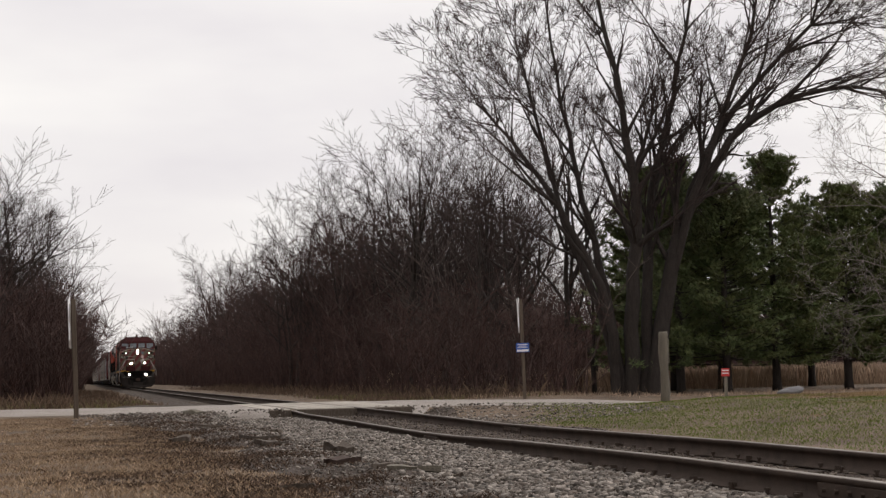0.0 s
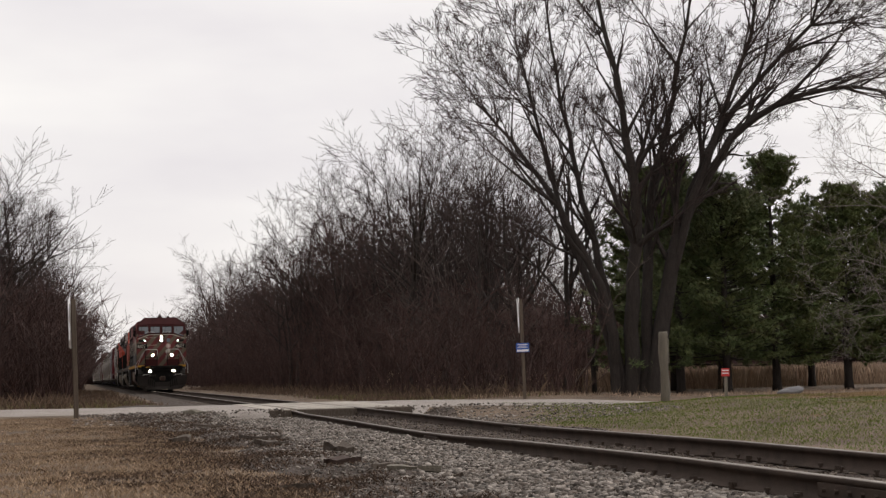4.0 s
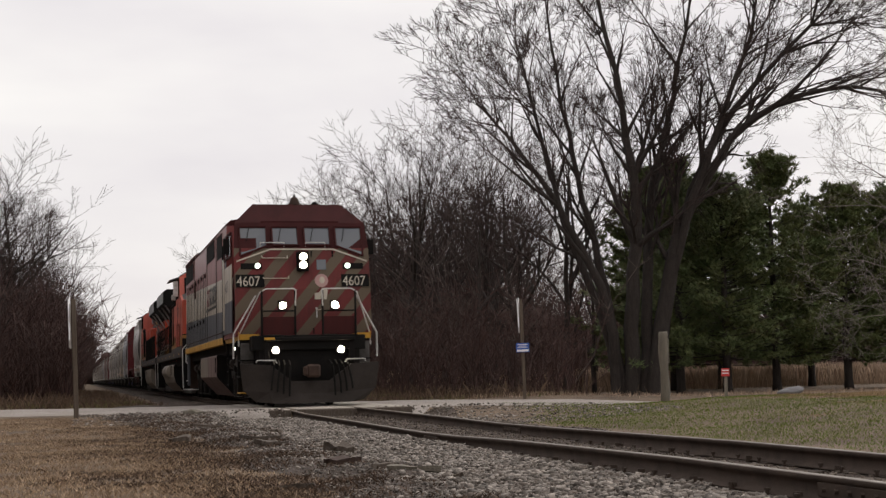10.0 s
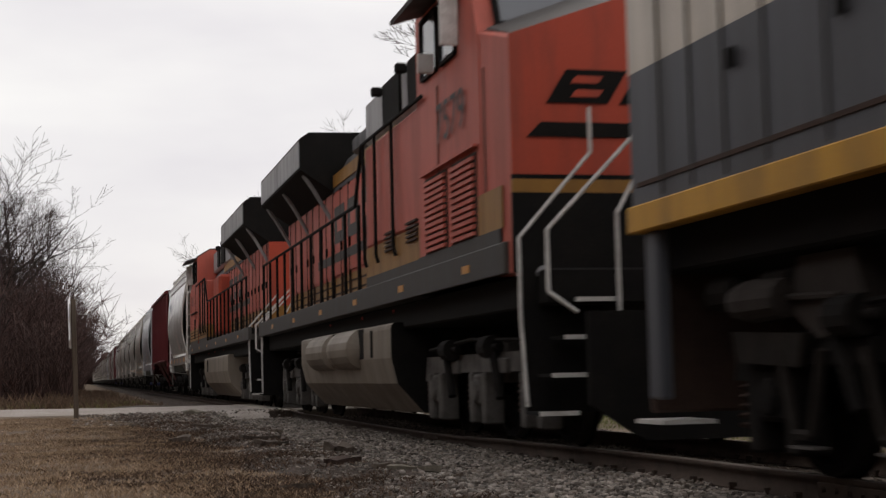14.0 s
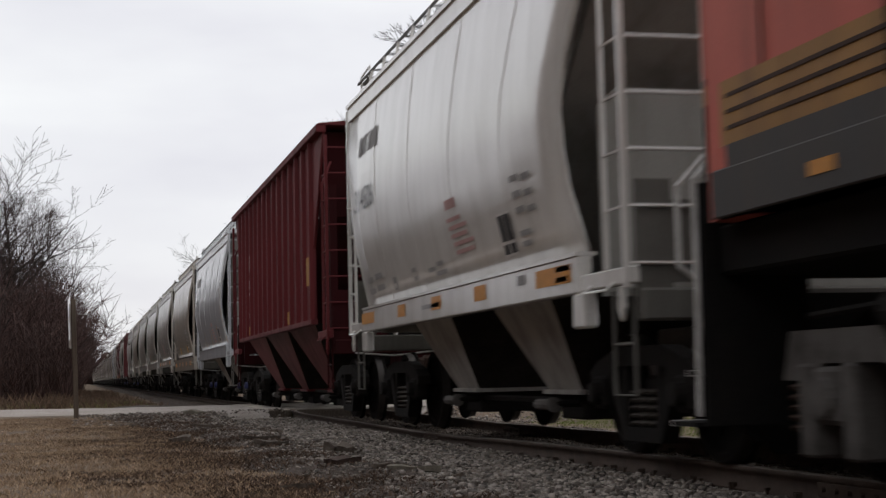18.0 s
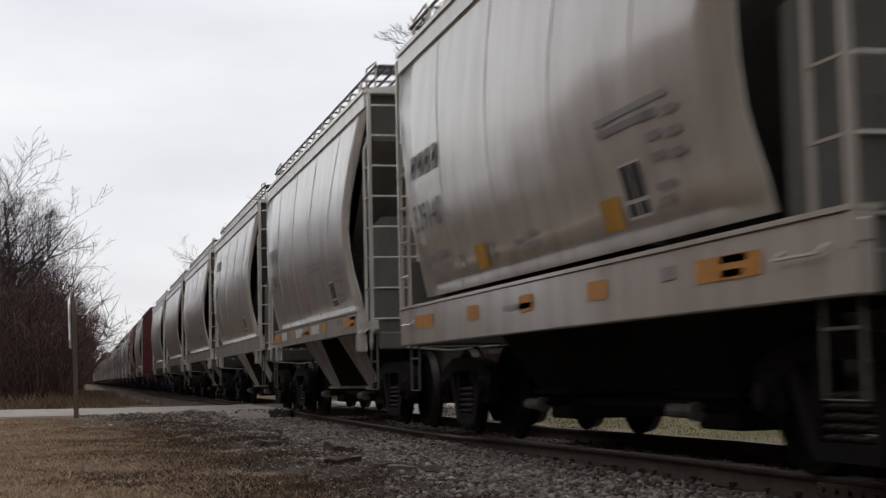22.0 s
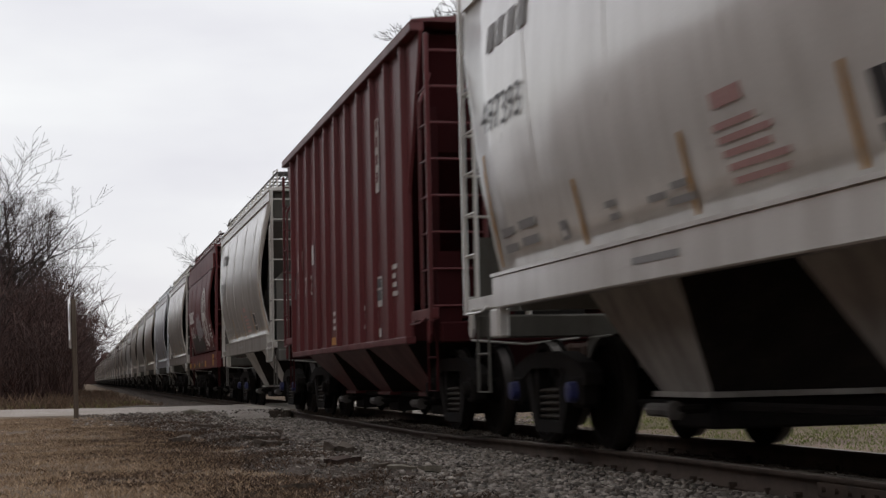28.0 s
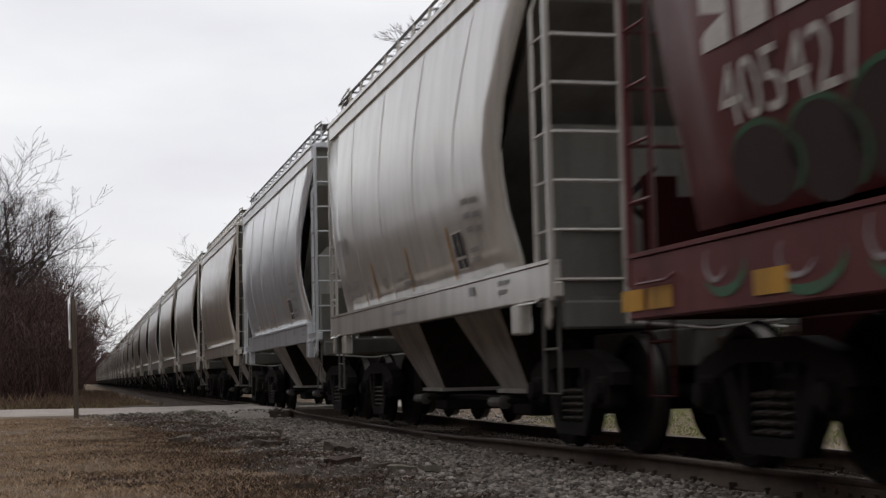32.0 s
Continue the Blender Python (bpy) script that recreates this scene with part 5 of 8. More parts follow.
def end_gear(car, hb, material, u, roll=True, caps="truck", detail=True, truck_y=None):
    """What both kinds of hopper car share: ladders, end sills, couplers, brake gear, trucks."""
    for e in (-1, 1):
        for s in (-1, 1):
            ladder(car, s, e, hb, material, detail=detail)

        turn = pose(0, 0, 0, 0, 0, 0 if e > 0 else 180)
        red = "red" in material.name or "maroon" in material.name
        if detail:
            for s in (-1, 1):
                piece("corner_plate", ("cplate", s, round(hb, 2), red), lambda: box(box(bmesh.new(), min(s * 1.50, s * 1.22), max(s * 1.50, s * 1.22), hb + 0.985, hb + 1.005, 1.12, 2.1), min(s * 1.22, s * 0.6), max(s * 1.22, s * 0.6), hb + 0.985, hb + 1.0, 1.34, 1.95), M["red_end_shade" if red else "post_grime_shade"], car, turn)
        for s in (-1, 1):
            k = (s, round(hb, 2), material.name)
            br = piece("sill_bracket", ("sillbr",) + k, lambda: box(bmesh.new(), min(s * 1.50, s * 1.585), max(s * 1.50, s * 1.585), hb + 0.002, hb + 1.06, 1.33, 1.46, bevel=0.012), material, car, turn)
            piece("towing_loop", ("polepad",) + k, lambda: bent([(s * 1.57, hb + 0.90, 1.32), (s * 1.57, hb + 0.92, 1.16), (s * 1.57, hb + 0.875, 1.08), (s * 1.57, hb + 0.83, 1.16), (s * 1.57, hb + 0.85, 1.32)], 0.022, 6), material, br)
            piece("sill_step", ("sillstep", red) + k, lambda: tube(bent([(s * 1.5, hb + 0.50, 1.30), (s * 1.5, hb + 0.50, 0.52), (s * 1.5, hb + 0.92, 0.52), (s * 1.5, hb + 0.92, 1.30)], 0.016, 5), (s * 1.5, hb + 0.50, 0.90), (s * 1.5, hb + 0.92, 0.90), 0.014, 5), M["red_end_shade" if red else "post_grime_shade"], br)
            if detail:
                piece("grab_iron", ("sillgrab",) + k, lambda: rod([(s * 1.58, hb + 0.25, 1.36), (s * 1.65, hb + 0.25, 1.30), (s * 1.65, hb + 0.75, 1.30), (s * 1.58, hb + 0.75, 1.36)], 0.012, 5), material, br)

        def end_beam():
            bm = bmesh.new()
            box(bm, -1.48, 1.48, hb + 0.92, hb + 1.04, 1.06, 1.30, bevel=0.02)
            box(bm, -0.30, 0.30, 0.4 * hb, hb + 1.0, 0.72, 1.07, bevel=0.02)
            return bm
        # end beam in the darkened end paint, shade included
        gr = M["red_end_shade" if red else "end_shade"]
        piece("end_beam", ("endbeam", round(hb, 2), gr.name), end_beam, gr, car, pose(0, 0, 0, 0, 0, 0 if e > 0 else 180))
        coupler(car, e * (hb + 1.02), e)
        freight_truck(car, e * (truck_y or hb - 0.05), u, roll, caps, detail)
        if detail:
            piece("cut_lever", ("lever", round(hb, 2)), lambda: rod([(-1.5, hb + 1.16, 1.05), (-0.9, hb + 1.2, 1.0), (-0.3, hb + 1.25, 1.06)], 0.014, 5), M["steel_rail"], car, pose(0, 0, 0, 0, 0, 0 if e > 0 else 180))
    if detail:
        piece("brake_wheel", "brakewheel", lambda: tube(lathe(bmesh.new(), [(-0.02, 0.27), (-0.02, 0.29), (0.02, 0.29), (0.02, 0.27)], 16, "y"), (-0.27, 0, 0), (0.27, 0, 0), 0.015, 5), M["truck"], car, pose(0.45, hb + 1.05, 2.4))
        piece("air_tank", "airtank", lambda: lathe(bmesh.new(), [(-0.6, 0.05), (-0.55, 0.17), (0.55, 0.17), (0.6, 0.05)], 12, "x"), M["truck"], car, pose(0.2, -hb + 0.55, 1.42))
        for e in (0, 180):
            piece("air_hose", ("airhose", round(hb, 2)), lambda: rod([(-0.75, hb + 0.95, 1.0), (-0.62, hb + 1.12, 0.86), (-0.52, hb + 1.28, 0.55), (-0.34, hb + 1.5, 0.36)], 0.028, 6), M["grey_truck"], car, pose(0, 0, 0, 0, 0, e))
        piece("train_line", ("trainline", round(hb, 2)), lambda: tube(bmesh.new(), (-0.7, -hb + 1.2, 0.42), (-0.7, hb - 1.2, 0.42), 0.035, 6), M["truck"], car)
        piece("brake_hose", ("hose", round(hb, 2)), lambda: rod([(-0.45, -hb - 0.6, 2.5), (-0.75, -hb - 0.62, 2.2), (-0.5, -hb - 0.66, 1.95), (0.1, -hb - 0.66, 1.9)], 0.03, 6), M["black"], car)


def round_hopper(name, label, u, material, hb=4.85, deep=False, roll=True, caps="truck", detail=True, group="covered hopper cars", full=False):
    """Curved-side covered hopper: side sheets, roof, sloped ends, two chutes under it."""
    car = vehicle(name, label, "hopper car", group, u)
    key = (material.name, round(hb, 2))
    # darker copy of the body colour, for the shade at the car's ends
    end_coat = M["red_end_shade" if "maroon" in material.name else "pale_end" if "pale" in material.name or "cool" in material.name else "end_shade"]

    def sides(s):
        bm = bmesh.new()
        prof = [(x, z) for x, z in ROUND] + [(x - 0.03, z) for x, z in ROUND[::-1]]
        ny, n, rings = 14, len(prof), []
        for j in range(ny + 1):
            y = -1 + 2 * j / ny
            rings.append([bm.verts.new((s * (x - (0.009 * math.sin(j * 2.4 + z * 2) if 1.7 < z < 4.2 else 0)), y * (hb + reach(z)), z)) for x, z in prof])
        for a, b in zip(rings, rings[1:]):
            for i in range(n):
                bm.faces.new((a[i], a[(i + 1) % n], b[(i + 1) % n], b[i]))
        # close the sheet's ends strip by strip
        h = len(ROUND)
        for r in (rings[0], rings[-1]):
            for i in range(h - 1):
                bm.faces.new((r[i], r[i + 1], r[n - 2 - i], r[n - 1 - i]))
        for f in bm.faces:
            f.smooth = True
        return bm
    body = piece("side_sheet", ("sides", -1) + key, lambda: sides(-1), material, car)
    piece("side_sheet", ("sides", 1) + key, lambda: sides(1), material, car)

    def seams():
        bm = bmesh.new()
        for y in (-hb + 0.06, -hb * 0.62, -hb * 0.21, hb * 0.21, hb * 0.62, hb - 0.06):
            for s in (-1, 1):
                for (xa, za), (xb, zb) in zip(ROUND[:-2], ROUND[1:-1]):
                    ya, yb = y * (1 + reach(za) / hb), y * (1 + reach(zb) / hb)
                    tube(bm, (s * (xa + 0.001), ya, za), (s * (xb + 0.001), yb, zb), 0.0045, 4, cap=False)
        return bm
    if detail:
        tagged(piece("weld_seam", ("seams",) + key, seams, material, body), kind="stuff")

    def roof():
        bm = bmesh.new()
        prism(bm, [(-1.64, 4.62), (-1.64, 4.67), (-1.3, 4.72), (-0.55, 4.80), (0.55, 4.80), (1.3, 4.72), (1.64, 4.67), (1.64, 4.62)], -hb - 0.88, hb + 0.88)
        for s in (-1, 1):
            box(bm, min(s * 1.575, s * 1.615), max(s * 1.575, s * 1.615), -hb - 0.85, hb + 0.85, 4.42, 4.619)
        return bm
    piece("roof", ("roof",) + key, roof, material, car)

    def ends():
        bm = bmesh.new()
        for e in (1,):
            slab(bm, [(e * (hb + 0.70), 4.62), (e * (hb + 0.55), 4.0), (e * (hb - 2.0), 1.6), (e * (hb - 2.06), 1.6), (e * (hb + 0.49), 4.05), (e * (hb + 0.64), 4.62)], -1.49, 1.49)
        return bm
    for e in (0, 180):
        piece("slope_sheet", ("ends",) + key, ends, end_coat, car, pose(0, 0, 0, 0, 0, e))
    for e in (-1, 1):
        piece("end_panel", ("endpanel",) + key, lambda: prism(bmesh.new(), [(-1.36, 1.3), (-1.36, 2.85), (-1.2, 3.0), (1.2, 3.0), (1.36, 2.85), (1.36, 1.3)], hb - 0.12, hb - 0.09), end_coat, car, pose(0, 0, 0, 0, 0, 0 if e > 0 else 180))
    z0, z1 = (1.06, 1.50) if deep else (1.32, 1.62)
    hs = hb + (1.05 if deep else 1.0 if full else 0.0)
    for s in (-1, 1):
        def sill():
            bm = bmesh.new()
            a, b = s * 1.48, s * 1.60
            box(bm, min(a, b), max(a, b), -hs, hs, z0, z1, bevel=0.012)
            box(bm, min(s * 1.44, s * 1.615), max(s * 1.44, s * 1.615), -hs, hs, z1 - 0.001, z1 + 0.03)
            if not deep:
                for e in (-1, 1):
                    box(bm, min(a, b) , max(a, b), e * (hb - 0.03) - 0.14, e * (hb - 0.03) + 0.14, z0 - 0.28, z0, bevel=0.02)
            return bm
        piece("side_sill", ("sill", s, deep, full) + key, sill, material, car)
    for c in (-1, 1):
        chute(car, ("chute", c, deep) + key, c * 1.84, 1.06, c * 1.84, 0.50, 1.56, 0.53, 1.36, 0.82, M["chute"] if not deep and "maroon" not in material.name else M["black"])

    def belly():
        bm = bmesh.new()
        for e in (1,):
            slab(bm, [(e * (hb - 1.4), 1.5), (e * 2.9, 0.75), (e * 2.0, 0.75), (e * 2.0, 1.5)], -0.5, 0.5)
        return bm
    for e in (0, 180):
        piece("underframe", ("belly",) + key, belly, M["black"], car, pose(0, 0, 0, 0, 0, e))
    roof_walk(car, hb, material)
    end_gear(car, hb, material, u, roll, caps, detail)
    return car


def ribbed_hopper(name, label, u, material, hb, ribs, inset, foot=1.68, roll=True, caps="truck", detail=True):
    """Straight-side hopper with outside posts."""
    car = vehicle(name, label, "hopper car", "covered hopper cars", u)
    key = (material.name, round(hb, 2))

    def sides(s):
        bm = bmesh.new()
        a, b = s * 1.56, s * 1.52
        slab(bm, [(-hb + inset, foot), (hb - inset, foot), (hb - inset, 2.9), (hb + 0.6, 4.75), (-hb - 0.6, 4.75), (-hb + inset, 2.9)], min(a, b), max(a, b))
        return bm
    body = piece("side_sheet", ("rsides", -1) + key, lambda: sides(-1), material, car)
    piece("side_sheet", ("rsides", 1) + key, lambda: sides(1), material, car)
    for s in (-1, 1):
        piece("top_chord", ("rtop", s) + key, lambda: box(bmesh.new(), min(s * 1.50, s * 1.67), max(s * 1.50, s * 1.67), -hb - 0.6, hb + 0.6, 4.74, 4.86, bevel=0.01), material, car)
        piece("side_sill", ("rsill", s) + key, lambda: box(bmesh.new(), min(s * 1.50, s * 1.62), max(s * 1.50, s * 1.62), -hb + inset, hb - inset, foot - 0.08, foot + 0.01, bevel=0.01), material, car)
    for i in range(ribs):
        y = -hb + inset + 0.07 + i * (2 * (hb - inset) - 0.14) / (ribs - 1)
        for s in (-1, 1):
            piece("side_post", ("rib", s, material.name), lambda: slabpost(s, foot), material, body, pose(0, y, 0))

    def roof():
        bm = bmesh.new()
        prism(bm, [(-1.67, 4.86), (-1.62, 4.89), (-0.6, 5.0), (0.6, 5.0), (1.62, 4.89), (1.67, 4.86)], -hb - 0.61, hb + 0.61)
        return bm
    piece("roof", ("rroof",) + key, roof, material, car)

    def ends():
        bm = bmesh.new()
        for e in (1,):
            slab(bm, [(e * (hb + 0.25), 4.8), (e * (hb + 0.0), 3.4), (e * (hb - 2.1), 1.65), (e * (hb - 2.16), 1.65), (e * (hb - 0.06), 3.45), (e * (hb + 0.19), 4.8)], -1.515, 1.515)
            for x in (-1.35, 1.35):
                box(bm, x - 0.06, x + 0.06, e * (hb + 0.25) - 0.06, e * (hb + 0.25) + 0.06, 1.1, 3.9)
        return bm
    # slope sheets painted dark for the shade under the overhanging end
    for e in (0, 180):
        piece("slope_sheet", ("rends",) + key, ends, M["red_end_shade"], car, pose(0, 0, 0, 0, 0, e))
    nb = 3
    for k in range(nb):
        c = (k - 1) * (hb * 0.56)
        chute(car, ("rchute", k) + key, c, hb * 0.262, c, 0.40, foot - 0.03, 0.46, 1.46, 0.85, material)

    def top():
        bm = bmesh.new()
        for e in (1,):
            box(bm, -0.5, 0.5, e * (hb - 1.2) - 0.9, e * (hb - 1.2) + 0.9, 0.9, 1.3)
        return bm
    for e in (0, 180):
        piece("underframe", ("rbelly",) + key, top, M["black"], car, pose(0, 0, 0, 0, 0, e))
    for i in range(4):
        piece("hatch_cover", ("rhatch", material.name), lambda: box(bmesh.new(), -0.4, 0.4, -0.75, 0.75, 5.0, 5.06, bevel=0.02), material, car, pose(0, (i - 1.5) * hb * 0.45, 0))
    end_gear(car, hb, material, u, roll, caps, detail)
    return car


def slabpost(s, foot):
    bm = bmesh.new()
    a = [(s * 1.56, -0.085), (s * 1.63, -0.04), (s * 1.63, 0.04), (s * 1.56, 0.085)]
    lo = [bm.verts.new((x, y, foot + 0.01)) for x, y in a]
    hi = [bm.verts.new((x, y, 4.745)) for x, y in a]
    for i in range(4):
        bm.faces.new((lo[i], lo[(i + 1) % 4], hi[(i + 1) % 4], hi[i]))
    bm.faces.new(lo)
    bm.faces.new(hi)
    return bm


def hopper_marks(car, number, hb=4.55, stripes=0, tape=False, red=2.28, mark_z=3.72, number_z=2.94, sill=1.42):
    """Stencils on a curved-side car, read from the road side: mark, number, data panel, small print, stripes, tape."""
    dark = M["decal_dark"]
    if number:
        letters(car, number, hb - 0.28, number_z, 0.44, dark, wide=0.96)
        for k in range(4):
            bars(car, hb - 0.3 - k * 0.33, mark_z, 0.25, 0.27, 1, M["decal_mid"])
            bars(car, hb - 0.36 - k * 0.33, mark_z + 0.09, 0.12, 0.09, 1, M["decal_grey"])
    else:
        for k in range(3):
            bars(car, hb - 0.35 - k * 0.3, 2.45, 0.2, 0.24, 1, M["decal_grey"])
    for k in range(2):
        bars(car, hb - 0.42, 1.96 - k * 0.15, 0.42, 0.075, 1, M["decal_mid"])
        bars(car, hb - 0.95, 1.98 - k * 0.15, 0.5, 0.075, 1, M["decal_mid"])
    p = patch(car, "test_panel", 2.36, 2.54, 1.78, 1.94, M["decal_mid"], label="small dark test stencil")
    lift(patch(p, "panel_field", 2.40, 2.50, 1.81, 1.86, M["decal_white"]))
    a = -hb + 1.70
    p = patch(car, "data_panel", a, a + 0.44, 1.78, 2.18, M["decal_white"], label="white-edged data panel", tilt=0.06)
    for ya, yb, z0, z1 in ((0.03, 0.19, 1.80, 1.89), (0.23, 0.41, 1.80, 1.89), (0.03, 0.21, 1.92, 2.16), (0.23, 0.41, 1.92, 2.16)):
        lift(patch(p, "panel_field", a + ya, a + yb, z0, z1, M["decal_black"], tilt=0.06))
    for k in range(3):
        bars(car, a - 0.18, 2.40 - k * 0.14, 0.28, 0.055, 1, M["decal_grey"])
        bars(car, a - 0.52, 2.38 - k * 0.14, 0.24, 0.055, 1, M["decal_grey"])
    bars(car, a - 0.15, 1.92, 0.35, 0.05, 2, M["decal_grey"])
    if red:
        bars(car, -0.66, red, 0.46, 0.10, 1, M["decal_red"])
        for k in range(5):
            bars(car, -0.62 - 0.03 * k, red - 0.13 - k * 0.085, 0.6 + 0.12 * (k % 2) + 0.04 * k, 0.042, 1, M["decal_red"])
    for y, z, w in ((1.45, 1.92, 0.24), (1.4, 1.82, 0.2), (0.62, 1.86, 0.34), (0.2, 1.90, 0.3), (0.3, 1.80, 0.5)):
        bars(car, y, z, w, 0.05, 1, M["decal_grey"])
    for k in range(stripes):
        y, h, m = ((2.0, 0.52, "rust_streak"), (-0.12, 0.54, "rust_streak"), (-2.2, 0.56, "rust_streak"), (-hb + 0.12, 1.05, "rust_streak"), (hb - 0.2, 1.05, "rust_streak"))[k]
        patch(car, "rust_stripe", y - 0.035, y + 0.035, 1.70, 1.70 + h, M[m], tilt=0.0 if abs(y) < 3 else 0.1 * (1 if y > 0 else -1) * -1, rows=6)
    if tape:
        for y, w in ((4.15, 0.87), (2.0, 0.44), (0.2, 0.44), (-1.63, 0.44), (-3.92, 0.93)):
            patch(car, "reflector_tape", y - w / 2, y + w / 2, sill, sill + 0.15, M["reflector"], flat=1.602, rows=1)
        for y, w in ((3.1, 0.7), (1.1, 0.9), (-0.7, 0.9)) if tape == "white" else ():
            patch(car, "white_tape", y - w / 2, y + w / 2, sill, sill + 0.15, M["decal_white"], flat=1.602, rows=1)
    bars(car, 0.9, sill + 0.03, 0.9, 0.05, 1, M["decal_grey"], flat=1.602)
    bars(car, -2.9, sill + 0.06, 0.25, 0.09, 1, M["decal_mid"], flat=1.602)
    bars(car, -hb + 0.55, sill + 0.1, 0.4, 0.045, 2, M["decal_grey"], flat=1.602)


def lift(ob, d=0.004):
    """Bring a small field in front of the panel that carries it."""
    for v in ob.data.vertices:
        v.co.x -= d
    return ob


c1 = round_hopper("hopper_car", "clean pale grey curved-side covered hopper with orange tape", 69.86, M["white_car"], 4.54)
hopper_marks(c1, "314506", 4.54, tape=True, red=2.42)
c2 = ribbed_hopper("hopper_car", "faded oxide-red hopper with outside posts and rust patches", 84.85, M["red_car"], 6.35, 15, 0.5)
letters(c2, "541", 4.02, 2.66, 0.5, M["decal_white"], flat=1.563, wide=0.72)
letters(c2, "31", 4.72, 2.66, 0.5, M["decal_white"], flat=1.563)
bars(c2, 3.95, 3.2, 0.5, 0.40, 1, M["decal_white"], flat=1.563)
bars(c2, 4.7, 3.2, 0.3, 0.40, 1, M["decal_white"], flat=1.563)
bars(c2, 4.3, 2.15, 0.3, 0.08, 3, M["decal_white"], flat=1.563)
p = patch(c2, "data_panel", -4.05, -3.65, 2.05, 2.65, M["decal_dark"], flat=1.563, label="white-lined black data panel")
bars(c2, -4.5, 2.75, 0.45, 0.09, 4, M["decal_white"], flat=1.563)
bars(c2, -4.5, 2.05, 0.4, 0.12, 2, M["decal_white"], flat=1.563)
for y, z0, z1 in ((-5.2, 2.3, 2.8), (5.95, 1.75, 2.2), (3.9, 1.72, 1.92), (1.9, 1.72, 2.0), (-2.7, 1.72, 1.96)):
    patch(c2, "rust_patch", y - 0.24, y + 0.24, z0, z1, M["rust_streak"], flat=1.564, label="bare orange rust patch")
c3 = round_hopper("hopper_car", "cool grey curved-side covered hopper with ochre stripes", 98.95, M["blue_car"], 4.62, caps="cap_blue")
hopper_marks(c3, "497155", 4.62, stripes=4)
c4 = round_hopper("hopper_car", "stained tan covered hopper with deep side sill", 111.57, M["tan_car"], 4.38, deep=True)
hopper_marks(c4, "309140", 4.38, tape=True, red=0, mark_z=2.92, number_z=2.32, sill=1.24)
bars(c4, -1.95, 2.50, 1.45, 0.05, 1, M["decal_mid"])
bars(c4, -1.98, 2.41, 1.1, 0.05, 1, M["decal_mid"])
for y in (1.72, -1.92):
    patch(c4, "yellow_placard", y - 0.2, y + 0.2, 1.74, 1.98, M["yellow"], label="yellow placard")
c5 = round_hopper("hopper_car", "dusty grey covered hopper with orange and white sill tape", 124.45, M["dust_car"], 4.56)
hopper_marks(c5, "12344", 4.56, tape="white", red=0, mark_z=2.95, number_z=2.40)
for k in range(6):
    bars(c5, 0.5 - 0.02 * k, 2.33 - k * 0.085, 0.5 + 0.1 * (k % 3), 0.05, 1, M["decal_red"])
bars(c5, -0.65, 2.52, 1.6, 0.05, 1, M["decal_mid"])
bars(c5, -0.68, 2.43, 1.0, 0.05, 1, M["decal_mid"])
c6 = round_hopper("hopper_car", "weathered warm grey covered hopper with thin ochre stripes", 137.03, M["dust_car"], 4.5, full=True)
hopper_marks(c6, "334855", 4.5, stripes=4, red=0)
c7 = round_hopper("hopper_car", "dusty grey covered hopper with thin ochre stripes", 149.9, M["dust_car"], 4.5, full=True)
hopper_marks(c7, "", 4.5, stripes=4, red=0)
c8 = round_hopper("hopper_car", "tan stained curved-side covered hopper", 162.7, M["tan_car"], 4.5)
hopper_marks(c8, "", 4.5, stripes=3, red=0)
c9 = round_hopper("hopper_car", "pale grey covered hopper with broad ochre stripes", 176.1, M["white_car"], 4.56, caps="cap_blue")
hopper_marks(c9, "497393", 4.56, stripes=5)
c10 = ribbed_hopper("hopper_car", "dark maroon hopper with outside posts", 189.3, M["maroon_car"], 5.05, 11, 0.15, 1.16)
F10 = 1.567
letters(c10, "40", 4.35, 2.12, 0.50, M["decal_white"], flat=F10, wide=0.8)
letters(c10, "7", 3.52, 2.12, 0.50, M["decal_white"], flat=F10, wide=0.8)
letters(c10, "92", 3.05, 2.12, 0.50, M["decal_white"], flat=F10, wide=0.8)
for y, w in ((4.35, 0.24), (4.0, 0.26), (3.05, 0.24), (2.70, 0.24)):
    bars(c10, y, 2.62, w, 0.34, 1, M["decal_white"], flat=F10)
bars(c10, 4.32, 1.94, 0.5, 0.07, 1, M["decal_white"], flat=F10)
bars(c10, 4.32, 1.72, 0.34, 0.10, 1, M["decal_white"], flat=F10)
patch(c10, "white_label", 3.95, 4.2, 1.38, 1.56, M["decal_white"], flat=F10)
for k in range(5):
    patch(c10, "spray_paint", 4.62 + 0.05 * k, 4.68 + 0.05 * k, 2.15 + 0.06 * (k % 2), 2.62 - 0.08 * (k % 3), M["graffiti_white"], flat=F10, tilt=0.3 - 0.2 * (k % 2), label="scribbled white spray paint")
bars(c10, 0.6, 1.66, 0.5, 0.06, 3, M["decal_white"], flat=F10)
bars(c10, -1.75, 1.62, 0.35, 0.07, 3, M["decal_white"], flat=F10)
p = patch(c10, "data_panel", -3.28, -2.90, 1.62, 2.02, M["decal_white"], flat=F10, label="white-edged data panel")
for z0, z1 in ((1.70, 1.84), (1.87, 1.99)):
    patch(p, "panel_field", -3.25, -2.93, z0, z1, M["decal_dark"], flat=F10 + 0.004)
patch(c10, "white_label", -2.98, -2.84, 1.38, 1.58, M["decal_white"], flat=F10)
patch(c10, "white_label", -3.18, -3.02, 1.22, 1.33, M["decal_white"], flat=F10)
patch(c10, "reflector_tape", 0.35, 0.75, 1.20, 1.32, M["reflector"], flat=F10)
bars(c10, -3.85, 2.05, 0.4, 0.06, 4, M["decal_white"], flat=F10)
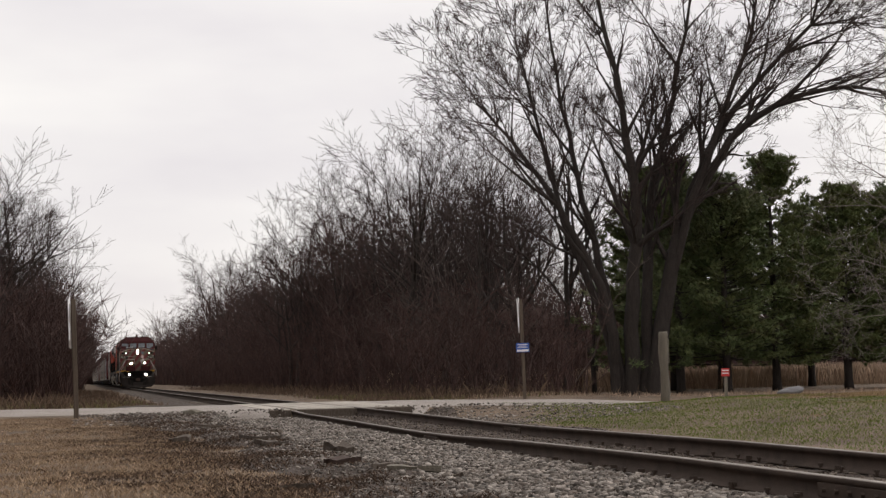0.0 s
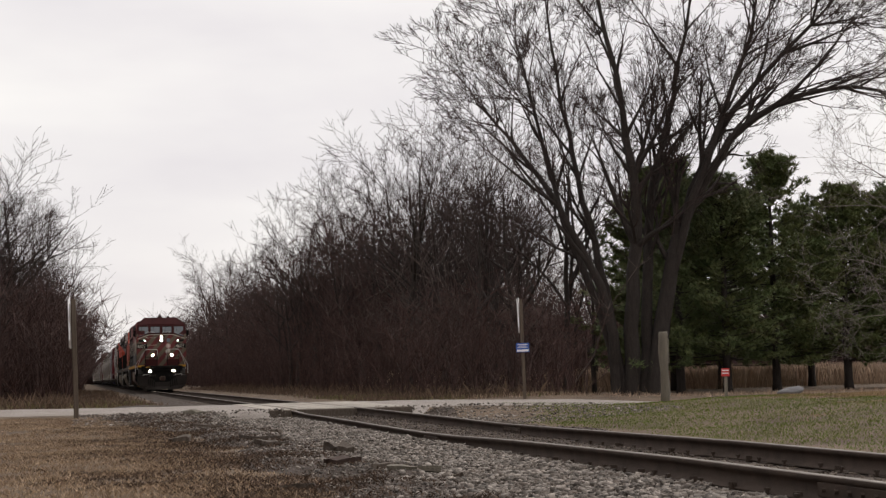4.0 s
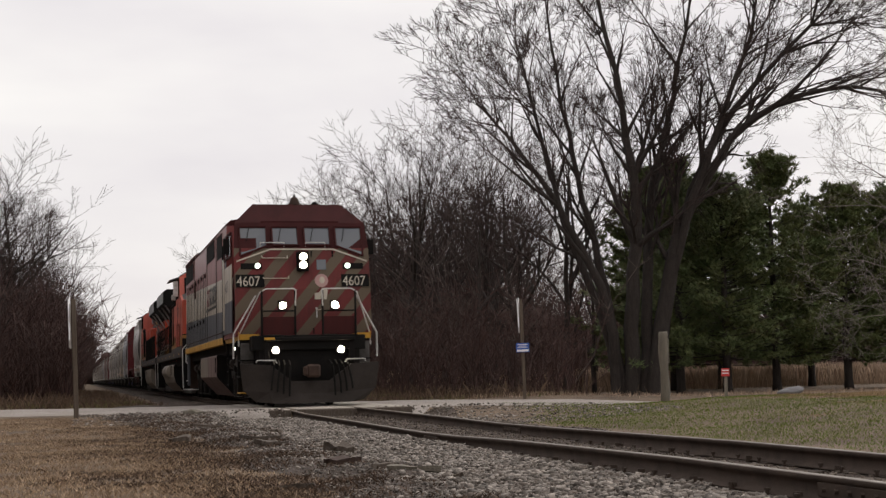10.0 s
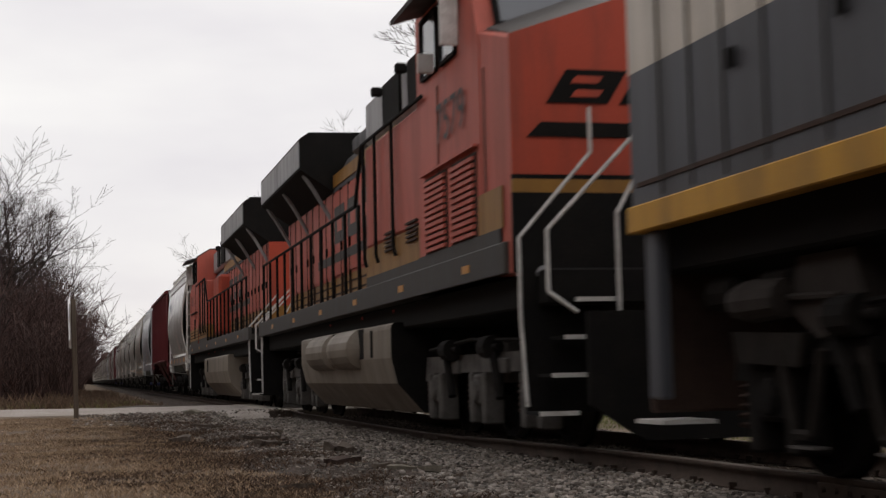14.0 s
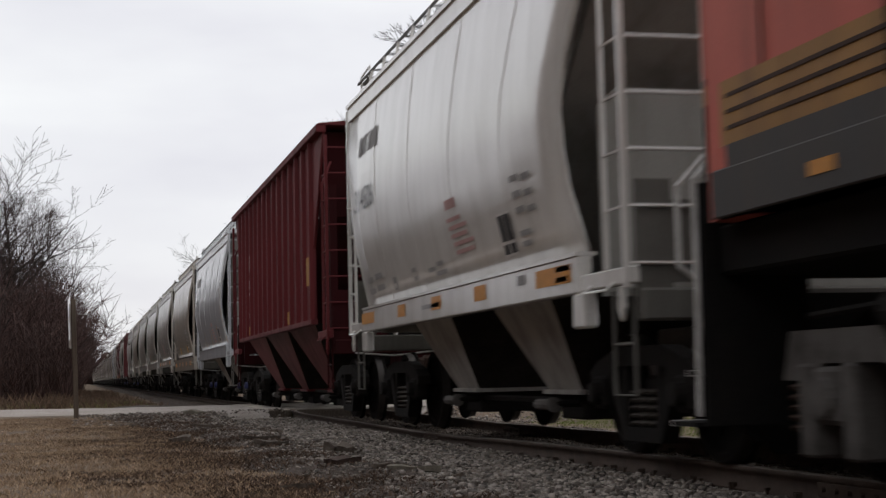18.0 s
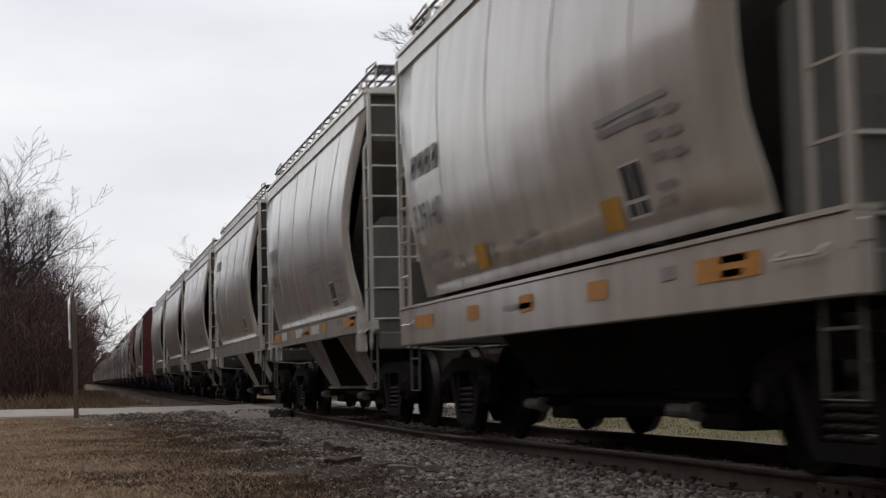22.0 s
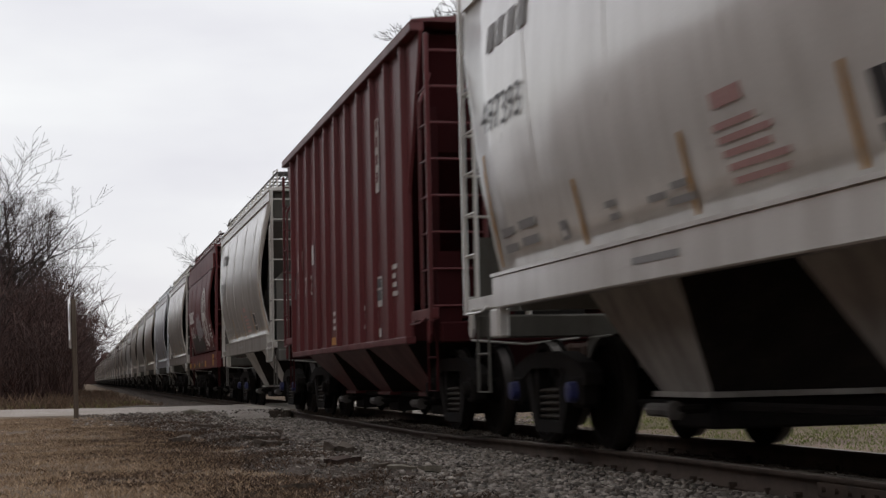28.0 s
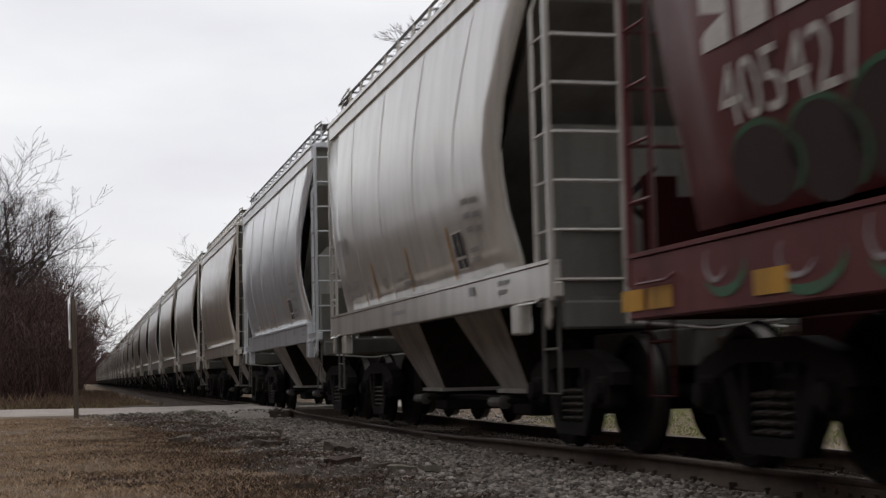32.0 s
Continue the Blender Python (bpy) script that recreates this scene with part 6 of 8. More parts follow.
oval = patch(c10, "emblem_bar", -3.22, -2.98, 3.15, 4.15, M["decal_white"], flat=F10, label="white upright oval emblem")
for z in (3.28, 3.52, 3.76, 3.98):
    patch(oval, "emblem_field", -3.17, -3.03, z, z + 0.14, M["maroon_car"], flat=F10 + 0.004)
c11 = round_hopper("hopper_car", "weathered grey covered hopper with ochre stripes and red print", 202.75, M["dust_car"], 4.5, caps="cap_blue")
hopper_marks(c11, "492209", 4.5, stripes=4)
c12 = round_hopper("hopper_car", "maroon covered hopper with white round emblem and graffiti", 215.35, M["maroon_car"], 4.3, deep=True)
letters(c12, "405427", 3.56, 2.14, 0.52, M["decal_white"], wide=1.08)
for k in range(4):
    bars(c12, 3.66 - k * 0.50, 2.62, 0.40, 0.40, 1, M["decal_white"])


def disc(parent, y, z, r0, r1, name, material, squash=1.0, dx=0.006):
    V, F = [], []
    n = 40
    for i in range(n):
        a = 2 * math.pi * i / n
        for r in (r0, r1):
            zz = z + r * math.sin(a)
            V.append((-side_x(zz) - dx, y + r * squash * math.cos(a), zz))
    for i in range(n):
        j = (i + 1) % n
        F.append((2 * i, 2 * i + 1, 2 * j + 1, 2 * j))
    return soup(name, V, F, material, parent)


emblem = disc(c12, -2.17, 2.66, 0.76, 0.92, "emblem", M["decal_white"])
emblem["label"] = "white round emblem with a cross"
disc(emblem, -2.17, 2.66, 0.46, 0.57, "emblem_ring", M["decal_white"])
for k in range(24):
    a = 2 * math.pi * k / 24
    disc(emblem, -2.17 + 0.665 * math.cos(a), 2.66 + 0.665 * math.sin(a), 0.0, 0.05, "emblem_mark", M["decal_white"])
patch(emblem, "emblem_bar", -2.32, -2.02, 2.06, 3.26, M["decal_white"], rows=8)
patch(emblem, "emblem_bar", -2.72, -1.62, 2.54, 2.80, M["decal_white"])
# spray-painted shapes: a chalky ghost, a dark bubble word edged in green, loops on the sill
def swirl(y, z, ry, rz, a0, a1, w, material, dx):
    """A stroke of spray paint along part of an ellipse, swelling in its middle."""
    V, F, n = [], [], 14
    for k in range(n + 1):
        a = radians(a0 + (a1 - a0) * k / n)
        d = w * (0.25 + math.sin(math.pi * k / n))
        for e in (-0.5, 0.5):
            yy, zz = y + (ry + e * d) * math.cos(a), z + (rz + e * d) * math.sin(a)
            V.append((-(side_x(zz) if zz > 1.6 else 1.602) - dx, yy, zz))
    for k in range(n):
        F.append((2 * k, 2 * k + 1, 2 * k + 3, 2 * k + 2))
    return soup("spray_paint", V, F, material, c12)


for k in range(9):
    y = 0.95 - k * 0.26
    patch(c12, "spray_paint", y - 0.10, y + 0.11, 1.98 + 0.02 * k, 2.40 + 0.36 * math.sin(0.5 + k * 0.34) + 0.12 * (k % 2), M["graffiti_white"], tilt=0.05, rows=6, label="chalky white spray paint")
for y, z, ry, rz in ((3.2, 1.88, 0.42, 0.24), (2.5, 1.86, 0.40, 0.28), (1.75, 1.90, 0.48, 0.30), (0.95, 1.88, 0.42, 0.28), (0.2, 1.86, 0.40, 0.26), (-0.5, 1.84, 0.36, 0.2)):
    disc(c12, y, z, 0.0, rz, "spray_paint", M["graffiti_dark"], ry / rz, 0.009)
    swirl(y, z, ry, rz, 20, 170, 0.034, M["graffiti_green"], 0.012)
    swirl(y - 0.05, z, ry * 0.96, rz, 150, 235, 0.04, M["graffiti_green"], 0.014)
for y, z, ry, rz in ((3.75, 1.34, 0.30, 0.17), (2.7, 1.30, 0.42, 0.18), (1.8, 1.34, 0.28, 0.20), (0.9, 1.32, 0.35, 0.18), (-0.2, 1.34, 0.30, 0.16)):
    swirl(y, z, ry, rz, 170, 330, 0.055, M["graffiti_green"], 0.006)
    swirl(y + 0.1, z + 0.03, ry * 0.5, rz * 0.7, 200, 400, 0.03, M["graffiti_white"], 0.008)
for y, h in ((5.25, 0.15), (4.75, 0.15), (3.12, 0.15), (1.0, 0.15), (-1.4, 0.18), (-4.2, 0.34)):
    patch(c12, "reflector_tape", y - 0.21, y + 0.21, 1.12, 1.12 + h, M["yellow"], flat=1.606, rows=1)
p = patch(c12, "data_panel", -3.62, -3.22, 1.70, 2.12, M["decal_white"], label="white-edged data panel")
q = patch(p, "panel_field", -3.59, -3.25, 1.73, 2.02, M["maroon_car"])
for v in q.data.vertices:
    v.co.x -= 0.004
bars(c12, -3.7, 2.3, 0.4, 0.06, 4, M["decal_white"])
bars(c12, -1.3, 2.0, 0.4, 0.06, 4, M["decal_white"])
part("roof_band", B(-1.665, -1.62, -5.1, 5.1, 4.0, 4.42), M["maroon_car"], c12)
c13 = round_hopper("hopper_car", "dusty warm grey curved-side covered hopper", 228.0, M["dust_car"], 4.5, full=True)
hopper_marks(c13, "", 4.5, stripes=3, red=0)
c14 = round_hopper("hopper_car", "pale bluish-white covered hopper", 240.6, M["blue_car"], 4.55)
hopper_marks(c14, "", 4.55, stripes=4, red=0)
tail = [("tan_car", "tan weathered covered hopper"), ("dust_car", "dusty grey covered hopper"), ("tan_car", "tan weathered covered hopper"), ("white_car", "pale grey covered hopper"), ("dust_car", "dusty grey covered hopper")]
for i in range(30):
    mk, lb = tail[i % 5]
    round_hopper("hopper_car", lb + " in a long train", 253.3 + i * 12.75, M[mk], 4.55, roll=False, detail=False)

# ================= locomotives =================


def loco_truck(parent, y, u, axles, r, material, gap, name="truck"):
    a, b = axles[0] - 0.55, axles[-1] + 0.55

    def frame_mesh(e):
        x0, x1 = min(e * 1.02, e * 1.20), max(e * 1.02, e * 1.20)
        return slab(bmesh.new(), [(a, 0.62), (a + 0.1, 0.92), (b - 0.1, 0.92), (b, 0.62), (b - 0.35, 0.62), (b - 0.5, 0.72), (a + 0.5, 0.72), (a + 0.35, 0.62)], x0, x1)
    tr = piece(name, ("ltruck", material.name), lambda: B(-1.0, 1.0, -0.4, 0.4, 0.6, 1.05, bevel=0.03), material, parent, pose(0, y, 0))
    for e in (-1, 1):
        piece("side_frame", ("lframe", e, tuple(axles), material.name), lambda: frame_mesh(e), material, tr)
        for ax in axles:
            for dy in (-0.255, 0.255):
                piece("pedestal", ("pedestal", e, material.name), lambda: B(min(e * 1.0, e * 1.22), max(e * 1.0, e * 1.22), -0.085, 0.085, 0.16, 0.72, bevel=0.02), material, tr, pose(0, ax + dy, 0))
        for dy in (-0.98, 1.0):
            piece("damper", "ldamper", lambda: rod([(0, -0.12, 0.45), (0, 0.12, 0.95)], 0.05, 8), M["truck"], tr, pose(e * 1.27, dy, 0))
            piece("frame_pad", ("lpad", material.name), lambda: B(-0.03, 0.03, -0.26, 0.26, 0.70, 0.86, bevel=0.015), material, tr, pose(e * 1.22, dy, 0))
    for ax in axles:
        wheelset(tr, ax, r, u + y, True)
        for s in (0, 180):
            piece("journal_box", ("journal", material.name), lambda: lathe(box(bmesh.new(), -1.22, -1.0, -0.16, 0.16, 0.36, 0.70, bevel=0.03), [(-1.27, 0.04), (-1.26, 0.11), (-1.2, 0.13)], 12, "x", (0, 0, 0.52)), material, tr, pose(0, ax if s == 0 else ax, 0, 0, 0, s))
            piece("coil_spring", "lspring", lambda: coil(-1.12, 0.46), M["rust"], tr, pose(0, ax, 0, 0, 0, s))
    for s in (-1, 1):
        for k in (-0.8, 0.9):
            piece("brake_cylinder", "brakecyl", lambda: lathe(bmesh.new(), [(-0.3, 0.03), (-0.12, 0.03), (-0.12, 0.12), (0.16, 0.12), (0.2, 0.08)], 12, "y"), material, tr, pose(s * 1.28, k, 0.98))
        piece("brake_pipe", ("bpipe", s), lambda: rod([(s * 1.24, axles[0], 1.02), (s * 1.26, 0, 1.08), (s * 1.24, axles[-1], 1.0)], 0.022, 5), M["truck"], tr)
    return tr


def lamp_pair(parent, pts, r=0.10, depth=0.10):
    for x, y, z in pts:
        h = part("lamp_housing", lathe(bmesh.new(), [(0.0, r * 1.25), (depth, r * 1.25)], 16, "y", (x, y, z)), M["black"], parent)
        part("lamp_lens", lathe(bmesh.new(), [(-0.025, r * 0.5), (-0.012, r * 0.9), (-0.002, r)], 16, "y", (x, y, z)), M["lamp"], h, "brightly lit lens")


# ---- leading cowl unit: origin at the headlamp, nose towards negative y ----
L1 = vehicle("diesel_locomotive", "red, cream and slate-blue cowl diesel locomotive with lit headlamps", "locomotive", "locomotives", 0.0)
# colour bands that climb a little towards the rear: foot and top at the cab, foot and top at the tail
for za, zb, zc, zd, mk in ((1.85, 2.56, 1.85, 2.80, "bc_blue"), (2.56, 3.44, 2.80, 3.84, "bc_white"), (3.44, 4.86, 3.84, 4.94, "bc_side")):
    part("cowl_panel", slab(bmesh.new(), [(3.1, za), (3.1, zb), (18.86, zd), (18.86, zc)], -1.62, 1.62), M[mk], L1)
part("cowl_roof", prism(bmesh.new(), [(-1.62, 4.84), (-1.62, 4.90), (-1.50, 5.0), (-1.05, 5.06), (1.05, 5.06), (1.50, 5.0), (1.62, 4.90), (1.62, 4.84)], 3.1, 18.86), M["bc_roof"], L1)
part("radiator_hood", prism(bmesh.new(), [(-1.64, 4.90), (-1.64, 4.99), (-1.50, 5.10), (1.50, 5.10), (1.64, 4.99), (1.64, 4.90)], 14.6, 18.88), M["bc_roof"], L1)
part("underframe", B(-1.40, 1.40, -0.85, 19.0, 1.38, 1.74, bevel=0.02), M["black"], L1)
for s in (-1, 1):
    part("sill_stripe", B(min(s * 1.52, s * 1.66), max(s * 1.52, s * 1.66), 1.0, 18.88, 1.66, 1.85, bevel=0.01), M["yellow"], L1, "worn yellow sill band")
    # panel seams, doors and latches
    for y in (6.2, 9.4, 10.1, 10.75, 11.4, 12.05, 12.7, 13.35, 14.0, 14.65, 15.35, 16.05, 16.75, 17.3, 17.8, 18.3):
        strong = y in (6.2, 9.4, 14.65)
        wd = 0.03 if strong else 0.010
        part("panel_batten", B(min(s * 1.615, s * 1.634), max(s * 1.615, s * 1.634), y - wd, y + wd, 1.88, 4.84 if strong else 4.10), M["bn_grey"], L1)
    part("panel_rail", B(min(s * 1.615, s * 1.63), max(s * 1.615, s * 1.63), 3.12, 18.76, 1.98, 2.01), M["rust"], L1)
    for y, z, w, h in ((18.3, 4.50, 0.7, 0.56), (17.5, 4.50, 0.86, 0.56), (16.5, 4.50, 0.86, 0.56), (15.5, 4.50, 0.86, 0.56), (8.0, 4.52, 2.5, 0.50), (5.1, 4.42, 1.5, 0.62)):
        fr = part("intake_grille", B(min(s * 1.60, s * 1.635), max(s * 1.60, s * 1.635), y - w / 2, y + w / 2, z - h / 2, z + h / 2), M["black"], L1)
        part("grille_frame", B(min(s * 1.62, s * 1.65), max(s * 1.62, s * 1.65), y - w / 2 - 0.03, y + w / 2 + 0.03, z + h / 2, z + h / 2 + 0.04), M["bc_roof"], fr)
    for k in range(12):
        y = 10.0 + k * 0.65
        part("door_latch", B(min(s * 1.62, s * 1.66), max(s * 1.62, s * 1.66), y - 0.03, y + 0.03, 2.5 if k % 2 else 3.9, 2.62 if k % 2 else 4.02), M["black"], L1)
    # grab iron loop, ladder by the cab
    for y in (3.16, 3.52):
        part("door_handrail", rod([(s * 1.66, y, 1.6), (s * 1.69, y, 1.7), (s * 1.69, y, 4.3), (s * 1.64, y, 4.36)], 0.02, 6), M["black"], L1)
    part("side_door", B(min(s * 1.615, s * 1.63), max(s * 1.615, s * 1.63), 3.2, 3.5, 1.95, 4.4), M["bc_blue"], L1)
    for k in range(3):
        part("ladder_rung", tube(bmesh.new(), (s * 1.58, 3.16, 0.55 + k * 0.36), (s * 1.58, 3.60, 0.55 + k * 0.36), 0.016, 5), M["black"], L1)
    part("step_ladder", rod([(s * 1.58, 3.16, 0.5), (s * 1.58, 3.16, 1.66)], 0.02, 5, rod([(s * 1.58, 3.60, 0.5), (s * 1.58, 3.60, 1.66)], 0.02, 5)), M["black"], L1)
    # fuel tank flank
    prof = [(s * 1.56, 1.41), (s * 1.58, 1.37), (s * 1.58, 0.77), (s * 1.05, 0.20), (0, 0.20), (0, 1.41)]
    part("fuel_tank", prism(bmesh.new(), prof, 6.85, 12.7), M["pink_tank"], L1, "washed-out red fuel tank")
    # thin black cap stands for the shadow on the tank's front end
    part("tank_end", prism(bmesh.new(), prof, 6.82, 6.846), M["black"], L1)
    part("tank_patch", B(min(s * 1.575, s * 1.585), max(s * 1.575, s * 1.585), 9.79, 12.68, 0.785, 1.36), M["tank"], L1, "pale primer patch")
    part("sight_glass", B(min(s * 1.58, s * 1.60), max(s * 1.58, s * 1.60), 7.06, 7.22, 0.90, 1.34), M["black"], L1)
    for y, z in ((5.6, 1.25), (13.5, 1.22), (14.3, 1.2), (17.4, 1.2), (2.4, 1.25), (18.2, 1.2)):
        part("air_valve", lathe(bmesh.new(), [(-0.22, 0.05), (-0.18, 0.12), (0.18, 0.12), (0.22, 0.05)], 10, "y", (s * 1.2, y, z)), M["truck"], L1)
part("pipe_loop", rod([(-1.65, 14.1 + 0.26 * math.cos(k * 0.4488), 3.78 + 0.30 * math.sin(k * 0.4488)) for k in range(15)], 0.018, 5), M["rust"], L1)
# road-side lettering block of the owner's name, drawn as plain slabs
for k in range(6):
    y = 9.35 - k * 0.52
    o = patch(L1, "painted_letter_block", y - 0.44, y, 2.94, 3.44, M["bc_red"] if k < 2 else M["bn_grey"], flat=1.636, tilt=-0.15, label="faded painted lettering block")
    o2 = patch(o, "letter_gap", y - 0.31, y - 0.14, 3.02 if k % 2 else 3.16, 3.34, M["bc_white"], flat=1.640, tilt=-0.15)
patch(L1, "painted_stripe", 6.0, 9.6, 2.78, 2.86, M["bn_grey"], flat=1.637)
letters(L1, "4607", 2.3, 2.95, 0.42, M["decal_dark"], flat=1.748)
# cab and nose: slopes back from the pilot face to the windscreen
bm = bmesh.new()
slab(bm, [(-0.02, 1.75), (-0.01, 2.40), (0.03, 2.94), (0.12, 3.40), (0.24, 3.98), (0.52, 4.66), (0.95, 5.18), (3.1, 5.18), (3.1, 1.75)], -1.72, 1.72)
for v in bm.verts:
    if v.co.z > 4.9:
        v.co.x *= 0.67
    elif v.co.z > 4.5:
        v.co.x *= 0.97
for f in bm.faces:
    c = f.calc_center_median()
    f.material_index = 3 if c.z > 4.1 else 4 if c.y < 0.4 else 2
cab = part("cab", bm, [M["bc_blue"], M["bc_white"], M["bc_red"], M["bc_roof"], M["bc_stripe"]], L1)
# side colour panels of the cab
for s in (-1, 1):
    for z0, z1, mt in ((1.88, 2.69, "bc_blue"), (2.69, 3.62, "bc_white")):
        part("cab_side_panel", B(min(s * 1.71, s * 1.73), max(s * 1.71, s * 1.73), 0.75, 3.08, z0, z1), M[mt], cab)
    for y0, y1 in ((0.72, 1.62), (1.78, 2.5)):
        w = part("side_window", B(min(s * 1.71, s * 1.735), max(s * 1.71, s * 1.735), y0, y1, 3.82, 4.42), M["glass"], cab)
        part("window_frame", rod([(s * 1.74, y0, 3.82), (s * 1.74, y1, 3.82), (s * 1.74, y1, 4.42), (s * 1.74, y0, 4.42), (s * 1.74, y0, 3.82)], 0.03, 4), M["bc_roof"], w)
    part("window_mirror", B(min(s * 1.78, s * 1.94), max(s * 1.78, s * 1.94), 0.66, 0.70, 3.85, 4.25, bevel=0.01), M["black"], cab)
    part("cab_door", B(min(s * 1.725, s * 1.745), max(s * 1.725, s * 1.745), 2.62, 3.02, 2.0, 3.9, bevel=0.01), M["bc_white"], cab)


def nose_pt(x, z, out=0.012):
    """A place on the sloping front."""
    y = float(np.interp(z, [1.75, 2.40, 2.94, 3.40, 3.98, 4.66], [-0.02, -0.01, 0.03, 0.12, 0.24, 0.52]))
    return (x, y - out, z)


def nose_patch(name, pts, material, parent, out=0.012, label=""):
    """A painted or glazed shape on the front, with a small thickness."""
    V = [nose_pt(x, z, out) for x, z in pts] + [nose_pt(x, z, -0.02) for x, z in pts]
    n = len(pts)
    bm = bmesh.new()
    vs = [bm.verts.new(v) for v in V]
    bm.faces.new(vs[:n])
    for i in range(n):
        bm.faces.new((vs[i], vs[(i + 1) % n], vs[n + (i + 1) % n], vs[n + i]))
    return part(name, bm, material, parent, label)


for x0, x1, za, zb in ((-1.56, -0.88, 3.78, 4.04), (-0.74, -0.08, 4.06, 4.06), (0.08, 0.74, 4.06, 4.06), (0.88, 1.56, 4.04, 3.78)):
    q = [(x0, za), (x1, zb), (x1, 4.54), (x0, 4.54)]
    g = nose_patch("windscreen", q, M["glass"], cab, 0.016, "dark windscreen pane reflecting grey sky")
    part("window_frame", rod([nose_pt(x, z, 0.03) for x, z in q + q[:1]], 0.03, 4), M["bc_roof"], g)
    part("wiper", rod([nose_pt((x0 + x1) / 2 - 0.1, 4.50, 0.05), nose_pt((x0 + x1) / 2 - 0.18, 4.16, 0.05)], 0.012, 4), M["black"], g)
nose_patch("nose_trim", [(-1.66, 3.62), (-0.80, 3.93), (-0.80, 3.97), (-1.66, 3.66)], M["bc_white"], cab, 0.02)
nose_patch("nose_trim", [(0.80, 3.93), (1.66, 3.62), (1.66, 3.66), (0.80, 3.97)], M["bc_white"], cab, 0.02)
nose_patch("nose_trim", [(-0.80, 3.93), (0.80, 3.93), (0.80, 3.97), (-0.80, 3.97)], M["bc_white"], cab, 0.02)
for x in (0.24, 0.78):
    nose_patch("nose_door_seam", [(x - 0.018, 1.8), (x + 0.018, 1.8), (x + 0.018, 3.9), (x - 0.018, 3.9)], M["black"], cab, 0.014)
# plain round emblem and a pale patch below it
n = 20
em = nose_patch("nose_emblem", [(0.47 + 0.17 * math.cos(6.2832 * k / n), 3.14 + 0.17 * math.sin(6.2832 * k / n)) for k in range(n)], M["decal_red"], cab, 0.018, "plain red round emblem")
nose_patch("emblem_centre", [(0.48 + 0.07 * math.cos(6.2832 * k / n), 3.15 + 0.09 * math.sin(6.2832 * k / n)) for k in range(n)], M["bc_white"], em, 0.024)
nose_patch("nose_patch", [(0.28, 2.66), (0.58, 2.66), (0.62, 2.90), (0.48, 2.96), (0.40, 2.84), (0.28, 2.82)], M["bc_white"], cab, 0.018, "chipped pale paint patch")
for x0, x1, z in ((-1.02, -0.38, 3.72), (-1.0, -0.36, 3.20), (0.30, 0.46, 2.40)):
    part("grab_iron", rod([nose_pt(x0, z + 0.06, 0.0), nose_pt(x0, z, 0.06), nose_pt(x1, z, 0.06), nose_pt(x1, z + 0.06, 0.0)], 0.012, 5), M["bc_white"], cab)
for x0, x1 in ((-1.05, -0.45), (0.1, 0.6)):
    part("window_rail", rod([nose_pt(x0, 4.02, 0.0), nose_pt(x0, 4.12, 0.08), nose_pt(x1, 4.12, 0.08), nose_pt(x1, 4.02, 0.0)], 0.012, 5), M["steel_rail"], cab)
for s in (-1, 1):
    nb = nose_patch("number_board", [(s * 1.69, 2.98), (s * 0.98, 2.98), (s * 0.98, 3.30), (s * 1.69, 3.30)], M["black"], cab, 0.03, "black number board with cream digits")
    me = text_mesh("4607", 0.36)
    me.materials.append(M["bc_white"])
    for v in me.vertices:
        x, z = v.co.x * 0.82 - 0.335 + s * 1.34, v.co.y + 3.01
        v.co = nose_pt(x, z, 0.036)
    o = new("road_number", me)
    o.parent = nb
    mk = part("marker_lamp", lathe(bmesh.new(), [(-0.08, 0.05), (-0.05, 0.085), (0.1, 0.095)], 14, "y", (s * 1.144, nose_pt(0, 3.517)[1], 3.517)), M["black"], cab)
    part("marker_lens", lathe(bmesh.new(), [(-0.10, 0.03), (-0.09, 0.06), (-0.078, 0.07)], 12, "y", (s * 1.144, nose_pt(0, 3.517)[1], 3.517)), M["class"], mk)
    nose_patch("marker_panel", [(s * 1.03, 3.44), (s * 1.03, 3.59), (s * 1.56, 3.59), (s * 1.56, 3.44)], M["black"], cab, 0.012)
# headlamps above one another in a dark housing, two lower pairs
part("headlamp_box", B(-0.15, 0.15, 0.0, 0.30, 3.38, 3.88, bevel=0.02), M["black"], cab)
lamp_pair(L1, [(0, -0.03, 3.745), (0, -0.03, 3.535)], 0.088)
lamp_pair(L1, [(-0.65, -0.86, 2.474), (0.65, -0.86, 2.474)], 0.085)
lamp_pair(L1, [(-0.83, -0.84, 1.383), (0.78, -0.84, 1.383)], 0.085)
nose_patch("nose_window", [(0.36, 3.42), (0.60, 3.42), (0.60, 3.68), (0.36, 3.68)], M["glass"], cab, 0.02)
part("door_handle", rod([(0.32, -0.06, 2.2), (0.32, -0.06, 2.45)], 0.014, 5), M["steel_rail"], cab)
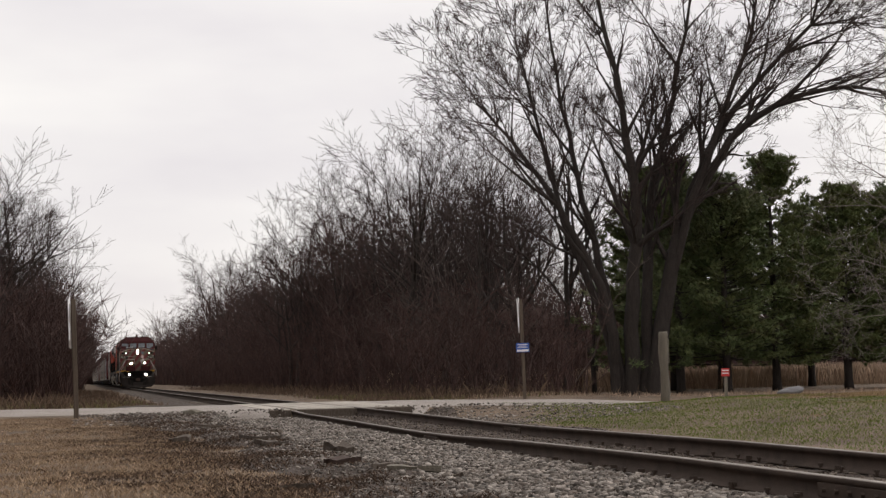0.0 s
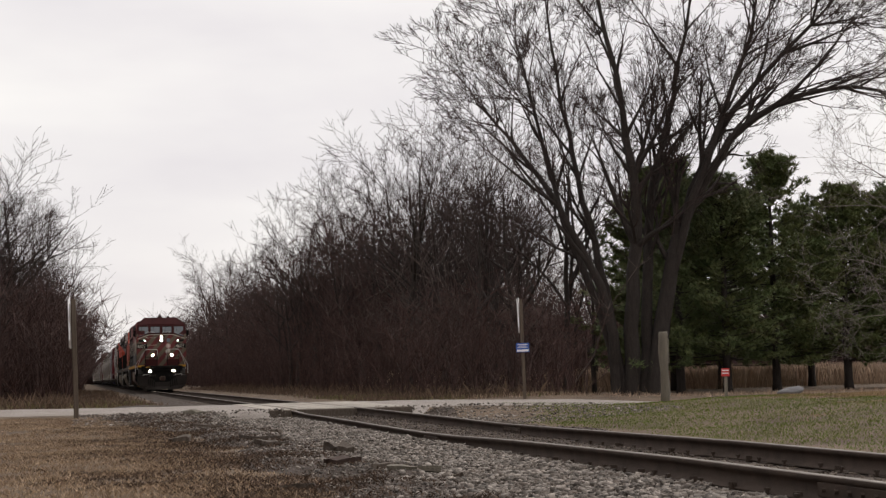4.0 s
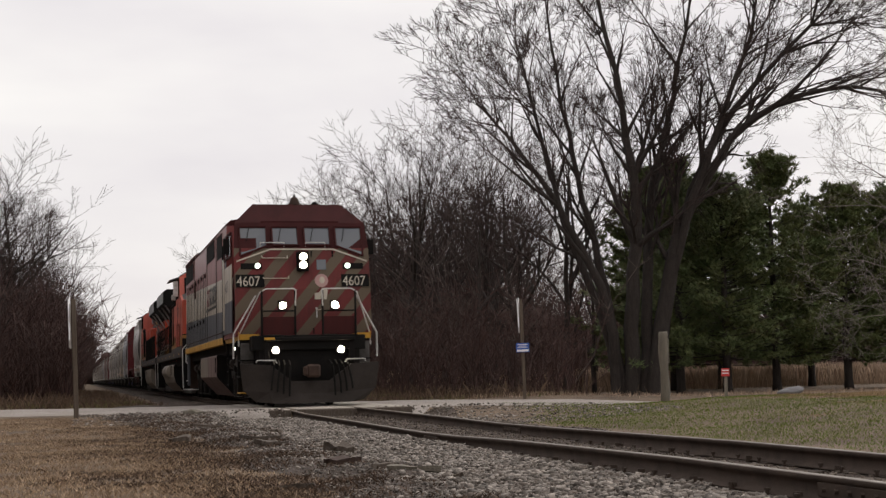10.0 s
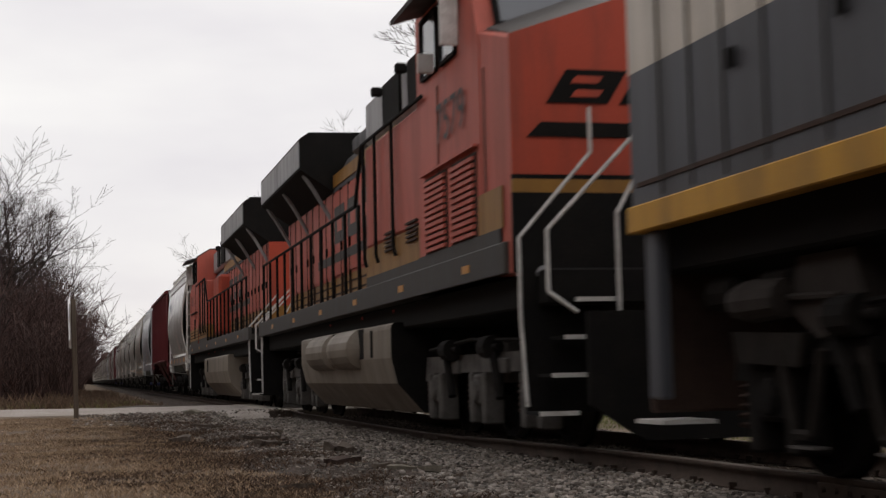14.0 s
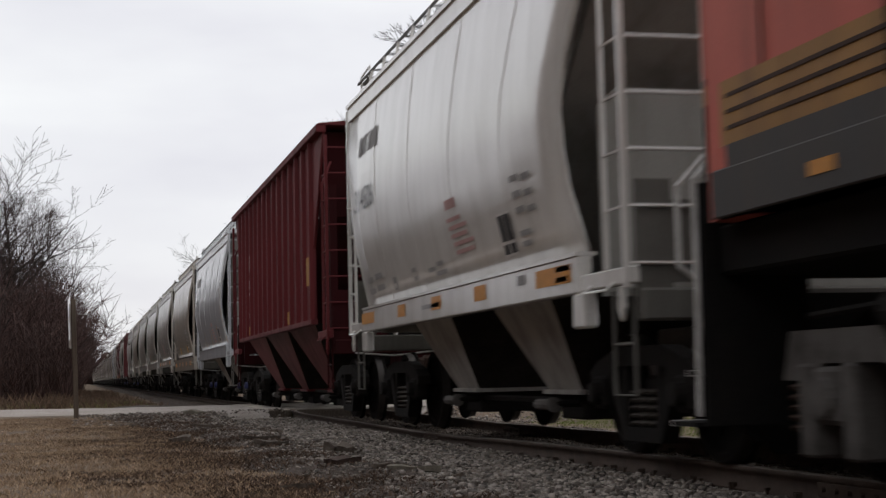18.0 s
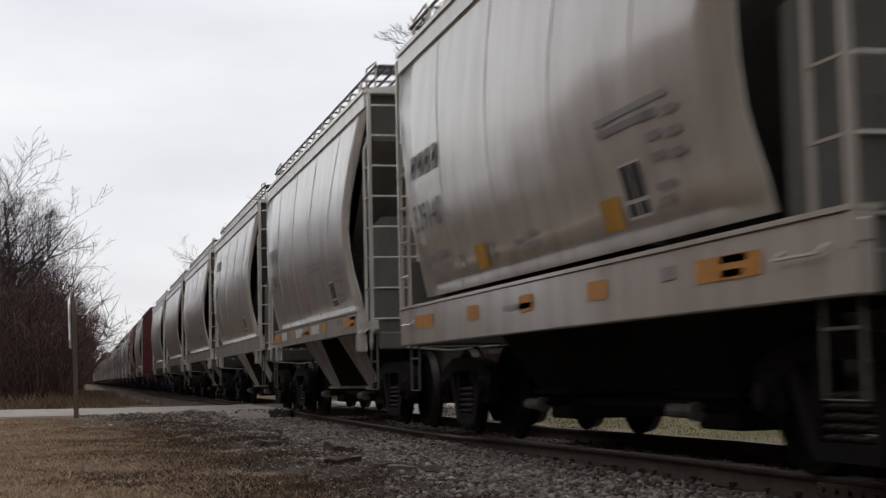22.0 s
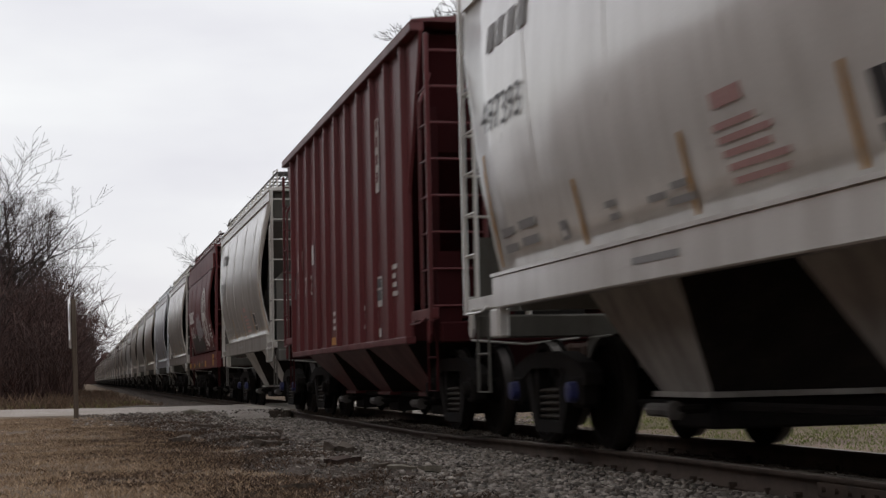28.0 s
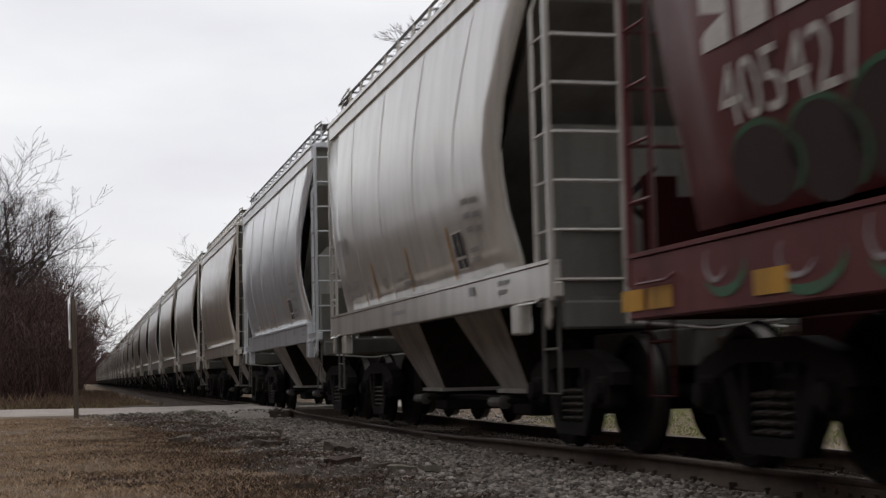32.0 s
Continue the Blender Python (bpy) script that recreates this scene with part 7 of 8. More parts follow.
# railing at the platform's front edge: dark posts that carry the lower lamps, pale top bars
for s in (-1, 1):
    for x in (0.34, 1.16):
        part("railing_post", rod([(s * x, -0.84, 1.74), (s * x, -0.84, 2.84)], 0.028, 6), M["black"], L1)
    part("lamp_bracket", B(s * 0.65 - 0.11, s * 0.65 + 0.11, -0.80, -0.72, 2.36, 2.60, bevel=0.02), M["black"], L1)
    part("railing_crossbar", rod([(s * 0.34, -0.80, 2.34), (s * 1.16, -0.80, 2.34)], 0.02, 5), M["black"], L1)
    part("railing_panel", B(min(s * 0.36, s * 1.14), max(s * 0.36, s * 1.14), -0.825, -0.805, 1.76, 2.20, bevel=0.008), M["bc_roof"], L1)
    part("railing_bar", rod([(s * 0.34, -0.86, 2.46), (s * 0.32, -0.86, 2.84), (s * 0.38, -0.86, 2.88), (s * 1.06, -0.86, 2.88), (s * 1.20, -0.84, 2.80), (s * 1.65, -0.15, 1.78), (s * 1.66, -0.15, 1.50)], 0.017, 6), M["steel_rail"], L1, "pale bent handrail")
    part("handrail", rod([(s * 1.26, -0.45, 2.74), (s * 1.80, -0.28, 1.80), (s * 1.80, -0.26, 1.20)], 0.021, 6), M["steel_rail"], L1, "pale slanting handrail")
part("roof_visor", B(-1.0, 1.0, 0.52, 0.68, 4.66, 4.70), M["bc_roof"], cab)
bell = part("bell", lathe(bmesh.new(), [(5.16, 0.17), (5.20, 0.165), (5.28, 0.12), (5.36, 0.10), (5.40, 0.03)], 14, "z", (-0.05, 1.1, 0)), M["rust"], L1, smooth=True)
part("bell_yoke", rod([(-0.05, 1.1, 5.38), (-0.05, 1.1, 5.46)], 0.03, 5), M["black"], bell)
part("horn", lathe(bmesh.new(), [(0.9, 0.09), (1.05, 0.04), (1.4, 0.025)], 10, "y", (0.55, 0.6, 5.24)), M["black"], L1)
# front platform, steps, pilot and plough
part("front_platform", B(-1.14, 1.14, -0.86, 0.70, 1.60, 1.75, bevel=0.02), M["black"], L1)
part("anticlimber", B(-1.13, 1.13, -0.95, -0.86, 1.60, 1.70, bevel=0.02), M["black"], L1)
part("platform_edge", B(-1.12, -0.86, -0.962, -0.952, 1.63, 1.69), M["yellow"], L1)
for s in (-1, 1):
    part("side_step_edge", B(min(s * 1.642, s * 1.66), max(s * 1.642, s * 1.66), -0.20, 0.98, 1.66, 1.85), M["yellow"], L1, "yellow step edge")
    part("front_step_edge", B(min(s * 1.15, s * 1.64), max(s * 1.15, s * 1.64), -0.24, -0.20, 1.66, 1.80), M["yellow"], L1, "yellow step edge")
    part("side_landing", B(min(s * 1.15, s * 1.64), max(s * 1.15, s * 1.64), -0.20, 0.70, 1.62, 1.74, bevel=0.01), M["black"], L1)
    part("step_well", B(min(s * 1.02, s * 1.26), max(s * 1.02, s * 1.26), -0.80, 0.62, 0.30, 1.57, bevel=0.02), M["truck"], L1)
    part("step_side", B(min(s * 1.26, s * 1.62), max(s * 1.26, s * 1.62), 0.50, 0.58, 0.30, 1.60, bevel=0.02), M["truck"], L1)
    part("step_front", B(min(s * 1.28, s * 1.62), max(s * 1.28, s * 1.62), -0.22, -0.16, 0.85, 1.58, bevel=0.02), M["grey_truck"], L1)
    for k in range(3):
        part("step_tread", B(min(s * 1.27, s * 1.64), max(s * 1.27, s * 1.64), -0.30, 0.48, 0.34 + k * 0.40, 0.37 + k * 0.40), M["yellow" if k == 0 else "black"], L1)
    part("uncoupling_rail", rod([(s * 1.34, -1.10, 1.08), (s * 1.32, -1.12, 1.14), (s * 0.88, -1.12, 1.13), (s * 0.84, -1.08, 1.06)], 0.014, 5), M["steel_rail"], L1)
    part("pilot_post", B(min(s * 0.98, s * 1.12), max(s * 0.98, s * 1.12), -0.86, -0.76, 1.05, 1.59, bevel=0.02), M["truck"], L1)
part("pilot_plate", B(-1.10, 1.10, -0.74, -0.64, 0.40, 1.58, bevel=0.03), M["black"], L1)
bm = bmesh.new()
lo = [(-1.34, -0.86, 0.14), (-0.95, -1.12, 0.09), (-0.3, -1.24, 0.09), (0.3, -1.24, 0.09), (0.95, -1.12, 0.09), (1.34, -0.86, 0.14)]
mid = [(-1.64, -0.84, 0.42), (-1.02, -1.04, 0.36), (-0.36, -1.12, 0.32), (0.36, -1.12, 0.32), (1.02, -1.04, 0.36), (1.64, -0.84, 0.42)]
hi = [(-1.72, -0.94, 1.06), (-1.0, -1.06, 1.02), (-0.46, -1.06, 0.62), (0.46, -1.06, 0.62), (1.0, -1.06, 1.02), (1.72, -0.94, 1.06)]
rows = [[bm.verts.new(p) for p in r] for r in (lo, mid, hi)]
backs = [[bm.verts.new((p[0] * 0.985, p[1] + 0.05, p[2])) for p in r] for r in (lo, mid, hi)]
for k in range(2):
    for i in range(5):
        bm.faces.new((rows[k][i], rows[k][i + 1], rows[k + 1][i + 1], rows[k + 1][i]))
        bm.faces.new((backs[k][i], backs[k + 1][i], backs[k + 1][i + 1], backs[k][i + 1]))
    for i in (0, 5):
        bm.faces.new((rows[k][i], rows[k + 1][i], backs[k + 1][i], backs[k][i]))
for i in range(5):
    bm.faces.new((rows[2][i], rows[2][i + 1], backs[2][i + 1], backs[2][i]))
    bm.faces.new((rows[0][i], backs[0][i], backs[0][i + 1], rows[0][i + 1]))
part("snow_plough", bm, M["plough"], L1, "dusty dark steel snow plough")
for s in (-1, 1):
    for k in range(4):
        x = s * (0.50 + 0.13 * k)
        part("air_hose", rod([(x, -0.80, 1.12), (x * 1.02, -1.14, 1.0), (x * 1.10, -1.22, 0.60), (x * 1.12, -1.24, 0.26 + 0.05 * k)], 0.024, 6), M["black"], L1)
coupler(L1, -0.85, -1)
coupler(L1, 19.2, 1)
part("rear_plate", B(-1.5, 1.5, 18.89, 18.96, 0.4, 1.9, bevel=0.02), M["rust"], L1, "rust-brown end plate")
for s in (-1, 1):
    part("corner_post", B(min(s * 1.5, s * 1.6), max(s * 1.5, s * 1.6), 18.5, 18.72, 0.5, 1.66, bevel=0.02), M["bc_blue"], L1)
    part("rear_step", B(min(s * 1.2, s * 1.6), max(s * 1.2, s * 1.6), 18.5, 18.98, 0.33, 0.36), M["steel_rail"], L1, "pale worn step tread")
    part("end_rail", rod([(s * 1.45, 19.0, 0.9), (s * 1.45, 19.0, 2.1), (s * 1.2, 18.95, 2.3), (s * 1.2, 18.85, 2.3)], 0.02, 6), M["steel_rail"], L1)
part("step_lamp", lathe(bmesh.new(), [(-0.05, 0.02), (0.0, 0.035), (0.06, 0.035)], 10, "y", (-1.52, 2.25, 1.50)), M["step"], L1, "small lit step lamp")
loco_truck(L1, 2.9, 0.0, (-2.05, 0.0, 2.05), 0.508, M["truck"], 0)
loco_truck(L1, 15.6, 0.0, (-2.05, 0.0, 2.05), 0.508, M["truck"], 0)
# sand boxes, brake cylinders and hangers that stand out of the dark trucks
for yt in (2.9, 15.6):
    for s in (-1, 1):
        for dy in (-1.13, 1.2):
            part("sand_box", slab(bmesh.new(), [(dy + yt - 0.32, 1.36), (dy + yt + 0.32, 1.36), (dy + yt + 0.46, 1.05), (dy + yt + 0.1, 0.86), (dy + yt - 0.46, 0.98)], min(s * 1.1, s * 1.27), max(s * 1.1, s * 1.27)), M["plough"], L1)
        for dy in (-0.1, 1.95):
            part("brake_cylinder", tube(lathe(bmesh.new(), [(dy + yt - 0.36, 0.05), (dy + yt - 0.34, 0.12), (dy + yt + 0.1, 0.14), (dy + yt + 0.3, 0.11), (dy + yt + 0.38, 0.04)], 12, "y", (s * 1.3, 0, 1.12)), (s * 1.3, dy + yt - 0.36, 1.12), (s * 1.3, dy + yt - 0.95, 1.1), 0.022, 6), M["plough"], L1)
            part("truck_bracket", slab(bmesh.new(), [(dy + yt - 0.5, 0.9), (dy + yt + 0.46, 0.94), (dy + yt + 0.4, 0.74), (dy + yt - 0.42, 0.7)], min(s * 1.24, s * 1.3), max(s * 1.24, s * 1.3)), M["shade_grime"], L1)
        for dy in (-1.3, 0.5, 1.5):
            part("brake_hanger", rod([(s * 1.29, dy + yt + 0.26, 0.8), (s * 1.29, dy + yt + 0.1, 0.3), (s * 1.29, dy + yt - 0.1, 0.3), (s * 1.29, dy + yt - 0.26, 0.8)], 0.035, 6), M["shade_grime"], L1)
            part("hanger_foot", B(min(s * 1.2, s * 1.32), max(s * 1.2, s * 1.32), dy + yt - 0.14, dy + yt + 0.14, 0.22, 0.235), M["grey_truck"], L1)


def hood_unit(u, flip, label):
    """Orange hood unit with a wide nose. Origin at its middle; cab end towards negative y unless flipped."""
    t = vehicle("diesel_locomotive", label, "locomotive", "locomotives", u)
    R = pose(0, 0, 0, 0, 0, 180) if flip else Matrix.Identity(4)

    def P(name, bm, m, parent=None, label="", smooth=False):
        bm.transform(R)
        return part(name, bm, m, parent or t, label, smooth)
    P("underframe", B(-1.42, 1.42, -10.0, 10.3, 1.30, 1.62, bevel=0.02), M["black"])
    P("walkway", B(-1.58, 1.58, -8.9, 9.9, 1.62, 1.76), M["bn_grey"])
    for s in (-1, 1):
        sill = P("side_sill", B(min(s * 1.54, s * 1.62), max(s * 1.54, s * 1.62), -9.3, 10.0, 1.62, 1.92, bevel=0.01), M["bn_grey"])
        for k in range(6):
            y = -7.9 + k * 3.1
            P("sill_reflector", B(min(s * 1.62, s * 1.626), max(s * 1.62, s * 1.626), y - 0.14, y + 0.14, 1.72, 1.80), M["reflector"], sill)
    # cab
    bm = bmesh.new()
    slab(bm, [(-8.45, 1.62), (-8.45, 3.97), (-8.08, 4.88), (-5.7, 4.88), (-5.7, 1.62)], -1.58, 1.58)
    prism(bm, [(-1.58, 4.88), (-1.16, 5.14), (1.16, 5.14), (1.58, 4.88)], -8.0, -5.7)
    # nose: square corners, its top rising from the sides to the middle
    prism(bm, [(-1.57, 1.62), (-1.57, 3.80), (-0.42, 4.20), (0.42, 4.20), (1.57, 3.80), (1.57, 1.62)], -9.42, -8.45)
    front = [bm.verts.new((x, -9.42, z)) for x, z in ((-1.57, 3.80), (-1.57, 3.82), (-0.42, 4.22), (0.42, 4.22), (1.57, 3.82), (1.57, 3.80))]
    rear = [bm.verts.new((x, -8.40, z)) for x, z in ((-1.57, 3.80), (-1.57, 4.10), (-0.42, 4.54), (0.42, 4.54), (1.57, 4.10), (1.57, 3.80))]
    for k in range(6):
        bm.faces.new((front[k], front[(k + 1) % 6], rear[(k + 1) % 6], rear[k]))
    cab = P("cab", bm, M["orange_pale"])
    P("cab_roof", prism(bmesh.new(), [(-1.57, 4.89), (-1.14, 5.145), (1.14, 5.145), (1.57, 4.89), (1.59, 4.92), (1.16, 5.18), (-1.16, 5.18), (-1.59, 4.92)], -8.0, -5.7), M["bn_roof"], cab)
    P("nose_front", prism(bmesh.new(), [(-1.572, 2.53), (-1.572, 3.845), (-0.42, 4.245), (0.42, 4.245), (1.572, 3.845), (1.572, 2.53)], -9.46, -9.421), M["orange"], cab)
    bm = bmesh.new()
    for dz in (0.004, 0.02):
        for xa, xb, za, zb in ((-1.5, -0.42, 3.84, 4.22), (-0.42, 0.42, 4.22, 4.22), (0.42, 1.5, 4.22, 3.84)):
            bm.faces.new([bm.verts.new(p) for p in ((xa, -9.40, za + dz), (xb, -9.40, zb + dz), (xb, -8.42, zb + 0.31 + dz), (xa, -8.42, za + 0.285 + dz))])
    P("nose_top", bm, M["bn_grey"], cab, "dark anti-glare nose top")
    P("nose_line", B(-1.573, 1.573, -9.462, -9.421, 2.485, 2.529), M["black"], cab)
    P("nose_band", B(-1.574, 1.574, -9.464, -9.421, 2.36, 2.484), M["bn_yellow"], cab)
    P("nose_skirt", B(-1.575, 1.575, -9.466, -9.421, 1.62, 2.359), M["black"], cab)
    # plain dark wing-shaped emblem on the nose
    bm = bmesh.new()
    prism(bm, [(-1.42, 2.88), (-1.28, 3.02), (1.42, 3.02), (1.28, 2.88)], -9.475, -9.461)
    for x0, x1 in ((-1.22, -0.62), (-0.5, 0.05), (0.17, 0.9)):
        prism(bm, [(x0, 3.2), (x0 + 0.2, 3.52), (x1 + 0.2, 3.52), (x1, 3.2)], -9.475, -9.461)
    P("nose_emblem", bm, M["black"], cab, "dark plain emblem")
    for zz in (3.26, 3.39):
        P("nose_emblem_gap", prism(bmesh.new(), [(-0.98, zz), (-0.93, zz + 0.07), (-0.66, zz + 0.07), (-0.71, zz)], -9.48, -9.476), M["orange"], cab)
    for x0, x1 in ((-1.36, -0.08), (0.08, 1.36)):
        bm = bmesh.new()
        slab(bm, [(-8.40, 4.20), (-8.15, 4.82), (-8.09, 4.82), (-8.34, 4.20)], x0, x1)
        ws = P("windscreen", bm, M["glass"], cab, "dark windscreen pane")
        P("screen_gasket", rod([(x0, -8.41, 4.20), (x1, -8.41, 4.20), (x1, -8.16, 4.82), (x0, -8.16, 4.82), (x0, -8.41, 4.20)], 0.035, 6), M["black"], ws)
        P("wiper", rod([((x0 + x1) / 2, -8.44, 4.24), (x1 - 0.25, -8.26, 4.70)], 0.016, 5), M["black"], ws)
    for s in (-1, 1):
        for y0, y1 in ((-7.6, -6.95), (-6.8, -6.05)):
            w = P("side_window", B(min(s * 1.57, s * 1.595), max(s * 1.57, s * 1.595), y0, y1, 4.08, 4.76), M["glass"], cab)
            P("window_frame", rod([(s * 1.60, y0, 4.08), (s * 1.60, y1, 4.08), (s * 1.60, y1, 4.76), (s * 1.60, y0, 4.76), (s * 1.60, y0, 4.08)], 0.028, 4), M["black"], w)
        bm = bmesh.new()
        prism(bm, [(s * 1.56, 4.86), (s * 1.58, 4.90), (s * 1.96, 4.78), (s * 1.94, 4.74)], -7.9, -6.0)
        P("sun_shade", bm, M["bn_roof"], cab)
        P("wind_wing", B(min(s * 1.62, s * 1.82), max(s * 1.62, s * 1.82), -7.84, -7.80, 4.10, 4.72, bevel=0.01), M["steel_rail"], cab)
        P("mirror", B(min(s * 1.66, s * 1.84), max(s * 1.66, s * 1.84), -6.9, -6.86, 4.0, 4.22, bevel=0.01), M["steel_rail"], cab)
        if flip:
            P("toilet_hatch", B(min(s * 1.58, s * 1.60), max(s * 1.58, s * 1.60), -7.25, -6.88, 2.12, 2.80), M["black"], cab)
            P("hatch_hood", B(min(s * 1.58, s * 1.66), max(s * 1.58, s * 1.66), -8.1, -5.9, 3.0, 3.03), M["rust"], cab)
            P("stripe_band", B(min(s * 1.58, s * 1.588), max(s * 1.58, s * 1.588), -8.34, -5.7, 2.06, 2.46), M["bn_yellow"], cab, "dull yellow stripe band")
            for zz in (2.15, 2.25, 2.35):
                P("stripe_line", B(min(s * 1.588, s * 1.596), max(s * 1.588, s * 1.596), -9.1, -2.4, zz, zz + 0.025), M["rust"], cab)
        else:
            P("louvre_rim", B(min(s * 1.58, s * 1.64), max(s * 1.58, s * 1.64), -8.36, -6.02, 2.96, 2.985), M["orange_pale"], cab)
        P("lower_band", B(min(s * 1.58, s * 1.592), max(s * 1.58, s * 1.592), -9.18, -8.34, 2.06, 2.46), M["bn_yellow"], cab, "dull yellow stripe band")
        P("cab_skirt", B(min(s * 1.56, s * 1.60), max(s * 1.56, s * 1.60), -9.1, -5.72, 1.62, 2.06), M["bn_grey"], cab)
        for dy in () if flip else (-7.78, -6.58):
            lv = P("louvre_panel", B(min(s * 1.58, s * 1.595), max(s * 1.58, s * 1.595), dy - 0.50, dy + 0.50, 2.05, 2.92), M["rust"], cab)
            for k in range(12):
                P("louvre", B(min(s * 1.595, s * 1.625), max(s * 1.595, s * 1.625), dy - 0.46, dy + 0.46, 2.08 + k * 0.069, 2.12 + k * 0.069), M["orange_pale"], lv)
    for s in (-1, 1):
        for dy in (-5.28, -4.0):
            for k in range(5):
                P("small_louvre", B(min(s * 1.56, s * 1.595), max(s * 1.56, s * 1.595), dy - 0.28, dy + 0.28, 2.30 + k * 0.055, 2.328 + k * 0.055), M["rust"], cab)
        P("cab_rivet_seam", B(min(s * 1.58, s * 1.59), max(s * 1.58, s * 1.59), -8.62, -8.60, 2.06, 3.7), M["rust"], cab)
        P("cab_rivet_seam", B(min(s * 1.58, s * 1.59), max(s * 1.58, s * 1.59), -6.72, -6.70, 2.06, 3.9), M["rust"], cab)
    # long hood in two heights with radiator wings at the far end
    bm = bmesh.new()
    prism(bm, [(-1.0, 2.45), (-1.0, 4.1), (-0.75, 4.6), (0.75, 4.6), (1.0, 4.1), (1.0, 2.45)], -5.69, 3.6, 0)
    prism(bm, [(-1.0, 1.76), (-1.0, 2.45), (1.0, 2.45), (1.0, 1.76)], -5.69, 9.3, 1)
    prism(bm, [(-1.02, 2.45), (-1.02, 4.0), (1.02, 4.0), (1.02, 2.45)], 3.6, 9.3, 0)
    hood = P("long_hood", bm, [M["orange"], M["bn_yellow"]])
    P("hood_top", prism(bmesh.new(), [(-1.015, 4.1), (-0.76, 4.615), (0.76, 4.615), (1.015, 4.1), (1.01, 4.0), (-1.01, 4.0)], -5.6, 3.5), M["bn_roof"], hood)
    # equipment blower box behind the cab
    P("blower_box", B(-1.56, 1.56, -5.68, -2.35, 2.46, 3.88, bevel=0.04), M["orange_pale"], hood)
    P("blower_band", B(-1.565, 1.565, -5.68, -2.35, 2.06, 2.458), M["bn_yellow"], hood, "dull yellow stripe band")
    P("blower_skirt", B(-1.57, 1.57, -5.68, -2.35, 1.76, 2.058), M["bn_grey"], hood)
    if flip:
        P("dynamic_brake_box", B(-1.36, 1.36, -2.34, -0.35, 2.10, 3.92, bevel=0.08), M["orange"], hood, "dull red rounded equipment box")
    P("stack_box", B(-0.9, 0.9, -0.5, 2.2, 4.5, 4.80, bevel=0.05), M["bn_roof"], hood)
    P("hood_band", prism(bmesh.new(), [(-1.035, 4.08), (-1.035, 4.30), (1.035, 4.30), (1.035, 4.08)], -2.0, 3.4), M["bn_yellow"], hood, "dull yellow band under the roof")
    P("intake_box", B(-1.05, 1.05, -5.6, 0.2, 4.3, 5.02, bevel=0.06), M["rim_grey"], hood, "pale sooted intake housing")
    for s in (-1, 1):
        for ya, yb in ((-3.8, -3.05), (-2.5, -1.35)):
            P("intake_screen", B(min(s * 1.05, s * 1.09), max(s * 1.05, s * 1.09), ya, yb, 4.38, 4.98), M["black"], hood)
            P("screen_lamp", B(min(s * 1.06, s * 1.22), max(s * 1.06, s * 1.22), yb + 0.12, yb + 0.24, 4.86, 5.0, bevel=0.02), M["black"], hood)
        bm = bmesh.new()
        prism(bm, [(s * 0.0, 5.12), (s * 1.45, 5.10), (s * 1.62, 4.98), (s * 1.62, 4.42), (s * 1.03, 4.02), (s * 0.0, 4.02)], 3.45, 9.2)
        rad = P("radiator_wing", bm, M["black"], None, "sooty black overhanging radiator")
        P("radiator_rim", B(min(s * 1.62, s * 1.635), max(s * 1.62, s * 1.635), 3.5, 9.15, 4.46, 4.94), M["rim_grey"], rad)
        for y in (3.75, 6.4, 9.0):
            P("radiator_bracket", rod([(s * 1.02, y, 3.55), (s * 1.34, y, 4.1), (s * 1.52, y, 4.36)], 0.04, 5), M["rim_grey"], rad)
        for k in range(14):
            y = -1.95 + k * 0.78
            P("hood_door", B(min(s * 1.0, s * 1.03), max(s * 1.0, s * 1.03), y, y + 0.72, 2.5, 3.95), M["orange" if k % 3 else "orange_pale"], hood)
            P("door_latch", B(min(s * 1.03, s * 1.06), max(s * 1.03, s * 1.06), y + 0.6, y + 0.66, 2.9, 3.05), M["black"], hood)
            P("door_edge", B(min(s * 1.0, s * 1.04), max(s * 1.0, s * 1.04), y + 0.725, y + 0.755, 1.8, 4.0), M["rust"], hood)
        for zz in (2.0, 2.15, 2.30):
            P("stripe_line", B(min(s * 1.0, s * 1.012), max(s * 1.0, s * 1.012), -5.6, 9.2, zz, zz + 0.03), M["rust"], hood)
        # dark painted letter slabs of the owner's mark
        for k in range(4):
            o = P("painted_letter_block", B(min(s * 1.03, s * 1.037), max(s * 1.03, s * 1.037), -1.6 + k * 1.3, -0.6 + k * 1.3, 3.05, 3.7), M["bn_grey"], hood)
            P("letter_gap", B(min(s * 1.037, s * 1.042), max(s * 1.037, s * 1.042), -1.35 + k * 1.3, -0.9 + k * 1.3, 3.25, 3.45), M["orange_pale"], o)
        P("painted_wing", B(min(s * 1.03, s * 1.036), max(s * 1.03, s * 1.036), -1.9, 5.2, 2.72, 2.88), M["bn_grey"], hood)
        # handrails and stanchions along the walkway
        ys = [-1.9 + k * 1.12 for k in range(11)]
        for y in ys:
            P("stanchion", tube(bmesh.new(), (s * 1.58, y, 1.75), (s * 1.58, y, 3.14), 0.026, 6), M["black"])
        for y in (-2.5, -3.3, -4.4):
            P("door_post", rod([(s * 1.59, y, 2.2), (s * 1.62, y, 2.3), (s * 1.62, y, 3.9)], 0.024, 6), M["black"])
        P("handrail", rod([(s * 1.62, -6.1, 3.90), (s * 1.62, -2.4, 3.92), (s * 1.60, -1.74, 3.14), (s * 1.58, 9.4, 3.14)], 0.026, 6), M["black"])
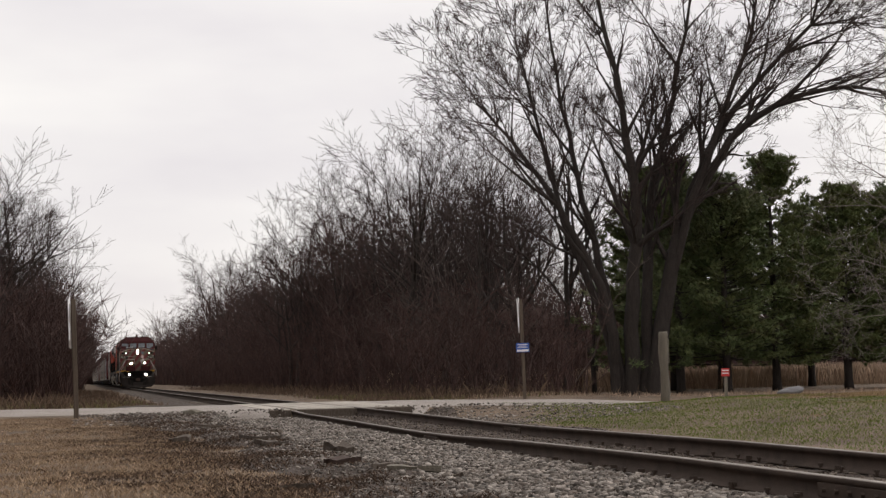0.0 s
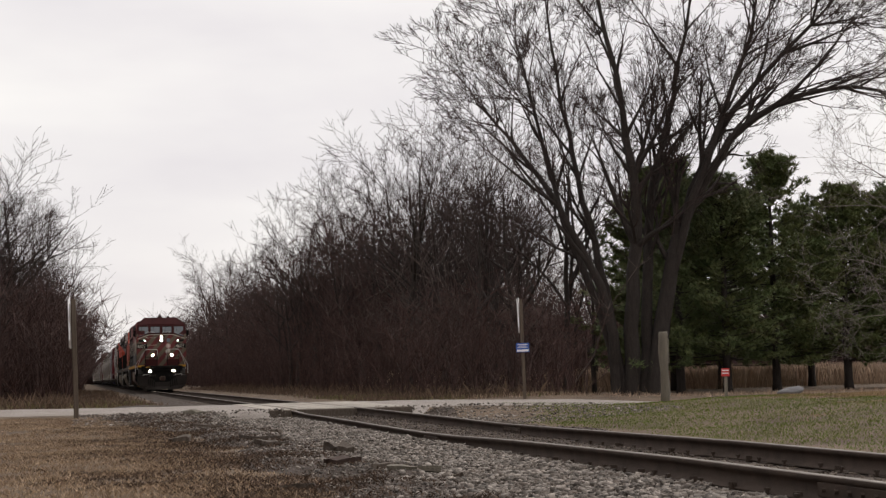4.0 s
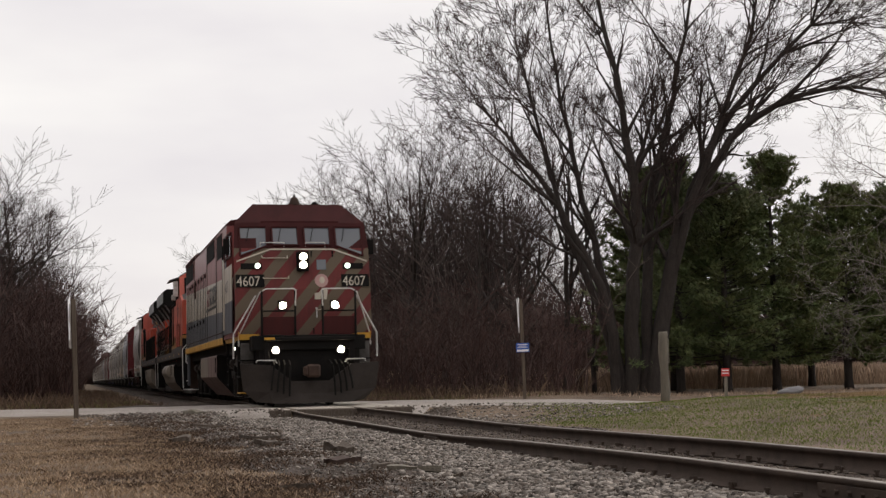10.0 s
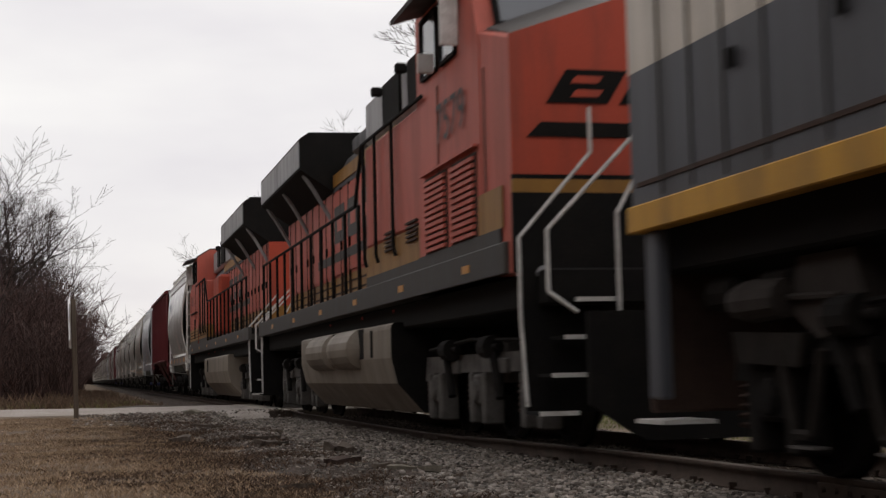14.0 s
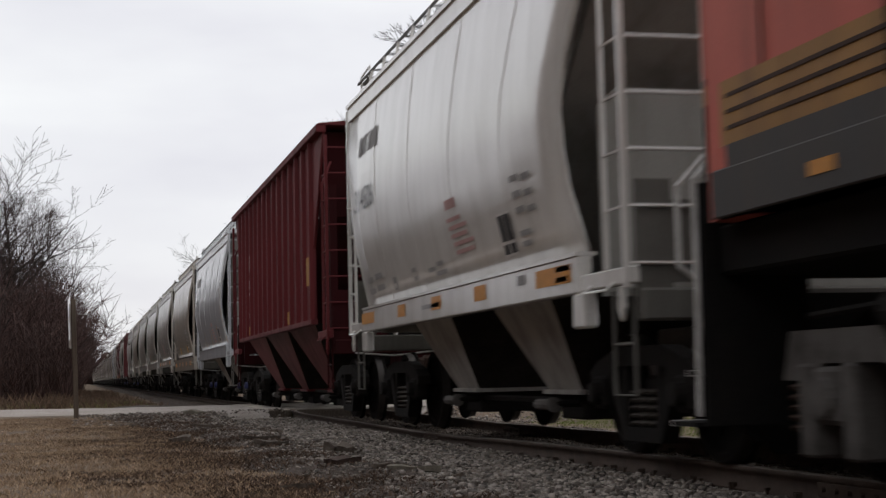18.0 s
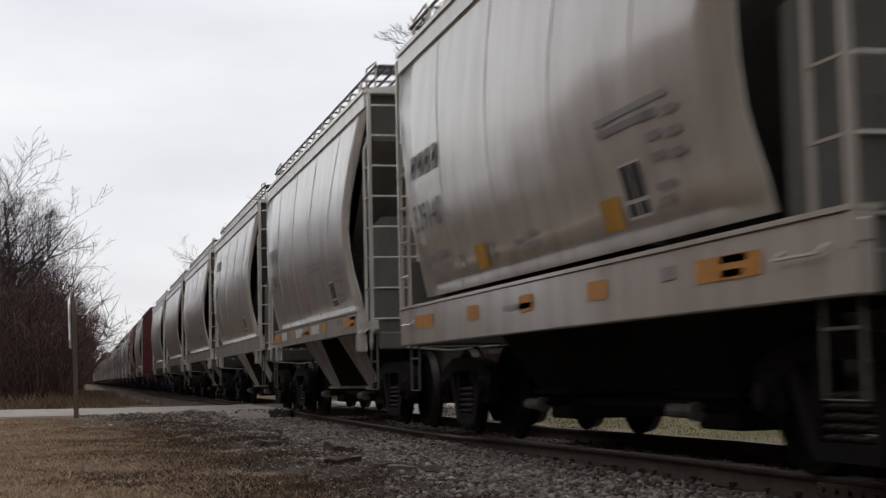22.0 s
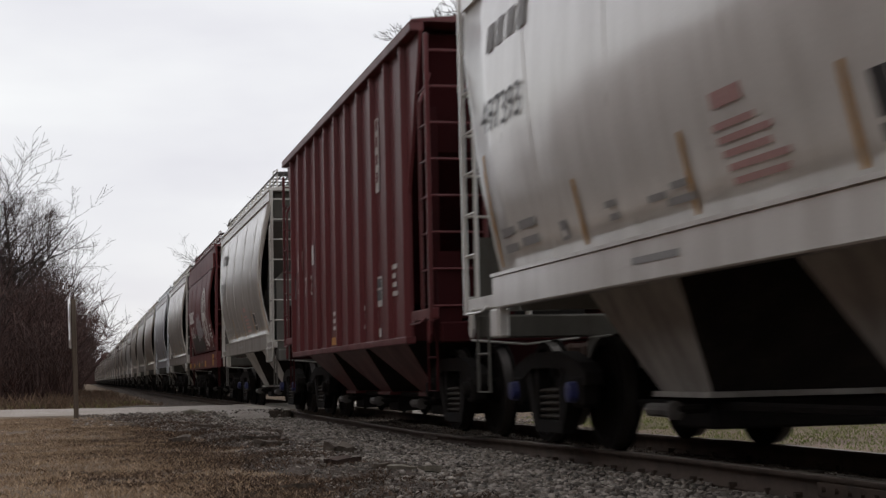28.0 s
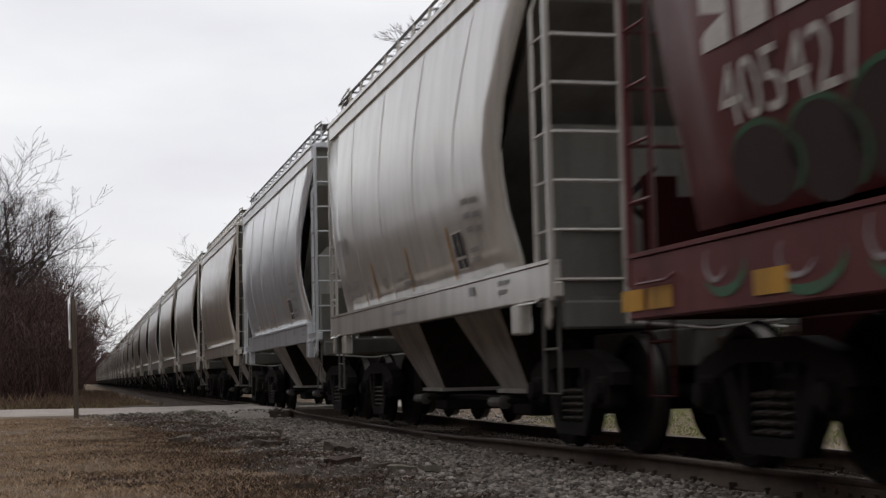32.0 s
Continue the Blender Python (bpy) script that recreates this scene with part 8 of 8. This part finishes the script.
        for e in (-1, 1):
            d = 0.0 if e < 0 else 0.15
            P("step_rail", rod([(s * 1.56, e * (9.72 + d), 0.40), (s * 1.58, e * (9.64 + d), 1.20), (s * 1.58, e * (9.64 + d), 1.92), (s * 0.9, e * (9.72 + d), 2.70), (s * 0.9, e * (9.72 + d), 3.12)], 0.019, 6), M["steel_rail"], None, "pale curved handrail")
            P("step_rail", rod([(s * 1.22, e * (10.15 + d), 1.22), (s * 1.48, e * (10.15 + d), 1.40), (s * 1.48, e * (10.15 + d), 1.94), (s * 0.4, e * (10.2 + d), 3.05), (s * 0.32, e * (10.2 + d), 3.3), (s * 0.16, e * (10.2 + d), 3.36)], 0.019, 6), M["steel_rail"], None, "pale curved handrail")
            P("end_rail", rod([(s * 0.86, e * (10.24 + d), 1.19), (s * 0.86, e * (10.24 + d), 2.08), (s * 0.34, e * (10.24 + d), 3.0)], 0.018, 6), M["steel_rail"], None, "pale end handrail")
            ya, yb = sorted((e * (9.74 + d), e * (10.12 + d)))
            for k in range(4):
                xa, xb = s * (1.58 - 0.12 * k), s * (1.22 - 0.12 * k)
                tr = P("step_tread", B(min(xa, xb), max(xa, xb), ya, yb, 0.33 + k * 0.33, 0.36 + k * 0.33), M["black"])
                P("tread_edge", B(min(xa, xb), max(xa, xb), min(e * (10.12 + d), e * (10.14 + d)), max(e * (10.12 + d), e * (10.14 + d)), 0.325 + k * 0.33, 0.365 + k * 0.33), M["steel_rail"], tr)
            well = P("step_well", B(min(s * 0.8, s * 1.55), max(s * 0.8, s * 1.55), min(e * (9.62 + d), e * (9.66 + d)), max(e * (9.62 + d), e * (9.66 + d)), 0.34, 1.90), M["black"])
            P("step_lens", lathe(bmesh.new(), [(-0.01, 0.07), (0.01, 0.07), (0.015, 0.05)], 12, "y", (s * 1.36, e * (9.675 + d), 1.6)), M["rim_grey"], well)
        # fuel tank with air reservoirs set into it
        ty = 1.0 if flip else 0.25
        prof = [(s * 1.53, 1.38), (s * 1.57, 1.35), (s * 1.58, 1.30), (s * 1.58, 0.93), (s * 1.50, 0.60), (s * 1.16, 0.22), (0, 0.22), (0, 1.38)]
        tank = P("fuel_tank", prism(bmesh.new(), prof, -4.2 + ty, 3.6 + ty), M["tank"], None, "dusty grey fuel tank")
        # black cap added as the shade on this tank's end face
        P("tank_end", prism(bmesh.new(), prof, -4.24 + ty, -4.203 + ty), M["black"], tank)
        P("tank_seam", B(min(s * 1.58, s * 1.587), max(s * 1.58, s * 1.587), -1.8, -1.74, 0.95, 1.26), M["black"], tank)
        P("sight_glass", B(min(s * 1.58, s * 1.595), max(s * 1.58, s * 1.595), -3.0 + ty, -2.9 + ty, 0.95, 1.32), M["black"], tank)
        if not flip:
            # flat black plate imitates the shade of a hollow behind the reservoirs
            P("tank_recess", B(min(s * 1.575, s * 1.587), max(s * 1.575, s * 1.587), -2.1, 2.5, 0.94, 1.36), M["black"], tank)
            for yy in (-0.87, 1.31):
                P("air_reservoir", lathe(bmesh.new(), [(yy - 0.98, 0.08), (yy - 0.86, 0.30), (yy + 0.86, 0.30), (yy + 0.98, 0.08)], 18, "y", (s * 1.47, 0, 1.09)), M["tank"], tank, smooth=False)
        for yy in (-3.4, -1.2, 1.6):
            P("filler_cap", lathe(bmesh.new(), [(1.36, 0.07), (1.50, 0.06), (1.56, 0.09), (1.60, 0.03)], 10, "z", (s * 1.35, yy, 0)), M["sign_red"], tank)
    for e in (-1, 1):
        P("pilot_plate", prism(bmesh.new(), [(-1.2, 1.22), (1.2, 1.22), (1.2, 0.42), (0.7, 0.1), (-0.7, 0.1), (-1.2, 0.42)], min(e * 10.3, e * 10.38), max(e * 10.3, e * 10.38)), M["black"])
    coupler(t, -10.45, -1)
    coupler(t, 10.45, 1)
    for s in (-1, 1):
        loco_truck(t, s * 6.75, u, (-1.95, 0.0, 1.95), 0.533, M["grey_truck"], 0)
    if flip:
        letters(t, "6612", 8.1, 3.3, 0.5, M["bn_grey"], flat=1.60)
    else:
        letters(t, "7579", -6.7, 3.24, 0.62, M["bn_grey"], flat=1.60)
    return t


hood_unit(31.4, False, "weathered orange hood diesel locomotive with black radiators")
hood_unit(53.45, True, "faded orange hood diesel locomotive running cab last")


# ================= keys =================
def motions():
    for ob, u in vehicles:
        walk(ob, [(t, pose(0, lead(t) + u, 0)) for t in [k * 1.25 for k in range(22)] + [27.2, 27.5, 27.8, 29.2, 30.6, 32.0]])
    for ob, y, r, u in rollers:
        base = ob.matrix_basis.translation.copy()
        # the wheel is keyed while it runs past the crossing
        t0 = max(0.0, min(31.9, 12 + (HEAD_Y + u + y - 34) / SPEED))
        t1 = max(t0 + 1 / 30, min(32.0, 12 + (HEAD_Y + u + y - 6.0) / SPEED))
        n = int((t1 - t0) * 30)
        rows = [(0.0, pose(*base))] if t0 > 0 else []
        for k in range(n + 1):
            rows.append((t0 + k / 30, pose(*base, math.degrees((SPEED / r) * k / 30) % 360.0, 0, 0)))
        if rows[-1][0] < 31.95:
            rows.append((32.0, rows[-1][1]))
        walk(ob, rows)


motions()
